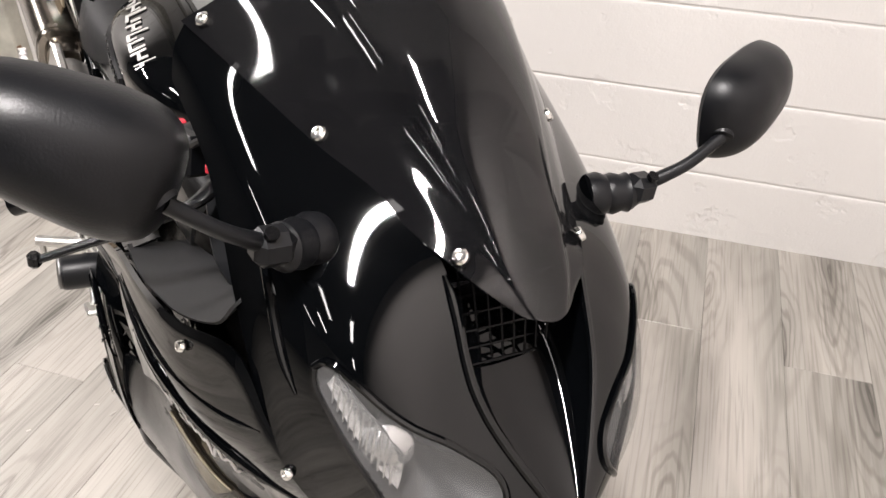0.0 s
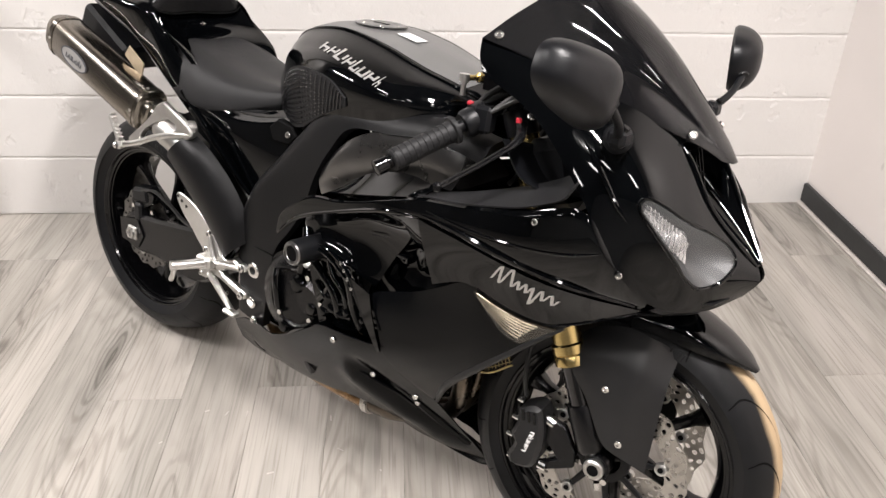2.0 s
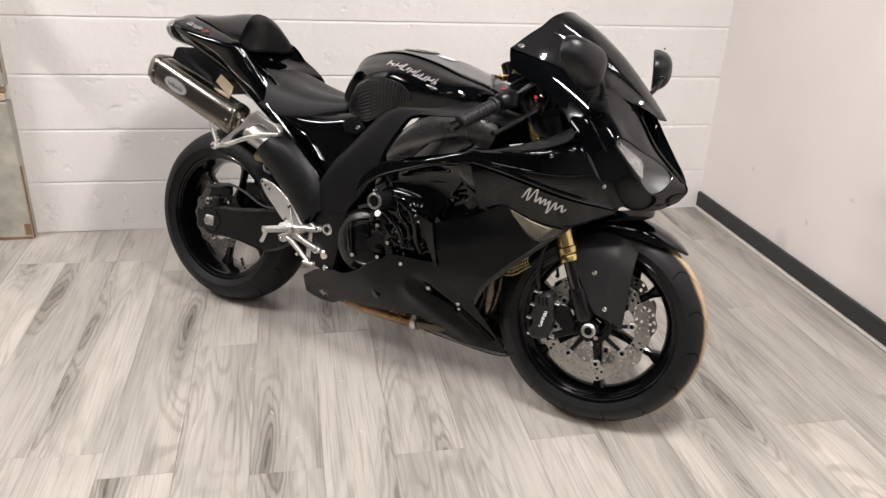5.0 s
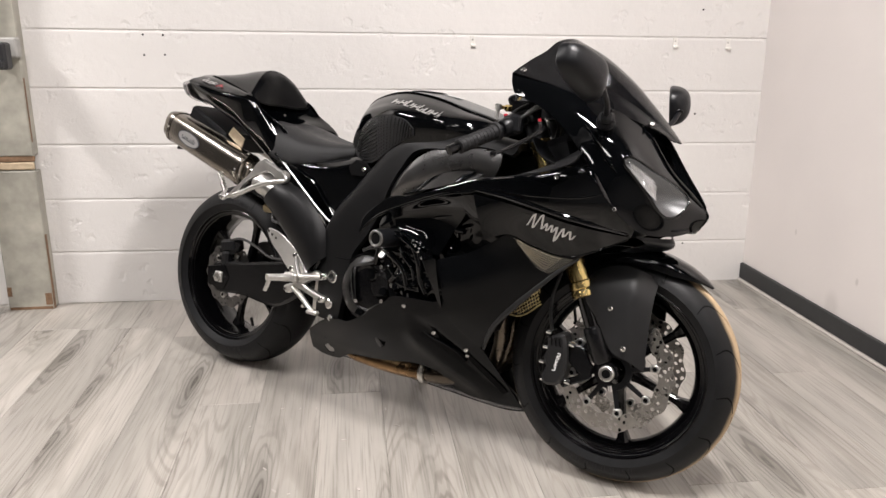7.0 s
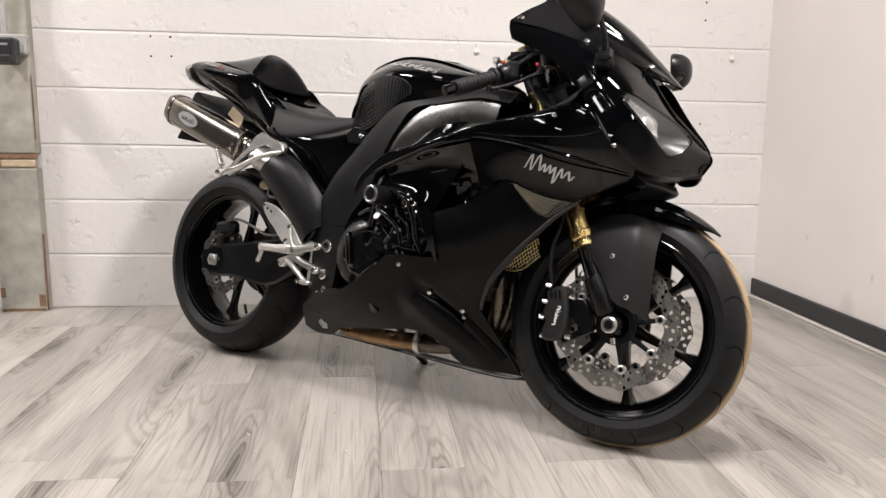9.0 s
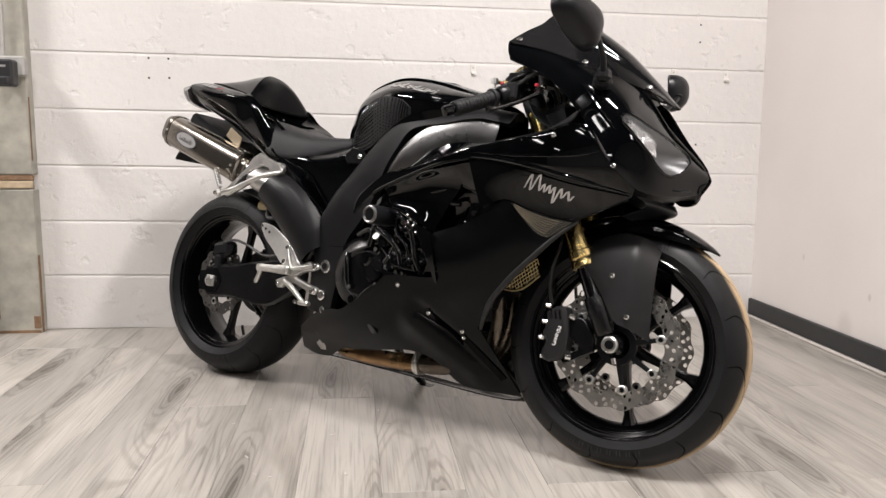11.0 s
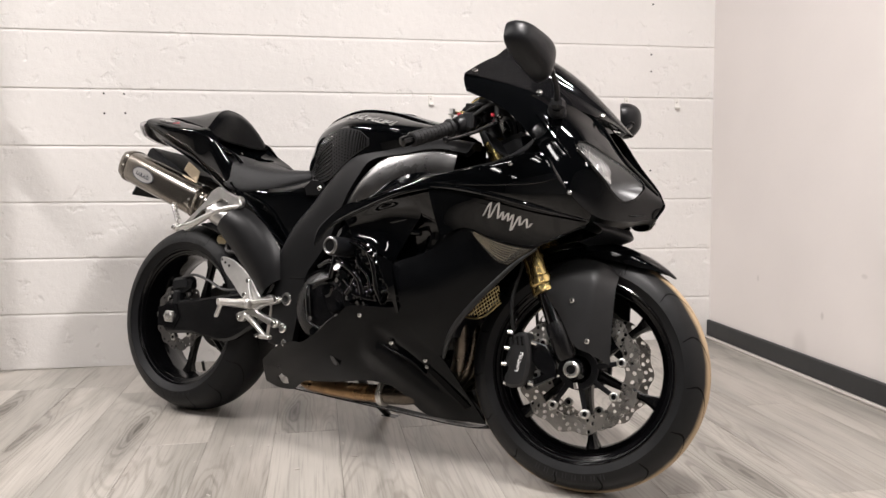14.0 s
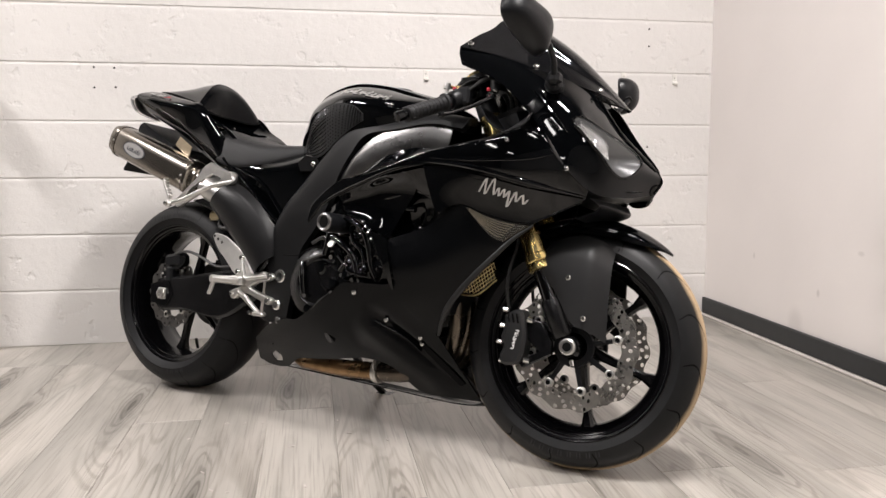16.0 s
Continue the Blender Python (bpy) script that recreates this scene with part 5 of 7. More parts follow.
part("lower_fairing", belly_net(LOWER_TOP[1:], LOWER_BOT[1:], 80, 20).mirrored(), MATTE, bike, "satin black lower fairing and belly pan")
lower = part("lower_fairing", belly_net(LOWER_TOP, LOWER_BOT, 170, 44, WINDOW), MATTE, bike, "satin black lower fairing and belly pan")
horn_s = side_panel([(0.803, 0.566), (0.83, 0.558), (0.86, 0.543), (0.888, 0.526)], [(0.800, 0.392), (0.85, 0.398), (0.91, 0.403), (0.955, 0.401)], 40, 30, 0.003, -0.030, 0.0012)
# noise put into the shape so its reflections break into small glints
horn_s.v = [(x, y + 0.012 * noise.noise((x * 22, z * 22, 5)) + 0.006 * noise.noise((x * 55, z * 55, 2)), z) for x, y, z in horn_s.v]
both("fairing_horn", horn_s, GLOSS, bike, "gloss black inner cover, made uneven for glints")
blade = side_panel([(0.888, 0.541), (0.908, 0.502), (0.934, 0.447), (0.952, 0.396)], [(0.940, 0.522), (0.944, 0.490), (0.952, 0.44), (0.957, 0.398)], 24, 8, 0.003, 0.001)
both("fairing_blade", blade, GLOSS, bike, "gloss black pointed blade")
both("blade_edge", tube([on_side(x, z, 0.001) for x, z in ((0.800, 0.576), (0.835, 0.571), (0.868, 0.556), (0.888, 0.538), (0.907, 0.502), (0.935, 0.447), (0.953, 0.396))], [0.001, 0.004, 0.005, 0.005, 0.004, 0.003, 0.001], 10, 50), GLOSS, bike)
both("fairing_lip", tube([on_side(x, z, -0.002) for x, z in ((1.046, 0.290), (1.068, 0.335), (1.100, 0.380), (1.165, 0.448), (1.250, 0.532), (1.30, 0.575))], [0.004, 0.007, 0.008, 0.008, 0.006, 0.003], 12, 50), COVERG, bike)
# the slot is a dark strip on the panel, its shade painted
both("belly_slot", side_panel([(1.000, 0.268), (1.045, 0.222), (1.092, 0.165)], [(0.992, 0.258), (1.030, 0.212), (1.076, 0.158)], 20, 6, 0.002, 0.0022), DEEP, bike, "dark strip for the shade of a belly pan slot")
both("belly_crease", tube([on_side(x, z, -0.001) for x, z in ((0.855, 0.332), (0.905, 0.302), (0.956, 0.274), (0.990, 0.240))], [0.001, 0.004, 0.0045, 0.003], 10, 30), MATTE, bike)
both("belly_crease", tube([on_side(x, z, -0.001) for x, z in ((0.690, 0.318), (0.725, 0.347), (0.760, 0.370))], [0.001, 0.003, 0.001], 8, 16), GLOSS, bike)
horn = [(0.803, 0.566), (0.83, 0.558), (0.86, 0.543), (0.888, 0.526)]
both("fairing_bead", tube([on_side(x, z, 0.001) for x, z in horn], 0.0032, 8, 20), GLOSS, bike)
for x, z in ((0.845, 0.380), (0.919, 0.316), (0.997, 0.278)):
    bolt(on_side(x, z, 0.001), (0, -1, -0.1), lower, 0.0062)
fin = both("belly_fin", side_panel([(1.005, 0.262), (1.06, 0.222), (1.10, 0.182), (1.128, 0.150)], [(0.985, 0.240), (1.03, 0.195), (1.07, 0.160), (1.10, 0.130)], 20, 8, 0.004, -0.004), MATTE, bike)
bolt(on_side(1.0, 0.262, 0.004), (0, -1, 0), fin, 0.0055)
part("belly_bridge", sheet(skin([[(0.45, -0.05, 0.135), (0.45, 0, 0.13), (0.45, 0.05, 0.135)], [(0.80, -0.03, 0.118), (0.80, 0, 0.112), (0.80, 0.03, 0.118)], [(1.10, -0.03, 0.112), (1.12, 0, 0.11), (1.10, 0.03, 0.112)], [(1.14, -0.03, 0.17), (1.15, 0, 0.17), (1.14, 0.03, 0.17)]], 20, 12), 0.003), MATTE, bike)
part("belly_slit", slab(smooth_line([(0.720, 0.268), (0.735, 0.262), (0.752, 0.240), (0.738, 0.243), (0.720, 0.268)], 14)[:-1], -half(0.735, 0.256) - 0.003, -half(0.735, 0.256) + 0.01, 0.001), HOLE, lower, "narrow dark strip for the shade in a drain slot")

# inner black bodywork seen through the gaps
inner_w = [(0.70, 0.595), (0.80, 0.66), (0.95, 0.70), (1.06, 0.70), (1.15, 0.67)], [(0.70, 0.40), (0.80, 0.38), (0.90, 0.40), (1.0, 0.42), (1.12, 0.45)]
inner_s = side_panel(*inner_w, 60, 30, 0.003, -0.060)
inner_s.v = [(x, y + 0.016 * noise.noise((x * 13, z * 13, 3)) + 0.008 * noise.noise((x * 34, z * 34, 7)), z) for x, y, z in inner_s.v]
both("inner_fairing", inner_s, GLOSS, bike, "glossy black inner panel")
recess_rows = [[(0.775, -0.244, 0.625), (0.840, -0.246, 0.652), (0.915, -0.245, 0.676), (0.990, -0.242, 0.690)], [(0.785, -0.232, 0.605), (0.850, -0.226, 0.628), (0.905, -0.222, 0.650), (0.998, -0.220, 0.650)],
               [(0.800, -0.238, 0.585), (0.855, -0.224, 0.590), (0.900, -0.216, 0.598), (0.960, -0.212, 0.590)], [(0.830, -0.246, 0.571), (0.862, -0.238, 0.559), (0.888, -0.230, 0.541), (0.928, -0.220, 0.524)]]
both("air_duct", sheet(skin(recess_rows, 30, 30), 0.003), GLOSS, bike, "gloss black hollow of the side air duct")
brow_rows = [[(0.985, -0.242, 0.690), (1.02, -0.244, 0.697), (1.06, -0.246, 0.697)], [(0.998, -0.222, 0.652), (1.045, -0.226, 0.640), (1.085, -0.232, 0.622)], [(1.000, -0.216, 0.642), (1.050, -0.214, 0.618), (1.085, -0.216, 0.600)]]
both("duct_brow", sheet(skin(brow_rows, 20, 20), 0.003), GLOSS, bike, "gloss black upper edge of the duct opening")
for nm, pts, rad, out in (("fairing_ridge", [(1.04, 0.712), (1.12, 0.706), (1.20, 0.692), (1.30, 0.669), (1.40, 0.648)], 0.0065, 0.001), ("fairing_bead", [(1.06, 0.694), (1.14, 0.680), (1.22, 0.665), (1.31, 0.650)], 0.0045, -0.004), ("fairing_bead", [(0.677, 0.556), (0.74, 0.611), (0.85, 0.658), (0.95, 0.692), (1.035, 0.706)], 0.0045, 0.001), ("fairing_crease", [(1.05, 0.722), (1.13, 0.716), (1.22, 0.716), (1.30, 0.722), (1.35, 0.735)], 0.0035, 0.001)):
    both(nm, tube([on_side(x, z, out) for x, z in pts], [rad * 0.4, rad, rad, rad, rad * 0.4][:len(pts)] if len(pts) == 5 else [rad * 0.4, rad, rad, rad * 0.4], 10, 40), GLOSS, bike)
for k in range(4):
    part("bright_stud", turned([(0.002, 0), (0.002, 0.003)], on_side(0.852 + 0.012 * k, 0.562 - 0.011 * k, -0.026), (0, -1, 0.2), 8), CHROME, bike)

# lettering shapes
random.seed(3)
part("lettering", script(0.027, [(0.55, -0.2, 1.25), (0.75, -0.25, 1.45), (0.45, 0.0, 0.75), (0.45, 0.0, 0.80), (0.45, 0.05, 0.78), (0.55, -0.75, 0.85), (0.60, 0.0, 0.80), (0.40, 0.0, 0.55)], lambda u, v, up: on_side(1.186 + u * 0.95 + 0.12 * v, 0.648 - u * 0.27 + v * 0.90, 0.0016 + up)), SILVERD, mid, "silver slanted lettering shapes")

# indicators set into the fairing
RIBM = mat("smoky_reflector_rib", (0.34, 0.29, 0.21), 0.3, 0.9, 0, 0.4, 200)
sig_top = [(1.152, 0.606), (1.19, 0.592), (1.24, 0.578), (1.292, 0.572)]
sig_bot = [(1.156, 0.602), (1.185, 0.568), (1.215, 0.540), (1.240, 0.532)]
for flip in (False, True):
    f = (lambda s: s.mirrored()) if flip else (lambda s: s)
    sig = part("indicator", f(side_panel(sig_top, sig_bot, 20, 8, 0.002, 0.003)), AMBER, bike, "smoked clear indicator set into the fairing")
    bars = Shape()
    for k in range(7):
        t = (k + 0.7) / 8
        a, b = smooth_line(sig_top, 20), smooth_line(sig_bot, 20)
        line = [on_side(*(a[i] * (1 - t) + b[i] * t), 0.005) for i in range(1, 19, 3)]
        bars.add(*(lambda q: (q.v, q.f))(tube(line, 0.0016, 5, 10)))
    part("indicator_rib", f(bars), RIBM, sig)
    lens_ob = part("indicator_lens", f(side_panel(sig_top, sig_bot, 20, 8, 0.0015, 0.009)), SIGLENS, sig)
    lens_ob.visible_shadow = False

# radiator, its mesh guard, downpipes
part("radiator", brick((0.03, 0.30, 0.24), (1.09, 0, 0.46), 0.006, Matrix.Rotation(radians(14), 4, "Y")), INNER, bike, "dark radiator behind the front wheel")
guard = Shape()
GUARD = np.array([(1.078, 0.400), (1.143, 0.402), (1.196, 0.442), (1.186, 0.486), (1.150, 0.462), (1.079, 0.424)])
for way in ((0.80, 0.60), (-0.35, 0.94)):
    side = np.array((-way[1], way[0]))
    for k in np.arange(-60, 61):
        base = np.array((1.13, 0.44)) + side * 0.0082 * k
        run = [base + np.array(way) * t for t in np.arange(-0.12, 0.12, 0.004)]
        held = [p for p in run if inside(GUARD, *p)]
        if len(held) > 1:
            guard.add(*(lambda w: (w.v, w.f))(tube([(held[0][0], -0.135, held[0][1]), (held[-1][0], -0.135, held[-1][1])], 0.0009, 4, 2)))
both("mesh_guard", guard, GOLDMESH, bike, "brass-coloured wire mesh guard")
both("guard_frame", tube([(1.076, -0.136, 0.399), (1.143, -0.136, 0.400), (1.197, -0.136, 0.441)], 0.002, 6, 12), GOLDMESH, bike)
for k in range(4):
    y = -0.105 + 0.07 * k
    part("downpipe", tube([(0.98, y, 0.43), (1.055, y, 0.40), (1.07, y * 0.85, 0.32), (1.03, y * 0.55, 0.22), (0.95, y * 0.35, 0.175), (0.88, -0.05 + y * 0.2, 0.168)], 0.019, 12, 24), HEATED, bike, "heat-tinted exhaust downpipe")
PIPE = mat("browned_pipe_steel", (0.22, 0.135, 0.068), 0.3, 1.0, 0, 0.4, 30, 0.08, 200, 0.5, 0.1)
cat = part("collector", tube([(0.838, -0.088, 0.166), (0.74, -0.088, 0.161), (0.62, -0.084, 0.158), (0.54, -0.07, 0.168), (0.45, -0.06, 0.25)], [0.025, 0.024, 0.020, 0.02, 0.02], 18, 30), PIPE, bike, "brown heat-tinted collector pipe under the engine")
part("collector_neck", tube([(0.965, -0.055, 0.190), (0.905, -0.080, 0.175), (0.832, -0.088, 0.166)], [0.026, 0.029, 0.026], 18, 16), HEATED, cat)
part("pipe_clamp", turned([(0.027, -0.009), (0.031, -0.008), (0.031, -0.002), (0.029, 0.0), (0.031, 0.002), (0.031, 0.008), (0.027, 0.009)], (0.838, -0.088, 0.166), (1, 0, 0.06), 22), STEEL, cat)
part("clamp_bolt", turned([(0.005, -0.014), (0.005, 0.014)], (0.838, -0.114, 0.186), (0, 0.3, 1), 10), STEEL, cat)

# --- frame, engine, swingarm ---
def spar(sgn):
    rows = [[(1.10, 0.120, 0.820), (1.10, 0.150, 0.817), (1.10, 0.158, 0.810), (1.09, 0.162, 0.800)],
            [(1.00, 0.125, 0.835), (1.00, 0.152, 0.832), (1.00, 0.161, 0.824), (1.00, 0.166, 0.812)],
            [(0.90, 0.125, 0.827), (0.90, 0.150, 0.824), (0.90, 0.160, 0.815), (0.90, 0.166, 0.800)],
            [(0.790, 0.120, 0.820), (0.790, 0.149, 0.817), (0.794, 0.160, 0.811), (0.805, 0.166, 0.790)],
            [(0.728, 0.115, 0.800), (0.728, 0.146, 0.798), (0.735, 0.158, 0.790), (0.762, 0.168, 0.742)],
            [(0.662, 0.110, 0.737), (0.662, 0.142, 0.735), (0.670, 0.156, 0.727), (0.725, 0.167, 0.682)],
            [(0.596, 0.108, 0.662), (0.596, 0.140, 0.660), (0.604, 0.154, 0.652), (0.690, 0.164, 0.596)],
            [(0.530, 0.108, 0.588), (0.530, 0.140, 0.586), (0.538, 0.154, 0.578), (0.650, 0.162, 0.534)],
            [(0.484, 0.110, 0.490), (0.485, 0.140, 0.488), (0.494, 0.152, 0.482), (0.605, 0.160, 0.470)],
            [(0.478, 0.112, 0.360), (0.480, 0.136, 0.358), (0.490, 0.146, 0.355), (0.585, 0.158, 0.360)],
            [(0.468, 0.110, 0.275), (0.470, 0.130, 0.272), (0.480, 0.138, 0.270), (0.560, 0.145, 0.265)]]
    return sheet(skin([[(x, y * sgn, z) for x, y, z in r] for r in rows], 72, 22), 0.02 * sgn)


frame_ob = part("frame_spar", spar(-1), FRAMEP, bike, "dark grey aluminium frame spar")
part("frame_spar", spar(1), FRAMEP, bike, "dark grey aluminium frame spar")
part("pivot_ring", turned([(0.024, 0), (0.024, 0.006), (0.020, 0.007)], (0.534, -0.163, 0.401), (0, -1, 0), 24), DEEP, frame_ob)
part("pivot_cap", turned([(0.019, 0), (0.019, 0.009), (0.016, 0.012), (0.010, 0.012), (0.009, 0.006)], (0.534, -0.166, 0.401), (0, -1, 0), 20), CHROME, frame_ob, "bright swingarm pivot bolt")
for x, z, r in ((0.528, 0.318, 0.0145), (0.538, 0.277, 0.010), (0.402, 0.285, 0.007), (0.37, 0.585, 0.008), (0.392, 0.575, 0.009)):
    part("bolt", turned([(r, 0), (r, 0.006), (r * 0.7, 0.009), (r * 0.4, 0.009)], (x, -0.142 if x < 0.45 else -0.169, z), (0, -1, 0), 14), CHROME, frame_ob)

engine = part("engine_block", joined(brick((0.30, 0.24, 0.30), (0.66, 0, 0.50), 0.03), brick((0.36, 0.30, 0.26), (0.80, 0, 0.40), 0.03), brick((0.22, 0.32, 0.20), (0.98, 0, 0.52), 0.03, Matrix.Rotation(radians(20), 4, "Y")), brick((0.25, 0.26, 0.2), (0.60, 0, 0.33), 0.03), brick((0.30, 0.24, 0.2), (0.85, 0, 0.64), 0.03)), ENGINE, bike, "dark engine behind the fairing")
part("clutch_cover", turned([(0.100, 0), (0.100, 0.026), (0.090, 0.036), (0.064, 0.042), (0.058, 0.038), (0.03, 0.040)], (0.680, -0.150, 0.392), (0.08, -1, 0.05), 40), ENGINE, engine, "black round clutch cover")
part("clutch_rim", Shape().add(*(lambda q: (q.v, q.f))(lathe([(0.088, -0.178), (0.100, -0.178), (0.102, -0.165), (0.09, -0.16)], 40, (0.675, 0, 0.395), True))), RIMP, engine)
part("oil_pipe", tube([(0.63, -0.19, 0.445), (0.635, -0.198, 0.42), (0.645, -0.198, 0.365), (0.65, -0.192, 0.352)], [0.010, 0.0095, 0.0085, 0.007], 12, 14), GLOSS, engine)
part("cross_pipe", tube([(0.63, -0.185, 0.448), (0.69, -0.19, 0.468), (0.735, -0.19, 0.485)], 0.006, 8, 10), GLOSS, engine)
part("plate", slab([(0.735, 0.50), (0.765, 0.49), (0.815, 0.385), (0.775, 0.372)], -0.205, -0.198, 0.002), GLOSS, engine)
# gloss tubes added to give sparkles between frame and fairing
for path, rad in (([(0.79, -0.190, 0.57), (0.815, -0.205, 0.53), (0.800, -0.205, 0.47), (0.770, -0.200, 0.43)], 0.010), ([(0.70, -0.180, 0.56), (0.72, -0.200, 0.52), (0.71, -0.200, 0.47)], 0.009), ([(0.655, -0.185, 0.50), (0.70, -0.196, 0.515), (0.745, -0.198, 0.50)], 0.0075), ([(0.84, -0.195, 0.60), (0.90, -0.205, 0.625), (0.97, -0.205, 0.64)], 0.012), ([(0.86, -0.195, 0.575), (0.92, -0.203, 0.60), (0.99, -0.203, 0.60)], 0.008)):
    part("glint_tube", tube(path, rad, 12, 24), GLOSS, engine, "added glossy black tube that catches glints")
# more added tubes, bosses and bright studs, for glints in the dark gap
for path, rad in (([(0.815, -0.225, 0.565), (0.850, -0.232, 0.545), (0.872, -0.230, 0.505), (0.880, -0.222, 0.455), (0.895, -0.215, 0.420)], 0.0075), ([(0.800, -0.215, 0.545), (0.820, -0.222, 0.510), (0.850, -0.220, 0.480), (0.860, -0.214, 0.430)], 0.006),
                  ([(0.735, -0.205, 0.520), (0.780, -0.214, 0.500), (0.820, -0.216, 0.470), (0.835, -0.212, 0.420)], 0.009), ([(0.760, -0.205, 0.470), (0.800, -0.212, 0.445), (0.850, -0.214, 0.455), (0.890, -0.216, 0.480)], 0.0055)):
    part("glint_tube", tube(path, rad, 12, 28), GLOSS, engine, "added glossy black tube that catches glints")
for x, z, r in ((0.840, 0.520, 0.012), (0.862, 0.440, 0.010), (0.800, 0.420, 0.013), (0.905, 0.440, 0.008)):
    part("glint_boss", turned([(r, 0), (r, 0.014), (r * 0.7, 0.019), (r * 0.3, 0.020)], (x, -0.206, z), (0, -1, 0.15), 16), GLOSS, engine)
for x, z in ((0.868, 0.560), (0.878, 0.548), (0.888, 0.534), (0.898, 0.518)):
    part("bright_stud", turned([(0.0035, 0), (0.0035, 0.003), (0.002, 0.004)], on_side(x, z, 0.004), (0, -1, 0.3), 8), CHROME, bike)
part("sight_glass", turned([(0.011, 0), (0.011, 0.004), (0.008, 0.005)], (0.735, -0.206, 0.500), (-0.1, -1, 0.6), 18), PALEALU, engine, "bright oil filler cap")
for x, z, r in ((0.700, 0.435, 0.020), (0.745, 0.395, 0.016), (0.665, 0.320, 0.014), (0.765, 0.455, 0.012)):
    part("casing_boss", turned([(r, 0), (r, 0.012), (r * 0.75, 0.018), (r * 0.3, 0.019)], (x, -0.186, z), (0, -1, 0.1), 18), GLOSS, engine)
part("casing", joined(turned([(0.04, 0), (0.04, 0.03), (0.03, 0.04)], (0.73, -0.16, 0.41), (0, -1, 0), 20), turned([(0.035, 0), (0.034, 0.05), (0.028, 0.06)], (0.83, -0.14, 0.44), (0, -1, 0), 20)), ENGINE, engine)
for x, z in ((0.655, 0.355), (0.775, 0.42), (0.735, 0.465), (0.745, 0.37), (0.80, 0.50)):
    part("bolt", turned([(0.006, 0), (0.006, 0.006)], (x, -0.200, z), (0, -1, 0), 10), CHROME, engine)
part("hose", tube([(0.82, -0.16, 0.42), (0.86, -0.19, 0.46), (0.88, -0.185, 0.52), (0.86, -0.15, 0.58)], 0.014, 10, 20), HOSE, engine)
cover_rows = [[(1.06, -0.198, 0.815), (1.06, -0.206, 0.79), (1.055, -0.208, 0.765), (1.04, -0.205, 0.74)], [(0.98, -0.204, 0.830), (0.985, -0.2095, 0.80), (0.985, -0.2105, 0.77), (0.965, -0.205, 0.735)],
              [(0.90, -0.2085, 0.812), (0.90, -0.2135, 0.785), (0.895, -0.2145, 0.75), (0.885, -0.206, 0.712)], [(0.83, -0.2105, 0.788), (0.83, -0.2150, 0.76), (0.825, -0.2150, 0.725), (0.82, -0.206, 0.682)],
              [(0.775, -0.2085, 0.748), (0.77, -0.2135, 0.73), (0.765, -0.2135, 0.70), (0.76, -0.204, 0.658)], [(0.735, -0.2045, 0.700), (0.73, -0.2085, 0.685), (0.725, -0.2085, 0.665), (0.725, -0.200, 0.640)]]
cover_rows = [[(x, y + 0.034, z) for x, y, z in r] for r in cover_rows]
both("frame_cover", sheet(skin(cover_rows, 36, 18), -0.004), COVERM, bike, "dark metallic cover on the frame spar")
both("spar_lip", tube([(0.738, -0.170, 0.742), (0.80, -0.173, 0.797), (0.88, -0.172, 0.812), (0.98, -0.168, 0.820), (1.07, -0.162, 0.812)], [0.002, 0.003, 0.003, 0.003, 0.002], 8, 40), GLOSS, bike)
slider = part("frame_slider", turned([(0.020, 0), (0.020, 0.02), (0.0245, 0.022), (0.0255, 0.03), (0.0255, 0.098), (0.023, 0.105), (0.0165, 0.105), (0.0155, 0.065)], (0.775, -0.178, 0.553), (-0.08, -1, 0.0), 28), INNER, bike, "black crash bobbin with a hollow end")
sl_m = Matrix.Translation((0.775, -0.178, 0.553)) @ Vector((-0.08, -1, 0.0)).to_track_quat("Z", "Y").to_matrix().to_4x4()
part("slider_ring", tube([sl_m @ Vector((0.0198 * math.cos(t), 0.0198 * math.sin(t), 0.1045)) for t in np.linspace(0, 2 * math.pi, 33)], 0.0042, 8, 64, 1.0, (0, 0, 1)), COVERM, slider, "worn metallic end ring")
part("slider_bore", turned([(0.0162, 0.1046), (0.0162, 0.1052)], (0.775, -0.178, 0.553), (-0.08, -1, 0.0), 24), DEEP, slider)
part("frame_step", tube([(0.494, -0.168, 0.458), (0.54, -0.174, 0.461), (0.600, -0.181, 0.463)], 0.0022, 8, 12), DEEP, frame_ob)

arm_o = smooth_line([(-0.055, 0.328), (-0.02, 0.358), (0.10, 0.372), (0.30, 0.405), (0.42, 0.42), (0.46, 0.37), (0.38, 0.318), (0.26, 0.253), (0.10, 0.262), (-0.01, 0.255), (-0.05, 0.285), (-0.055, 0.328)], 48)[:-1]
arm = part("swingarm", joined(slab(arm_o, -0.128, -0.098, 0.008), slab(arm_o, 0.098, 0.128, 0.008), brick((0.12, 0.22, 0.10), (0.43, 0, 0.38), 0.02)), ENGINE, bike, "dark cast swingarm")
part("axle_block", joined(brick((0.036, 0.010, 0.036), (0.0, -0.133, 0.308), 0.003), turned([(0.016, 0), (0.016, 0.008), (0.010, 0.009), (0.009, 0.002)], (0.0, -0.136, 0.308), (0, -1, 0), 6)), ALU, arm, "bright axle block and nut")
part("axle_plate", slab([(-0.06, 0.335), (0.02, 0.352), (0.045, 0.31), (0.02, 0.27), (-0.055, 0.275)], -0.132, -0.128, 0.001), RIMP, arm)
part("rear_caliper", joined(brick((0.075, 0.05, 0.045), (0.02, -0.10, 0.415), 0.01, Matrix.Rotation(radians(-10), 4, "Y")), brick((0.03, 0.03, 0.05), (0.015, -0.115, 0.37), 0.006)), INNER, arm, "black rear brake caliper")
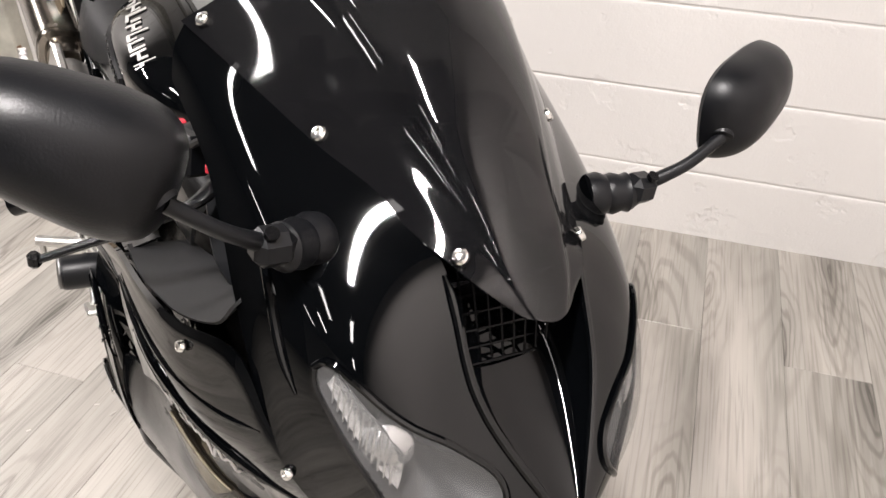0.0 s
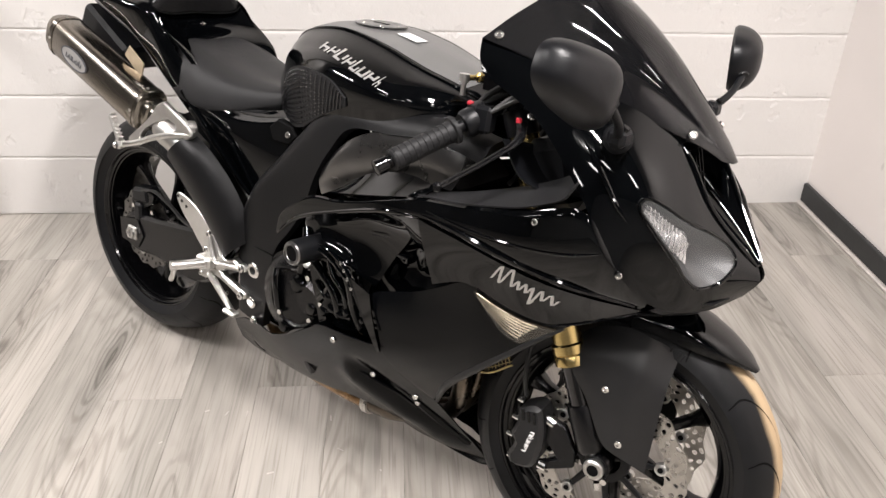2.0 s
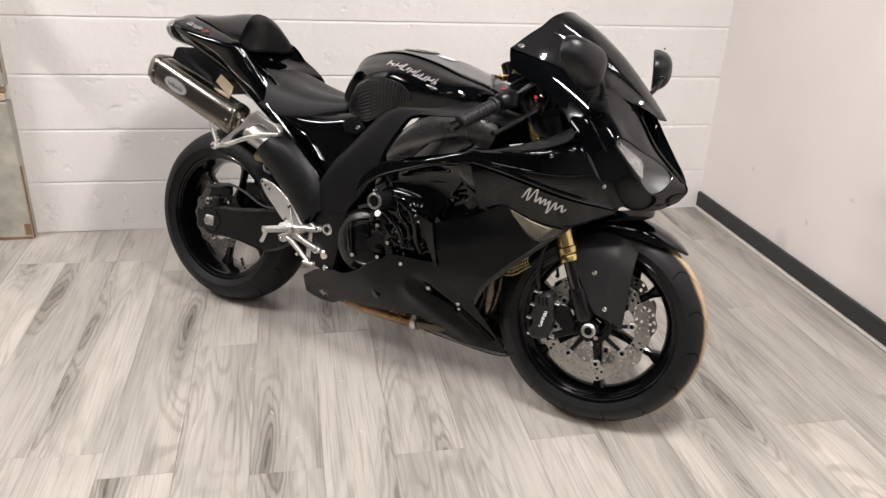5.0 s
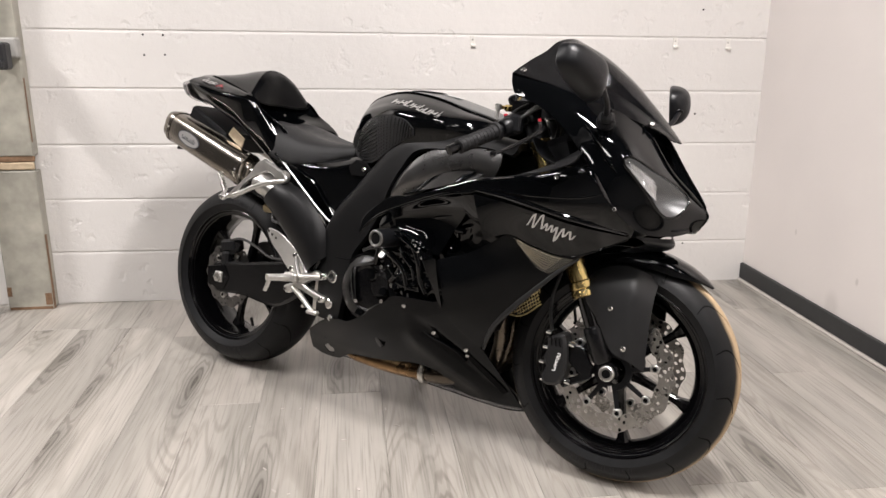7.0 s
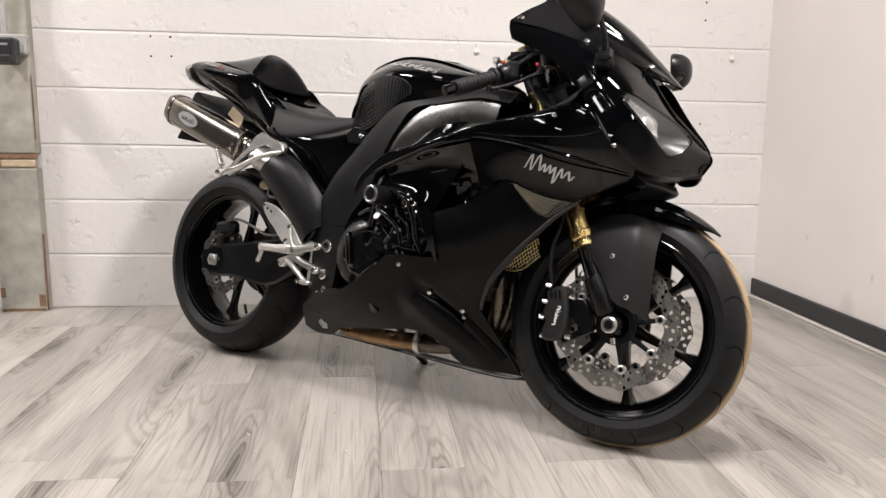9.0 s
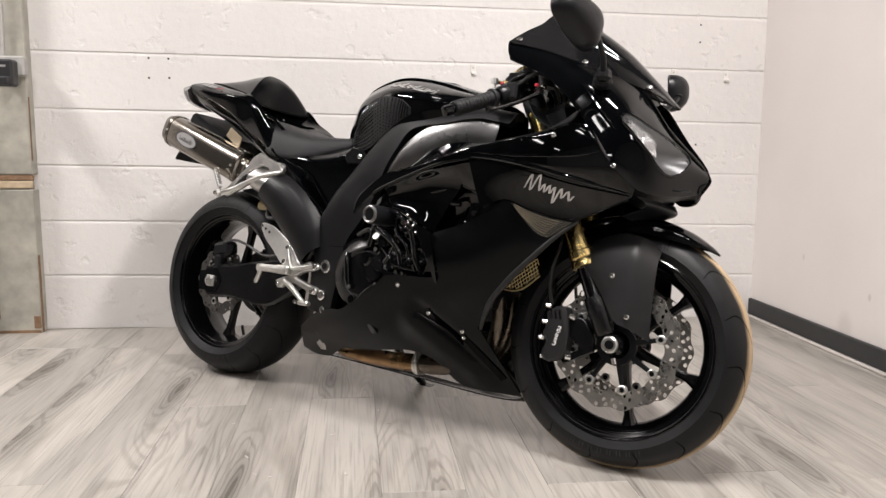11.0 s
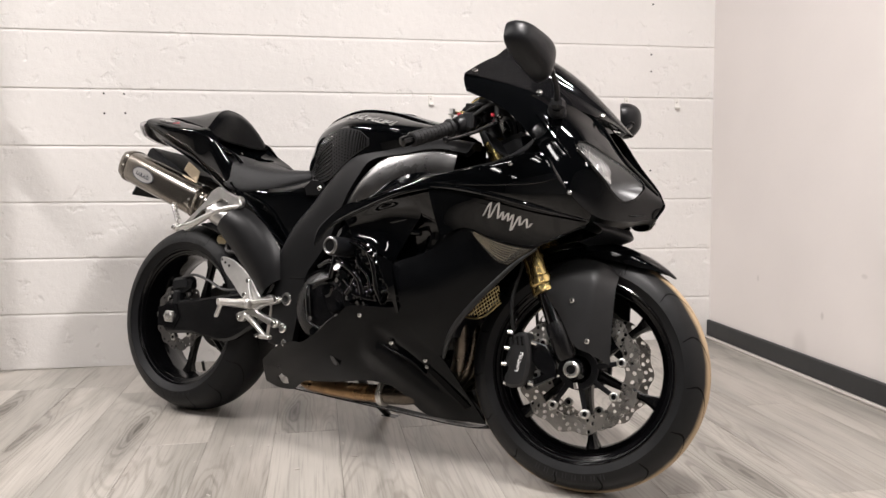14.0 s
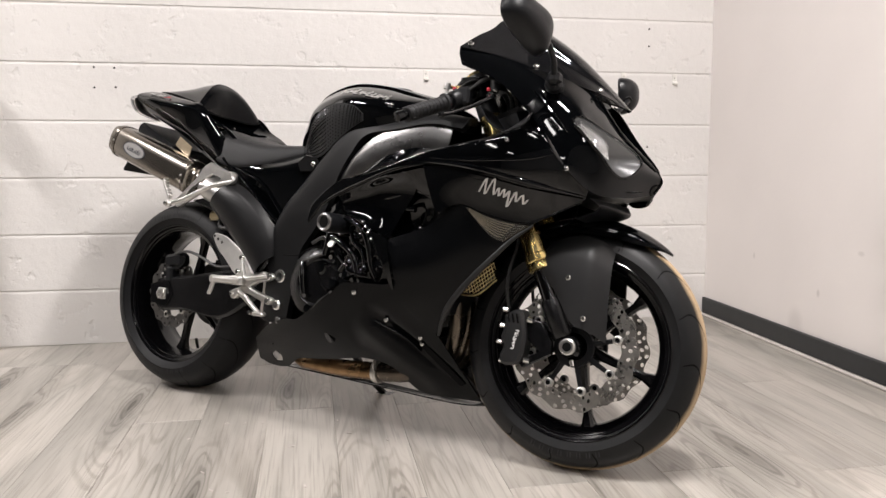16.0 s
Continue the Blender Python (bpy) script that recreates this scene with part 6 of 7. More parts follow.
part("caliper_bracket", slab([(-0.02, 0.36), (0.02, 0.375), (0.07, 0.405), (0.08, 0.43), (0.04, 0.44), (-0.02, 0.40)], -0.120, -0.112, 0.002), ENGINE, arm)
part("bolt", joined(turned([(0.006, 0), (0.006, 0.01)], (0.0, -0.12, 0.385), (0, -1, 0), 8), turned([(0.006, 0), (0.006, 0.01)], (0.075, -0.115, 0.385), (0, -1, 0), 8)), CHROME, arm)
part("brake_line", tube([(0.03, -0.12, 0.435), (0.09, -0.125, 0.448), (0.16, -0.13, 0.435), (0.24, -0.135, 0.41), (0.33, -0.14, 0.42), (0.40, -0.15, 0.44)], 0.0045, 8, 30), HOSE, arm)
part("hugger", sheet(skin([[(REAR.x + 0.335 * math.cos(radians(a)), y, REAR.z + (0.335 - abs(y) * 0.25) * math.sin(radians(a))) for y in (-0.1, -0.05, 0, 0.05, 0.1)] for a in (20, 40, 60, 78)], 20, 14), 0.003), INNER, arm, "black rear hugger")
part("shock", tube([(0.33, 0.0, 0.62), (0.40, 0, 0.33)], 0.03, 14, 6), INNER, bike)

# --- rear set, pedal and heel guard ---
hanger = part("footrest_hanger", slab(smooth_line([(0.386, 0.448), (0.402, 0.449), (0.418, 0.428), (0.436, 0.404), (0.455, 0.402), (0.472, 0.410), (0.490, 0.403), (0.504, 0.406), (0.516, 0.397), (0.503, 0.386), (0.453, 0.375), (0.430, 0.362), (0.400, 0.362), (0.368, 0.368), (0.362, 0.380), (0.370, 0.394), (0.384, 0.408), (0.386, 0.448)], 60)[:-1], -0.184, -0.164, 0.004), ALU, bike, "silver cast footrest hanger")
part("hanger_arm", slab(smooth_line([(0.345, 0.342), (0.362, 0.350), (0.416, 0.366), (0.441, 0.354), (0.491, 0.340), (0.510, 0.336), (0.515, 0.327), (0.501, 0.316), (0.478, 0.322), (0.447, 0.333), (0.409, 0.342), (0.385, 0.336), (0.372, 0.324), (0.354, 0.324), (0.345, 0.342)], 50)[:-1], -0.182, -0.162, 0.0045), ALU, hanger)
part("hanger_rib", tube([(0.394, -0.186, 0.440), (0.405, -0.190, 0.408), (0.420, -0.190, 0.385), (0.455, -0.188, 0.390), (0.500, -0.185, 0.396)], [0.004, 0.005, 0.006, 0.005, 0.005], 10, 24), ALU, hanger)
part("heel_guard", slab(smooth_line([(0.259, 0.502), (0.266, 0.510), (0.280, 0.510), (0.314, 0.502), (0.345, 0.486), (0.374, 0.467), (0.398, 0.449), (0.398, 0.425), (0.390, 0.402), (0.368, 0.393), (0.347, 0.406), (0.318, 0.434), (0.288, 0.459), (0.268, 0.484), (0.259, 0.502)], 56)[:-1], -0.180, -0.174, 0.0018), PALEALU, hanger, "pale silver heel guard plate")
part("peg_clevis", brick((0.050, 0.024, 0.026), (0.388, -0.192, 0.377), 0.005), ALU, hanger)
for x, z in ((0.268, 0.502), (0.283, 0.493), (0.300, 0.484)):
    part("slot", turned([(0.0042, 0), (0.0042, 0.001)], (x, -0.1805, z), (0, -1, 0), 10), HOLE, hanger)
for x, z, r in ((0.389, 0.444, 0.0085), (0.378, 0.402, 0.0085), (0.503, 0.397, 0.0095), (0.502, 0.328, 0.0095), (0.381, 0.375, 0.008), (0.361, 0.335, 0.006)):
    part("bolt", turned([(r, 0), (r, 0.004), (r * 0.75, 0.006), (r * 0.45, 0.006), (r * 0.4, 0.003)], (x, -0.204 if z == 0.375 else -0.183, z), (0, -1, 0), 14), CHROME, hanger)
    part("bolt_socket", turned([(r * 0.42, 0), (r * 0.42, 0.0006)], (x, (-0.204 if z == 0.375 else -0.183) - 0.0056, z), (0, -1, 0), 6), HOLE, hanger)
peg = part("footpeg", tube([(0.392, -0.195, 0.376), (0.383, -0.225, 0.377), (0.364, -0.272, 0.379)], [0.013, 0.0115, 0.0105], 12, 10), ALU, hanger, "knurled silver footpeg")
part("peg_feeler", tube([(0.368, -0.264, 0.372), (0.358, -0.262, 0.350), (0.349, -0.260, 0.336)], 0.0062, 10, 8), ALU, peg)
part("brake_pedal", joined(tube([(0.39, -0.185, 0.345), (0.43, -0.19, 0.325), (0.47, -0.195, 0.300), (0.490, -0.20, 0.292)], [0.008, 0.0085, 0.007, 0.007], 10, 16), brick((0.040, 0.022, 0.012), (0.495, -0.205, 0.290), 0.004)), ALU, hanger, "silver brake pedal")
part("master_cylinder", joined(brick((0.045, 0.025, 0.055), (0.452, -0.165, 0.432), 0.006, Matrix.Rotation(radians(35), 4, "Y")), tube([(0.43, -0.168, 0.46), (0.42, -0.17, 0.475)], 0.008, 10, 4)), ENGINE, hanger)
part("reservoir", brick((0.05, 0.03, 0.028), (0.21, -0.125, 0.565), 0.008), mat("amber_fluid_tank", (0.33, 0.27, 0.16), 0.3), bike, "amber brake fluid reservoir")
part("reservoir_hose", tube([(0.23, -0.13, 0.555), (0.25, -0.145, 0.53), (0.31, -0.15, 0.525), (0.37, -0.155, 0.50), (0.42, -0.165, 0.48)], 0.006, 8, 20), HOSE, bike)

# --- exhaust ---
SHIELD = mat("black_shield_coating", (0.005, 0.005, 0.0055), 0.40, 0, 0, 0.2, 40, 0.08, 700, 0.22, 0.05)
for sgn in (1, -1):
    fl = (lambda s: s) if sgn > 0 else (lambda s: s.mirrored())
    f0, r0 = Vector((0.168, -0.165, 0.666)), Vector((-0.222, -0.176, 0.803))
    way = r0 - f0
    can_prof = [(0.62, -0.03), (0.62, 0.0), (0.72, 0.01), (0.74, 0.055), (0.98, 0.062), (1.0, 0.075), (1.0, 0.935), (0.975, 0.955), (0.88, 0.972), (0.86, 0.998), (0.80, 1.0), (0.78, 0.95)]
    s = Shape()
    n = 36
    m = Matrix.Translation(f0) @ way.to_track_quat("Z", "Y").to_matrix().to_4x4()
    v = []
    for r, h in can_prof:
        for i in range(n):
            a = 2 * math.pi * i / n
            e = abs(math.cos(a)) ** 3 + abs(math.sin(a)) ** 3
            v.append(m @ Vector((0.044 * r * math.cos(a) / e ** (1 / 3), 0.052 * r * math.sin(a) / e ** (1 / 3), h * way.length)))
    s.add(v, [(k * n + i, k * n + (i + 1) % n, (k + 1) * n + (i + 1) % n, (k + 1) * n + i) for k in range(len(can_prof) - 1) for i in range(n)] + [tuple(range(n))[::-1]])
    muffler = part("muffler", fl(s), TITAN, bike, "brushed titanium oval muffler")
    for h in (0.10, 0.925):
        straps = Shape()
        v = []
        for r, dh in ((1.0, -0.006), (1.03, -0.006), (1.03, 0.006), (1.0, 0.006)):
            for i in range(n):
                a = 2 * math.pi * i / n
                e = abs(math.cos(a)) ** 3 + abs(math.sin(a)) ** 3
                v.append(m @ Vector((0.044 * r * math.cos(a) / e ** (1 / 3), 0.052 * r * math.sin(a) / e ** (1 / 3), h * way.length + dh)))
        straps.add(v, [(k * n + i, k * n + (i + 1) % n, ((k + 1) % 4) * n + (i + 1) % n, ((k + 1) % 4) * n + i) for k in range(4) for i in range(n)])
        part("end_band", fl(straps), TITAN, muffler)
    part("muffler_outlet", fl(turned([(0.034, -0.01), (0.034, 0.03), (0.030, 0.03), (0.029, -0.01)], r0 - way * 0.075, way, 24)), TITAN, muffler)
    for rv in [turned([(0.004, 0), (0.003, 0.002)], m @ Vector((0.045 * math.cos(a) * 1.02, 0.053 * math.sin(a) * 1.02, hh * way.length)), m.to_3x3() @ Vector((math.cos(a), math.sin(a), 0)), 8) for a in np.arange(0, 6.2, 0.7) for hh in (0.10, 0.925)]:
        part("rivet", fl(rv), STEEL, muffler)
    mid_p = f0 + way * 0.66 + Vector((0.0, -0.0445, 0))
    wn, up = way.normalized(), Vector((0, 0, 1))
    upn = (up - wn * up.dot(wn)).normalized()
    badge = Shape()
    ring = [mid_p + wn * (0.052 * math.cos(t)) + upn * (0.022 * math.sin(t)) for t in np.linspace(0, 2 * math.pi, 29)[:-1]]
    badge.add(ring + [p + Vector((0, -0.0022, 0)) for p in ring], [tuple(range(28)), tuple(range(28, 56))] + [(i, (i + 1) % 28, 28 + (i + 1) % 28, 28 + i) for i in range(28)])
    bd = part("badge", fl(badge), SILVERD, muffler, "oval silver badge with a dark border")
    edge = tube([p + Vector((0, -0.002, 0)) for p in ring + ring[:1]], 0.0018, 6, 60)
    random.seed(7)
    lets = glyphs(None, 0.017, [0.013, 0.011, 0.015, 0.012, 0.011], lambda u, v, o: mid_p + wn * (0.033 - u) + upn * (v - 0.0075) + Vector((0, -0.0022 - o, 0)), 0.001, 0.1)
    part("badge_mark", fl(joined(edge, lets)), BARK, bd, "dark plain marks")
    part("link_pipe", fl(tube([(0.19, -0.165, 0.652), (0.25, -0.16, 0.632), (0.31, -0.155, 0.60), (0.40, -0.14, 0.52), (0.45, -0.12, 0.42), (0.43, -0.10, 0.28)], [0.030, 0.030, 0.028, 0.024, 0.024, 0.024], 18, 36)), ALU, muffler, "bare steel link pipe")
    shield_rows = []
    for (x, y, z), r in (((0.280, -0.160, 0.625), 0.058), ((0.335, -0.162, 0.592), 0.068), ((0.400, -0.158, 0.535), 0.072), ((0.447, -0.152, 0.475), 0.066), ((0.470, -0.147, 0.425), 0.052)):
        row = []
        for a in (-75, -40, 0, 40, 75):
            c, si = math.cos(radians(a)), math.sin(radians(a))
            row.append((x + 0.72 * r * si, y - 0.046 * c, z + 0.70 * r * si))
        shield_rows.append(row)
    sh = part("heat_shield", fl(sheet(skin(shield_rows, 30, 14), -0.003)), SHIELD, bike, "satin black exhaust heat shield")
    part("bolt", fl(turned([(0.008, 0), (0.008, 0.004), (0.005, 0.006)], (0.385, -0.183, 0.612), (0.2, -1, 0.2), 12)), STEEL, sh)
    hang = part("passenger_hanger", fl(plate_ring([(0.238, 0.722), (0.270, 0.709), (0.318, 0.690), (0.341, 0.672), (0.330, 0.656), (0.277, 0.645), (0.215, 0.631), (0.158, 0.606), (0.120, 0.586), (0.100, 0.584), (0.094, 0.600), (0.118, 0.622), (0.150, 0.648), (0.182, 0.675), (0.208, 0.706)],
                                               [(0.252, 0.684), (0.276, 0.678), (0.286, 0.668), (0.268, 0.658), (0.223, 0.645), (0.172, 0.626), (0.140, 0.612), (0.150, 0.628), (0.176, 0.648), (0.214, 0.668)], -0.196, -0.180)), ALU, bike, "silver cast passenger footrest hanger with an opening")
    part("hanger_brace", fl(tube([(0.332, -0.192, 0.664), (0.270, -0.199, 0.652), (0.205, -0.203, 0.630), (0.150, -0.210, 0.606), (0.106, -0.218, 0.592)], [0.006, 0.007, 0.0075, 0.007, 0.008], 12, 40, 0.8)), ALU, hang)
    part("hanger_eye", fl(turned([(0.0085, -0.010), (0.018, -0.009), (0.019, 0.0), (0.018, 0.009), (0.0085, 0.010)], (0.318, -0.181, 0.676), (0.2, 1, 0), 22)), ALU, hang)
    part("hanger_hole", fl(turned([(0.010, 0), (0.010, 0.001)], (0.316, -0.1915, 0.676), (-0.2, -1, 0), 16)), HOLE, hang)
    part("hanger_clevis", fl(joined(brick((0.026, 0.020, 0.024), (0.098, -0.220, 0.592), 0.006, Matrix.Rotation(radians(-25), 4, "Y")))), ALU, hang)
    part("clevis_pin", fl(turned([(0.0075, 0), (0.0075, 0.004), (0.005, 0.006)], (0.098, -0.231, 0.590), (0, -1, 0), 16)), CHROME, hang)
    ppeg = part("passenger_peg", fl(brick((0.011, 0.014, 0.064), (0.101, -0.232, 0.634), 0.003, Matrix.Rotation(radians(-29), 4, "Y"))), ALU, bike, "folded silver passenger footpeg")
    for k in range(7):
        part("peg_tooth", fl(brick((0.006, 0.015, 0.0045), (0.1195 - 0.0047 * k, -0.232, 0.6145 + 0.0083 * k), 0.001, Matrix.Rotation(radians(-29), 4, "Y"))), ALU, ppeg)
    part("pipe_collar", fl(tube([(0.215, -0.164, 0.648), (0.262, -0.162, 0.631), (0.305, -0.160, 0.610)], [0.040, 0.0405, 0.041], 20, 8)), ALU, muffler, "bare silver pipe collar")

# --- tank ---
TANK = []
for x, ztop, sh_y, sh_z, sd_y, sd_z, bt_y, bt_z in (
        (0.475, 0.838, 0.040, 0.828, 0.060, 0.80, 0.060, 0.765), (0.500, 0.890, 0.050, 0.874, 0.076, 0.83, 0.080, 0.755), (0.545, 0.936, 0.066, 0.923, 0.110, 0.86, 0.100, 0.740),
        (0.615, 0.957, 0.084, 0.946, 0.150, 0.875, 0.135, 0.745), (0.700, 0.963, 0.096, 0.955, 0.182, 0.885, 0.165, 0.780), (0.800, 0.954, 0.101, 0.942, 0.192, 0.880, 0.178, 0.805),
        (0.890, 0.932, 0.098, 0.918, 0.182, 0.872, 0.170, 0.815), (0.960, 0.911, 0.084, 0.900, 0.140, 0.865, 0.135, 0.82), (1.000, 0.888, 0.060, 0.882, 0.090, 0.860, 0.09, 0.82)):
    sh_z = ztop - (ztop - sh_z) * 0.92
    right = [(x, -bt_y, bt_z), (x, -sd_y, sd_z), (x, -(sd_y + sh_y) / 2 - 0.006, (sd_z + sh_z) / 2 + 0.004), (x, -sh_y - 0.004, sh_z - 0.005), (x, -sh_y, sh_z), (x, -sh_y * 0.55, ztop - (ztop - sh_z) * 0.42)]
    TANK.append(right + [(x, 0, ztop)] + [(px, -py, pz) for px, py, pz in reversed(right)])
tank_net = skin(TANK, 60, 61)
tank = part("fuel_tank", sheet(tank_net, 0.003 if net_normals(tank_net)[30, 30][2] > 0 else -0.003), GLOSS, bike, "gloss black fuel tank")
TN = net_normals(tank_net)
TOUT = 1 if TN[30, 10][1] < 0 else -1


def on_tank(x, f, out=0.0):
    """f 0..1 from the lower right rim to the crown."""
    i = int(np.clip(np.argmin(abs(tank_net[:, 15, 0] - x)), 1, 58))
    i = i if tank_net[i, 15, 0] <= x else i - 1
    s = (x - tank_net[i, 15, 0]) / (tank_net[i + 1, 15, 0] - tank_net[i, 15, 0])
    j = f * 30
    b = int(min(j, 29))
    t = j - b
    mx = lambda g: (g[i, b] * (1 - s) + g[i + 1, b] * s) * (1 - t) + (g[i, b + 1] * (1 - s) + g[i + 1, b + 1] * s) * t
    return mx(tank_net) + mx(TN) * TOUT * out


pad_u, pad_l = smooth_line([(0.520, 0.060), (0.560, 0.1275), (0.612, 0.160), (0.671, 0.166), (0.752, 0.150), (0.792, 0.096)], 28), smooth_line([(0.523, 0.030), (0.573, 0.008), (0.620, 0.002), (0.668, 0.003), (0.731, 0.028), (0.791, 0.061)], 28)
pad_g = np.array([[on_tank(*(a * (1 - t) + b * t), 0.004) for t in np.linspace(0, 1, 12)] for a, b in zip(pad_u, pad_l)])
pad = part("tank_pad", sheet(pad_g, 0.004 * (1 if net_normals(pad_g)[12, 6][1] < 0 else -1)), GRIPRUB, tank, "ribbed and studded black rubber knee pad")
studs = Shape()
for j in range(1, 13):
    t = j / 13
    row = [pad_u[i] * (1 - t) + pad_l[i] * t for i in range(28)]
    line = [on_tank(c[0], c[1], 0.0045) for c in row[1:15]]
    if j > 3:
        part("pad_rib", tube(line, 0.0026, 6, 24), PADR, pad)
    for i in range(15 if j > 3 else 3, 27):
        c = row[i]
        p0, p1 = on_tank(c[0], c[1], 0.0038), on_tank(c[0], c[1], 0.0060)
        studs.add(*(lambda q: (q.v, q.f))(turned([(0.0026, 0), (0.0019, 0.0024)], p0, p1 - p0, 7)))
tagged(part("stud", studs, PADR, pad), kind="stuff")
random.seed(11)
part("lettering", glyphs(None, 0.095, [0.028, 0.022, 0.028, 0.020, 0.018, 0.022, 0.022, 0.010], lambda u, v, o: on_tank(0.676 + u, 0.300 + v - 0.55 * u, 0.001 + o), 0.0012, 0.1), SILVERD, tank, "silver lettering shapes")
FILM = mat("grey_satin_film", (0.105, 0.105, 0.103), 0.38, 0, 0, 0.22, 14, 0.03, 600, 0.6, 0.06)
film_g = np.array([[on_tank(x, f, 0.0008) for f in np.linspace(0.70, 1.0, 20)] for x in np.linspace(0.575, 0.975, 50)])
both("tank_film", sheet(film_g, 0.0005 * (1 if net_normals(film_g)[25, 14][2] > 0 else -1)), FILM, tank, "grey satin film over the tank top")
part("filler_cap", turned([(0.052, -0.004), (0.052, 0.0015), (0.049, 0.003), (0.036, 0.0032), (0.034, 0.0022), (0.015, 0.0028)], (0.70, 0, 0.9635), (0.0, 0, 1), 36), FILM, tank, "flush grey round filler cap")
part("cap_groove", tube([(0.70 + 0.053 * math.cos(a), 0.053 * math.sin(a), 0.9635) for a in np.linspace(0, 2 * math.pi, 41)], 0.0014, 6, 80, 1.0, (0, 0, 1)), GLOSS, tank)
part("cap_flap", brick((0.036, 0.010, 0.002), (0.70, 0, 0.9672), 0.0006), GLOSS, tank)
for a in np.arange(0, 6.2, 0.9):
    part("cap_bolt", turned([(0.003, 0), (0.0024, 0.0012)], (0.70 + 0.043 * math.cos(a), 0.043 * math.sin(a), 0.9665), (0, 0, 1), 8), CHROME, tank)
part("tank_sticker", brick((0.05, 0.035, 0.001), (0.80, -0.02, 0.9555), 0, Matrix.Rotation(radians(9), 4, "Y")), WHITEP, tank, "small white sticker")

# --- seat and tail ---
SEAT = []
for x, w, zt, zl in ((0.138, 0.085, 0.832, 0.800), (0.158, 0.122, 0.848, 0.757), (0.22, 0.145, 0.838, 0.724), (0.30, 0.145, 0.815, 0.711), (0.38, 0.128, 0.800, 0.718), (0.46, 0.098, 0.796, 0.740), (0.52, 0.072, 0.800, 0.757), (0.545, 0.056, 0.793, 0.766)):
    r = [(x, -w * 0.93, zl), (x, -w, zl + 0.014), (x, -w * 0.9, zl + (zt - zl) * 0.72), (x, -w * 0.55, zt - 0.004)]
    SEAT.append(r + [(x, 0, zt - 0.008)] + [(px, -py, pz) for px, py, pz in reversed(r)])
seat_net = skin(SEAT, 44, 41)
seat = part("seat", sheet(seat_net, 0.02 if net_normals(seat_net)[20, 20][2] > 0 else -0.02), VINYL, bike, "black vinyl rider seat")
BACK = []
for x, w, zt, zl, adv in ((0.200, 0.122, 0.800, 0.790, 0.062), (0.180, 0.130, 0.822, 0.815, 0.060), (0.150, 0.136, 0.840, 0.842, 0.056), (0.108, 0.139, 0.858, 0.868, 0.048), (0.082, 0.137, 0.882, 0.893, 0.034), (0.074, 0.134, 0.896, 0.910, 0.022)):
    r = [(x + adv, -w, zl), (x + adv, -w * 0.97, max(zl, zt) + 0.006), (x + adv * 0.6, -w * 0.78, zt + 0.008), (x + adv * 0.15, -w * 0.42, zt + 0.002)]
    BACK.append(r + [(x, 0, zt)] + [(px, -py, pz) for px, py, pz in reversed(r)])
bn = skin(BACK, 30, 31)
backrest = part("bump_stop", sheet(bn, 0.004 if net_normals(bn)[15, 15][2] > 0 else -0.004), GLOSS, bike, "black bump stop behind the seat")
part("bolt", turned([(0.006, 0), (0.006, 0.004), (0.004, 0.005)], (0.094, 0.022, 0.868), (0.6, 0, 0.8), 12), CHROME, backrest)
CREST = [(0.090, -0.130, 0.921), (0.085, -0.109, 0.947), (0.075, -0.078, 0.980), (0.062, -0.040, 1.004), (0.054, 0, 1.012)]
FRONT_ROWS = [CREST, [(0.095, -0.130, 0.919), (0.098, -0.110, 0.934), (0.094, -0.078, 0.959), (0.086, -0.041, 0.980), (0.079, 0, 0.988)],
              [(0.099, -0.130, 0.917), (0.106, -0.109, 0.918), (0.104, -0.077, 0.929), (0.099, -0.041, 0.940), (0.096, 0, 0.945)], [(0.102, -0.130, 0.914), (0.109, -0.108, 0.903), (0.105, -0.075, 0.898), (0.098, -0.04, 0.898), (0.094, 0, 0.899)]]
REAR_ROWS = [CREST, [(0.045, -0.121, 0.934), (0.036, -0.101, 0.957), (0.022, -0.072, 0.983), (0.006, -0.038, 1.002), (-0.002, 0, 1.008)], [(-0.030, -0.107, 0.956), (-0.040, -0.088, 0.973), (-0.050, -0.060, 0.987), (-0.060, -0.030, 0.995), (-0.065, 0, 0.998)],
             [(-0.100, -0.094, 0.973), (-0.105, -0.075, 0.981), (-0.112, -0.050, 0.987), (-0.120, -0.025, 0.990), (-0.122, 0, 0.991)], [(-0.147, -0.083, 0.980), (-0.150, -0.060, 0.984), (-0.156, -0.040, 0.987), (-0.162, -0.020, 0.990), (-0.165, 0, 0.991)]]
full = lambda rows: [r + [(x, -y, z) for x, y, z in reversed(r[:-1])] for r in rows]
hn = skin(full(REAR_ROWS), 36, 41)
hump = part("seat_cowl", sheet(hn, 0.003 if net_normals(hn)[18, 20][2] > 0 else -0.003), GLOSS, bike, "gloss black seat hump")
hp = skin(full(FRONT_ROWS), 26, 41)
part("cowl_pad", sheet(hp, 0.003 if net_normals(hp)[13, 20][2] > 0 else -0.003), MATTE, hump, "satin black front face of the seat hump")
part("cowl_seam", tube([(x + 0.002, y * 1.01, z - 0.004) for x, y, z in full(FRONT_ROWS)[-1]], 0.0025, 8, 40), DEEP, hump)
both("cowl_gap", tube([(x, y - 0.003, z - 0.002) for x, y, z in [r[0] for r in REAR_ROWS]], [0.003, 0.0028, 0.0024, 0.002, 0.001], 8, 40), DEEP, bike)
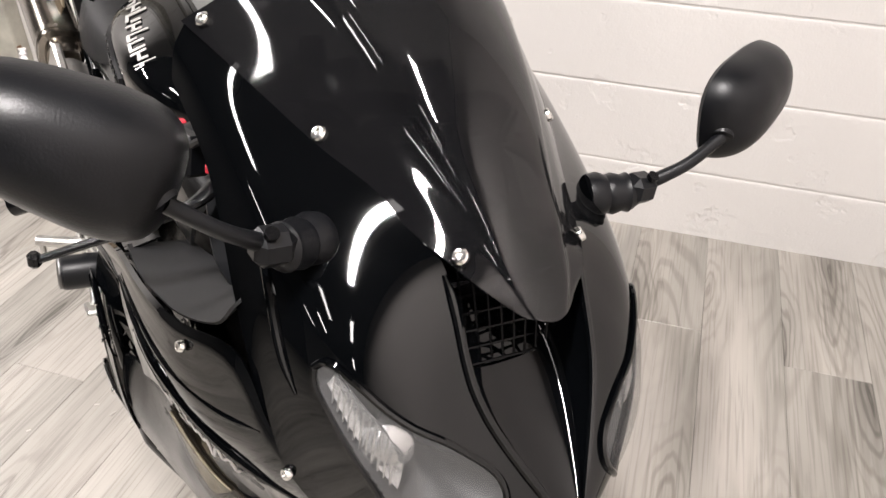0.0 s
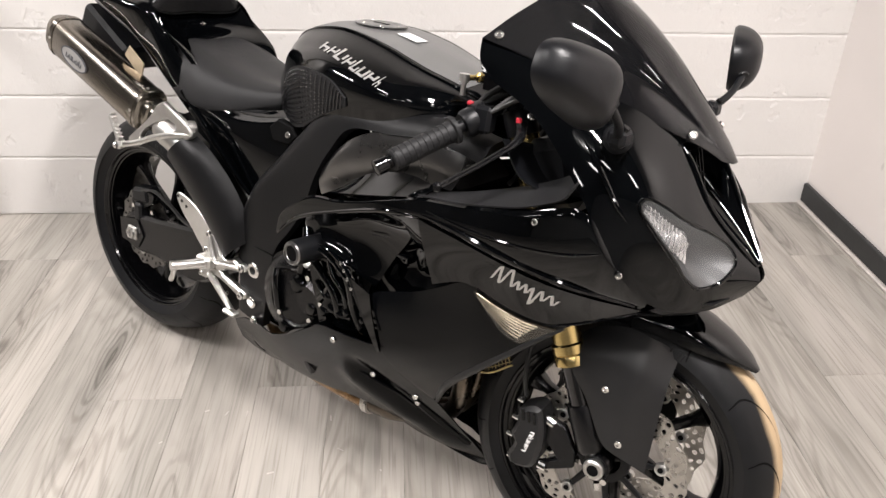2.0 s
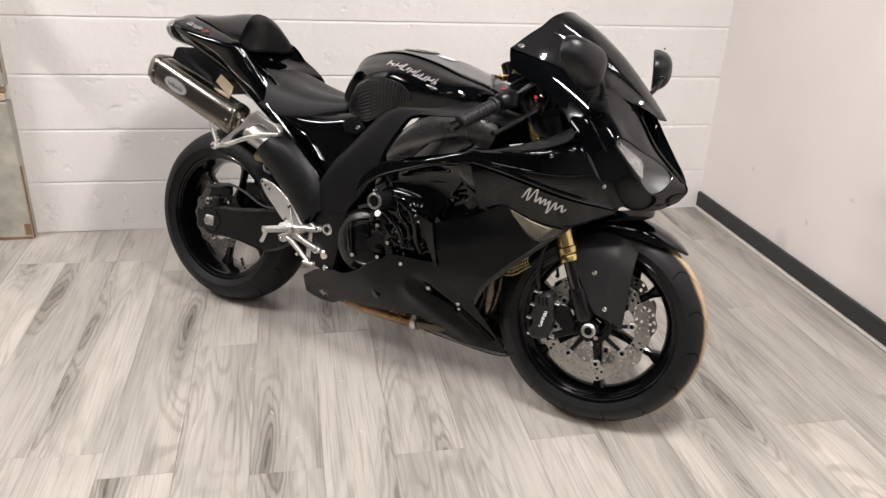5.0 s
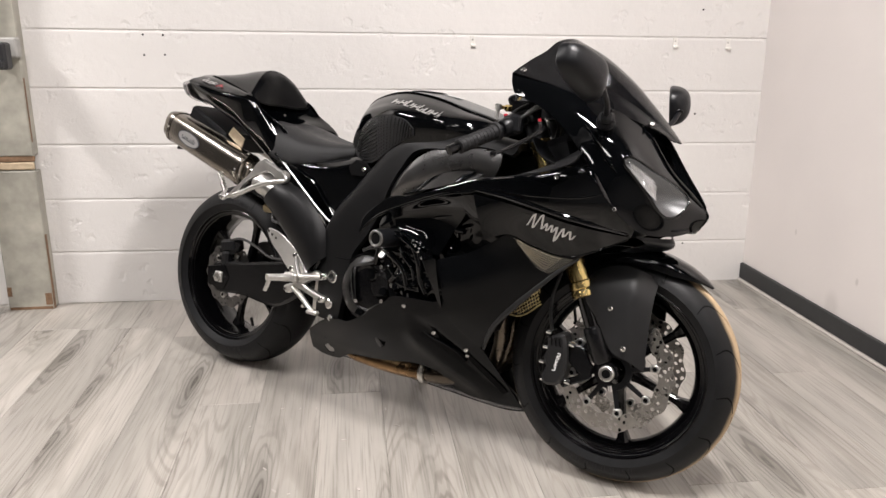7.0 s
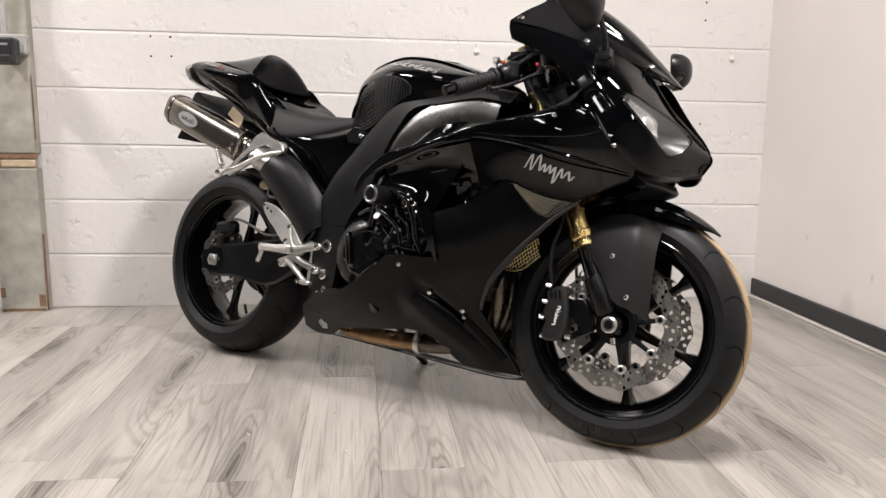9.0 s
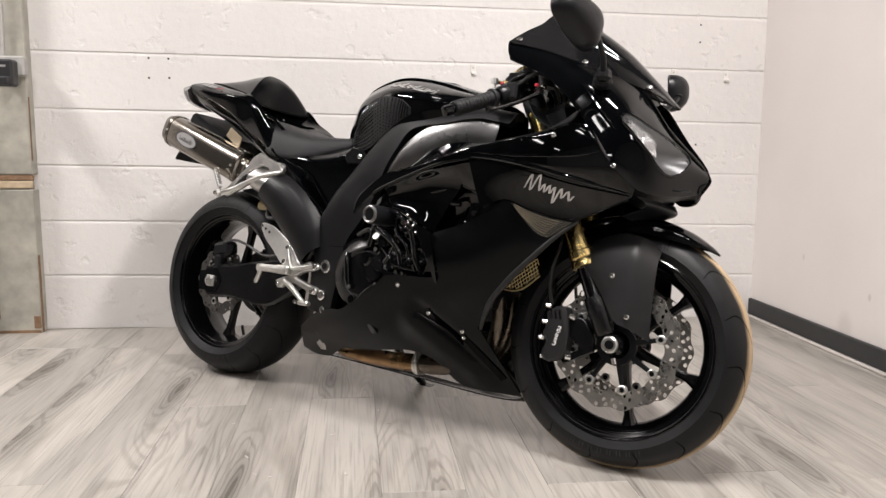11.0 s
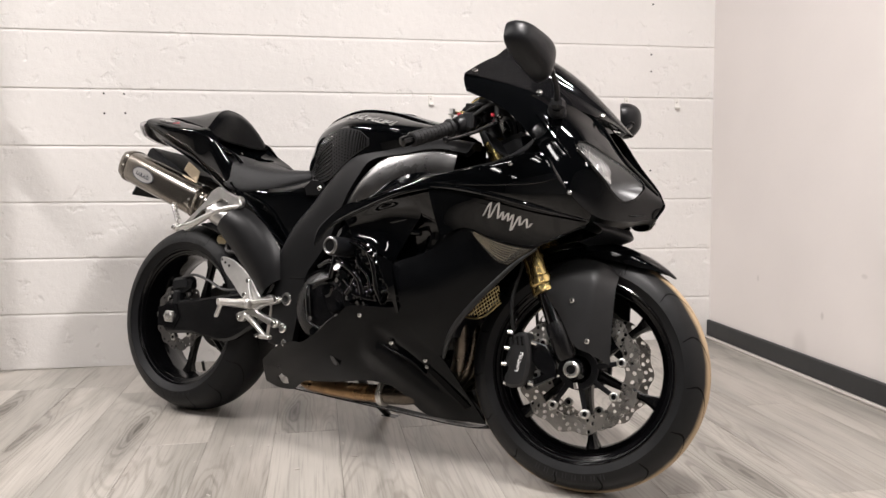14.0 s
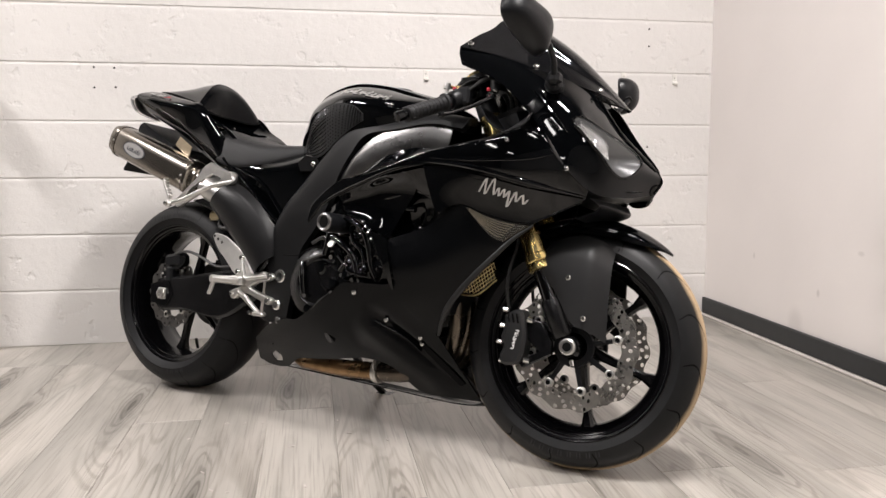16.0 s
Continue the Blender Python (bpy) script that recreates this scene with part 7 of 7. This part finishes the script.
tail_rows = [[(0.575, -0.100, 0.768), (0.575, -0.118, 0.752), (0.575, -0.126, 0.730), (0.590, -0.132, 0.660), (0.610, -0.130, 0.590)],
             [(0.45, -0.105, 0.742), (0.445, -0.124, 0.726), (0.44, -0.135, 0.700), (0.47, -0.135, 0.60), (0.50, -0.130, 0.53)],
             [(0.34, -0.125, 0.740), (0.335, -0.134, 0.726), (0.33, -0.138, 0.705), (0.37, -0.134, 0.625), (0.42, -0.125, 0.56)],
             [(0.23, -0.130, 0.800), (0.222, -0.140, 0.785), (0.21, -0.145, 0.760), (0.24, -0.134, 0.700), (0.28, -0.110, 0.650)],
             [(0.120, -0.133, 0.908), (0.116, -0.142, 0.900), (0.108, -0.150, 0.880), (0.100, -0.134, 0.795), (0.14, -0.10, 0.745)],
             [(0.060, -0.124, 0.930), (0.055, -0.146, 0.922), (0.045, -0.164, 0.903), (0.030, -0.137, 0.840), (0.06, -0.09, 0.785)],
             [(-0.030, -0.108, 0.953), (-0.035, -0.141, 0.941), (-0.045, -0.172, 0.917), (-0.060, -0.137, 0.870), (-0.03, -0.085, 0.830)],
             [(-0.100, -0.094, 0.970), (-0.105, -0.135, 0.959), (-0.115, -0.172, 0.935), (-0.125, -0.137, 0.893), (-0.10, -0.08, 0.862)],
             [(-0.147, -0.083, 0.977), (-0.155, -0.125, 0.970), (-0.168, -0.165, 0.949), (-0.172, -0.132, 0.908), (-0.155, -0.085, 0.884)]]
tnet = skin(tail_rows, 65, 25)
tnorm = net_normals(tnet)
tail = both("tail_fairing", sheet(tnet, 0.003 * (1 if tnorm[27, 8][1] < 0 else -1)), GLOSS, bike, "gloss black tail side panel")


def on_tail(a, b, out):
    i, j = min(max(a * 8, 0), 63.99), min(max(b * 6, 0), 23.99)
    i0, j0 = int(i), int(j)
    fi, fj = i - i0, j - j0
    blend = lambda g: (g[i0, j0] * (1 - fi) + g[i0 + 1, j0] * fi) * (1 - fj) + (g[i0, j0 + 1] * (1 - fi) + g[i0 + 1, j0 + 1] * fi) * fj
    n = blend(tnorm)
    n = n if n[1] < 0 else -n
    return tuple(blend(tnet) + n * (0.0042 + out))


random.seed(2)
part("tail_lettering", glyphs(None, 0.019, [0.017, 0.017, 0.006, 0.008, 0.017], lambda u, v, o: on_tail(7.1 - u / 0.078, 1.45 - v / 0.040, o), 0.001, 0.3), SILVERD, tail, "silver plain marks")
part("tail_lettering", glyphs(None, 0.019, [0.018], lambda u, v, o: on_tail(6.05 - u / 0.085, 1.45 - v / 0.040, o), 0.001, 0.3), REDD, tail, "red plain mark")
REAR_DECK = [[(-0.147, -0.083, 0.977), (-0.158, -0.045, 0.984), (-0.163, 0, 0.987)], [(-0.155, -0.125, 0.970), (-0.196, -0.066, 0.983), (-0.206, 0, 0.987)], [(-0.168, -0.165, 0.949), (-0.224, -0.090, 0.968), (-0.236, 0, 0.974)]]
rd = skin(full(REAR_DECK), 20, 31)
part("tail_deck", sheet(rd, 0.003 if net_normals(rd)[10, 15][2] > 0 else -0.003), GLOSS, bike, "gloss black rear end of the tail")
TL = full([[(-0.170, -0.166, 0.948), (-0.226, -0.091, 0.966), (-0.238, 0, 0.972)], [(-0.188, -0.172, 0.936), (-0.250, -0.092, 0.950), (-0.264, 0, 0.956)], [(-0.190, -0.146, 0.902), (-0.236, -0.076, 0.918), (-0.248, 0, 0.922)], [(-0.160, -0.090, 0.882), (-0.190, -0.045, 0.890), (-0.200, 0, 0.892)]])
tl = part("tail_light", sheet(skin(TL, 18, 24), 0.003), LENS, bike, "clear tail light lens")
tl.visible_shadow = False
part("tail_reflector", sheet(skin([[(x + 0.008, y * 0.96, z - 0.001) for x, y, z in r] for r in TL], 14, 20), 0.002), TAILREFL, tl, "pale silvered reflector")
for flip in (1, -1):
    for k in range(6):
        f = (k + 0.5) / 6
        part("lens_rib", tube([(-0.190 - 0.032 * f, (-0.172 + 0.045 * f) * flip, 0.935 + 0.008 * f), (-0.193 - 0.023 * f, (-0.147 + 0.037 * f) * flip, 0.902 + 0.010 * f)], 0.0012, 5, 3), LAMPBOWL, tl)
for pts, rad in (([(0.236, -0.143, 0.742), (0.300, -0.141, 0.692), (0.370, -0.139, 0.634), (0.440, -0.136, 0.578), (0.485, -0.133, 0.548)], 0.0060), ([(0.330, -0.142, 0.700), (0.400, -0.141, 0.668), (0.455, -0.140, 0.612), (0.500, -0.138, 0.560)], 0.0045)):
    both("tail_crease", tube(pts, rad, 10, 30), GLOSS, bike)
hexp = part("side_plate", slab([(0.531, 0.728), (0.557, 0.750), (0.600, 0.742), (0.616, 0.724), (0.590, 0.702), (0.543, 0.702)], -0.140, -0.120, 0.003), DEEP, tail, "dark six-sided recess plate")
bolt((0.592, -0.141, 0.724), (0, -1, 0.1), hexp, 0.0075)
part("heat_plate", slab([(0.020, 0.785), (0.041, 0.811), (0.097, 0.777), (0.085, 0.740)], -0.150, -0.146, 0.001), TANPLATE, bike, "tan metal plate above the muffler")
part("undertray", sheet(skin([[(0.45, -0.12, 0.62), (0.45, 0, 0.60), (0.45, 0.12, 0.62)], [(0.15, -0.09, 0.73), (0.15, 0, 0.715), (0.15, 0.09, 0.73)], [(-0.10, -0.055, 0.865), (-0.10, 0, 0.85), (-0.10, 0.055, 0.865)], [(-0.165, -0.07, 0.888), (-0.19, 0, 0.890), (-0.165, 0.07, 0.888)]], 24, 14), 0.004), INNER, bike)
part("plate_holder", joined(brick((0.20, 0.225, 0.07), (-0.14, 0, 0.80), 0.01, Matrix.Rotation(radians(28), 4, "Y")), slab([(-0.16, 0.84), (-0.14, 0.80), (-0.30, 0.75), (-0.32, 0.77)], -0.04, 0.04, 0.006), brick((0.010, 0.14, 0.09), (-0.31, 0, 0.752), 0.003, Matrix.Rotation(radians(35), 4, "Y"))), INNER, bike, "black number plate holder under the tail")
part("side_stand", joined(tube([(0.56, 0.13, 0.20), (0.60, 0.20, 0.10), (0.625, 0.252, 0.046)], [0.013, 0.012, 0.011], 12, 14), brick((0.06, 0.04, 0.012), (0.63, 0.258, 0.040), 0.004, Matrix.Rotation(radians(10), 4, "X"))), ENGINE, bike, "black side stand")

# --- mirrors ---
for sgn in (-1, 1):
    base, joint = Vector((1.318, sgn * 0.158, 0.900)), Vector((1.352, sgn * 0.282, 0.968))
    mount = part("mirror_mount", joined(turned([(0.022, -0.010), (0.024, 0.0), (0.020, 0.010), (0.022, 0.016), (0.019, 0.026), (0.021, 0.032), (0.014, 0.044)], base, Vector((0.35, sgn * 0.85, 0.15)), 20), brick((0.03, 0.035, 0.03), base + Vector((0.018, sgn * 0.04, 0.012)), 0.008)), INNER, bike, "black folding mirror mount")
    part("stalk", tube([base + Vector((0.018, sgn * 0.045, 0.014)), base + Vector((0.032, sgn * 0.085, 0.04)), joint], [0.008, 0.0065, 0.0065], 12, 10), INNER, mount)
    part("stalk_bolt", turned([(0.006, 0), (0.006, 0.005)], base + Vector((0.026, sgn * 0.045, 0.026)), (0.5, 0, 0.8), 10), ENGINE, mount)
    centre = Vector((1.322, sgn * 0.336, 1.000))
    ax_w, ax_h = Vector((-0.28, sgn * 0.88, 0.30)).normalized(), None
    fwd = Vector((1, sgn * 0.12, 0.05)).normalized()
    fwd = (fwd - ax_w * fwd.dot(ax_w)).normalized()
    ax_h = ax_w.cross(fwd) * (1 if sgn < 0 else -1)
    if ax_h.z < 0:
        ax_h = -ax_h
    shell, rings, n = [], 12, 36
    for k in range(rings + 1):
        t = k / rings * math.pi / 2
        for i in range(n):
            a = 2 * math.pi * i / n
            e = (abs(math.cos(a)) ** 3.0 + abs(math.sin(a)) ** 3.0) ** (1 / 3.0)
            u, v = math.cos(a) / e, math.sin(a) / e
            hgt = 0.0470 * (1.02 - 0.22 * u)
            shell.append(centre + ax_w * (0.076 * u * math.cos(t) ** 0.8) + ax_h * ((hgt * v + 0.005 * u) * math.cos(t) ** 0.8) + fwd * (0.052 * math.sin(t) - 0.010))
    s = Shape().add(shell, [(k * n + i, k * n + (i + 1) % n, (k + 1) * n + (i + 1) % n, (k + 1) * n + i) for k in range(rings) for i in range(n)])
    lip = [centre + (p - centre) * 0.93 - fwd * 0.006 for p in shell[:n]]
    s.add(shell[:n] + lip, [(i, (i + 1) % n, n + (i + 1) % n, n + i) for i in range(n)])
    head = part("mirror", s, INNER, bike, "satin black fairing mirror")
    part("mirror_glass", Shape().add(lip, [tuple(range(n))]), CHROMER, head, "silvered mirror glass")
    part("mirror_neck", tube([joint, joint + Vector((-0.012, sgn * 0.012, 0.016))], [0.012, 0.016], 14, 5), INNER, head)


# ---- blocks of the wall and planks of the floor ----
def block_mesh(w):
    def ring(y, low, high):
        return [(-w / 2, y, -0.1134 + low), (w / 2, y, -0.1134 + low), (w / 2, y, 0.1134 - high), (-w / 2, y, 0.1134 - high)]
    v = ring(0.01, 0.0025, 0.002) + ring(-0.0078, 0.0027, 0.0035) + ring(-0.0092, 0.0034, 0.0065) + ring(-0.0099, 0.0050, 0.0125)
    s = Shape().add(v, [(k * 4 + i, k * 4 + (i + 1) % 4, (k + 1) * 4 + (i + 1) % 4, (k + 1) * 4 + i) for k in range(3) for i in range(4)] + [(12, 13, 14, 15), (3, 2, 1, 0)])
    return mesh_of("block", s, BLOCKP, 4)


BLOCK, SLOPE = 0.45, 0.0115
block_kinds = {}
for row in range(15):
    start = 0.16 if row % 2 == 0 else -0.08
    k0 = int((-2.6 - start) / BLOCK)
    for k in range(k0, 8):
        x0 = start + k * BLOCK
        x1 = min(x0 + BLOCK, WALL_X)
        if x1 - x0 < 0.03:
            continue
        w = round(x1 - x0 + 0.0006, 4)
        if w not in block_kinds:
            block_kinds[w] = block_mesh(w)
        xm = (x0 + x1) / 2
        b = new("block", block_kinds[w])
        jitter = 0.0005 * math.sin(12.9 * row + 7.1 * k)
        b.matrix_world = pose(xm, WALL_Y + 0.005 + jitter, 0.1135 + 0.2268 * row - SLOPE * (xm + 1.7), 0, math.degrees(SLOPE), 0)
        b.parent = wall_north

PW, PL = 0.1905, 1.22
ENDS = {-6: 1.93, -5: 1.92, -4: 0.594, -2: 0.555, -1: 1.25, 0: 0.58, 7: 1.234}
plank_kinds = {}
rnd = random.Random(4)
shift, row = 0.0, 0
x = -0.526 + PW / 2 - 34 * PW
while x - PW / 2 < WALL_X - 0.02:
    shift = (shift + 0.43 + 0.3 * rnd.random()) % PL
    lane = round((x - PW / 2 + 0.526) / PW)
    if lane in ENDS:
        shift = (ROOM_S - ENDS[lane]) % PL
    y = ROOM_S - shift + PL / 2
    while y - PL / 2 < WALL_Y:
        if x > ROOM_W + PW:
            lo, hi = max(y - PL / 2, ROOM_S), min(y + PL / 2, WALL_Y)
            if hi - lo < 0.02:
                y += PL
                continue
            key = round(hi - lo, 3)
            if key not in plank_kinds:
                plank_kinds[key] = mesh_of("plank", brick((PW - 0.0005, key - 0.0004, 0.012), (0, 0, -0.006), 0.0008), PLANK)
            p = new("plank", plank_kinds[key])
            p.matrix_world = pose(x, (lo + hi) / 2, 0.0004 * rnd.random(), 0, 0, 0 if rnd.random() < 0.5 else 180)
            p.parent = floor
        y += PL
    x += PW
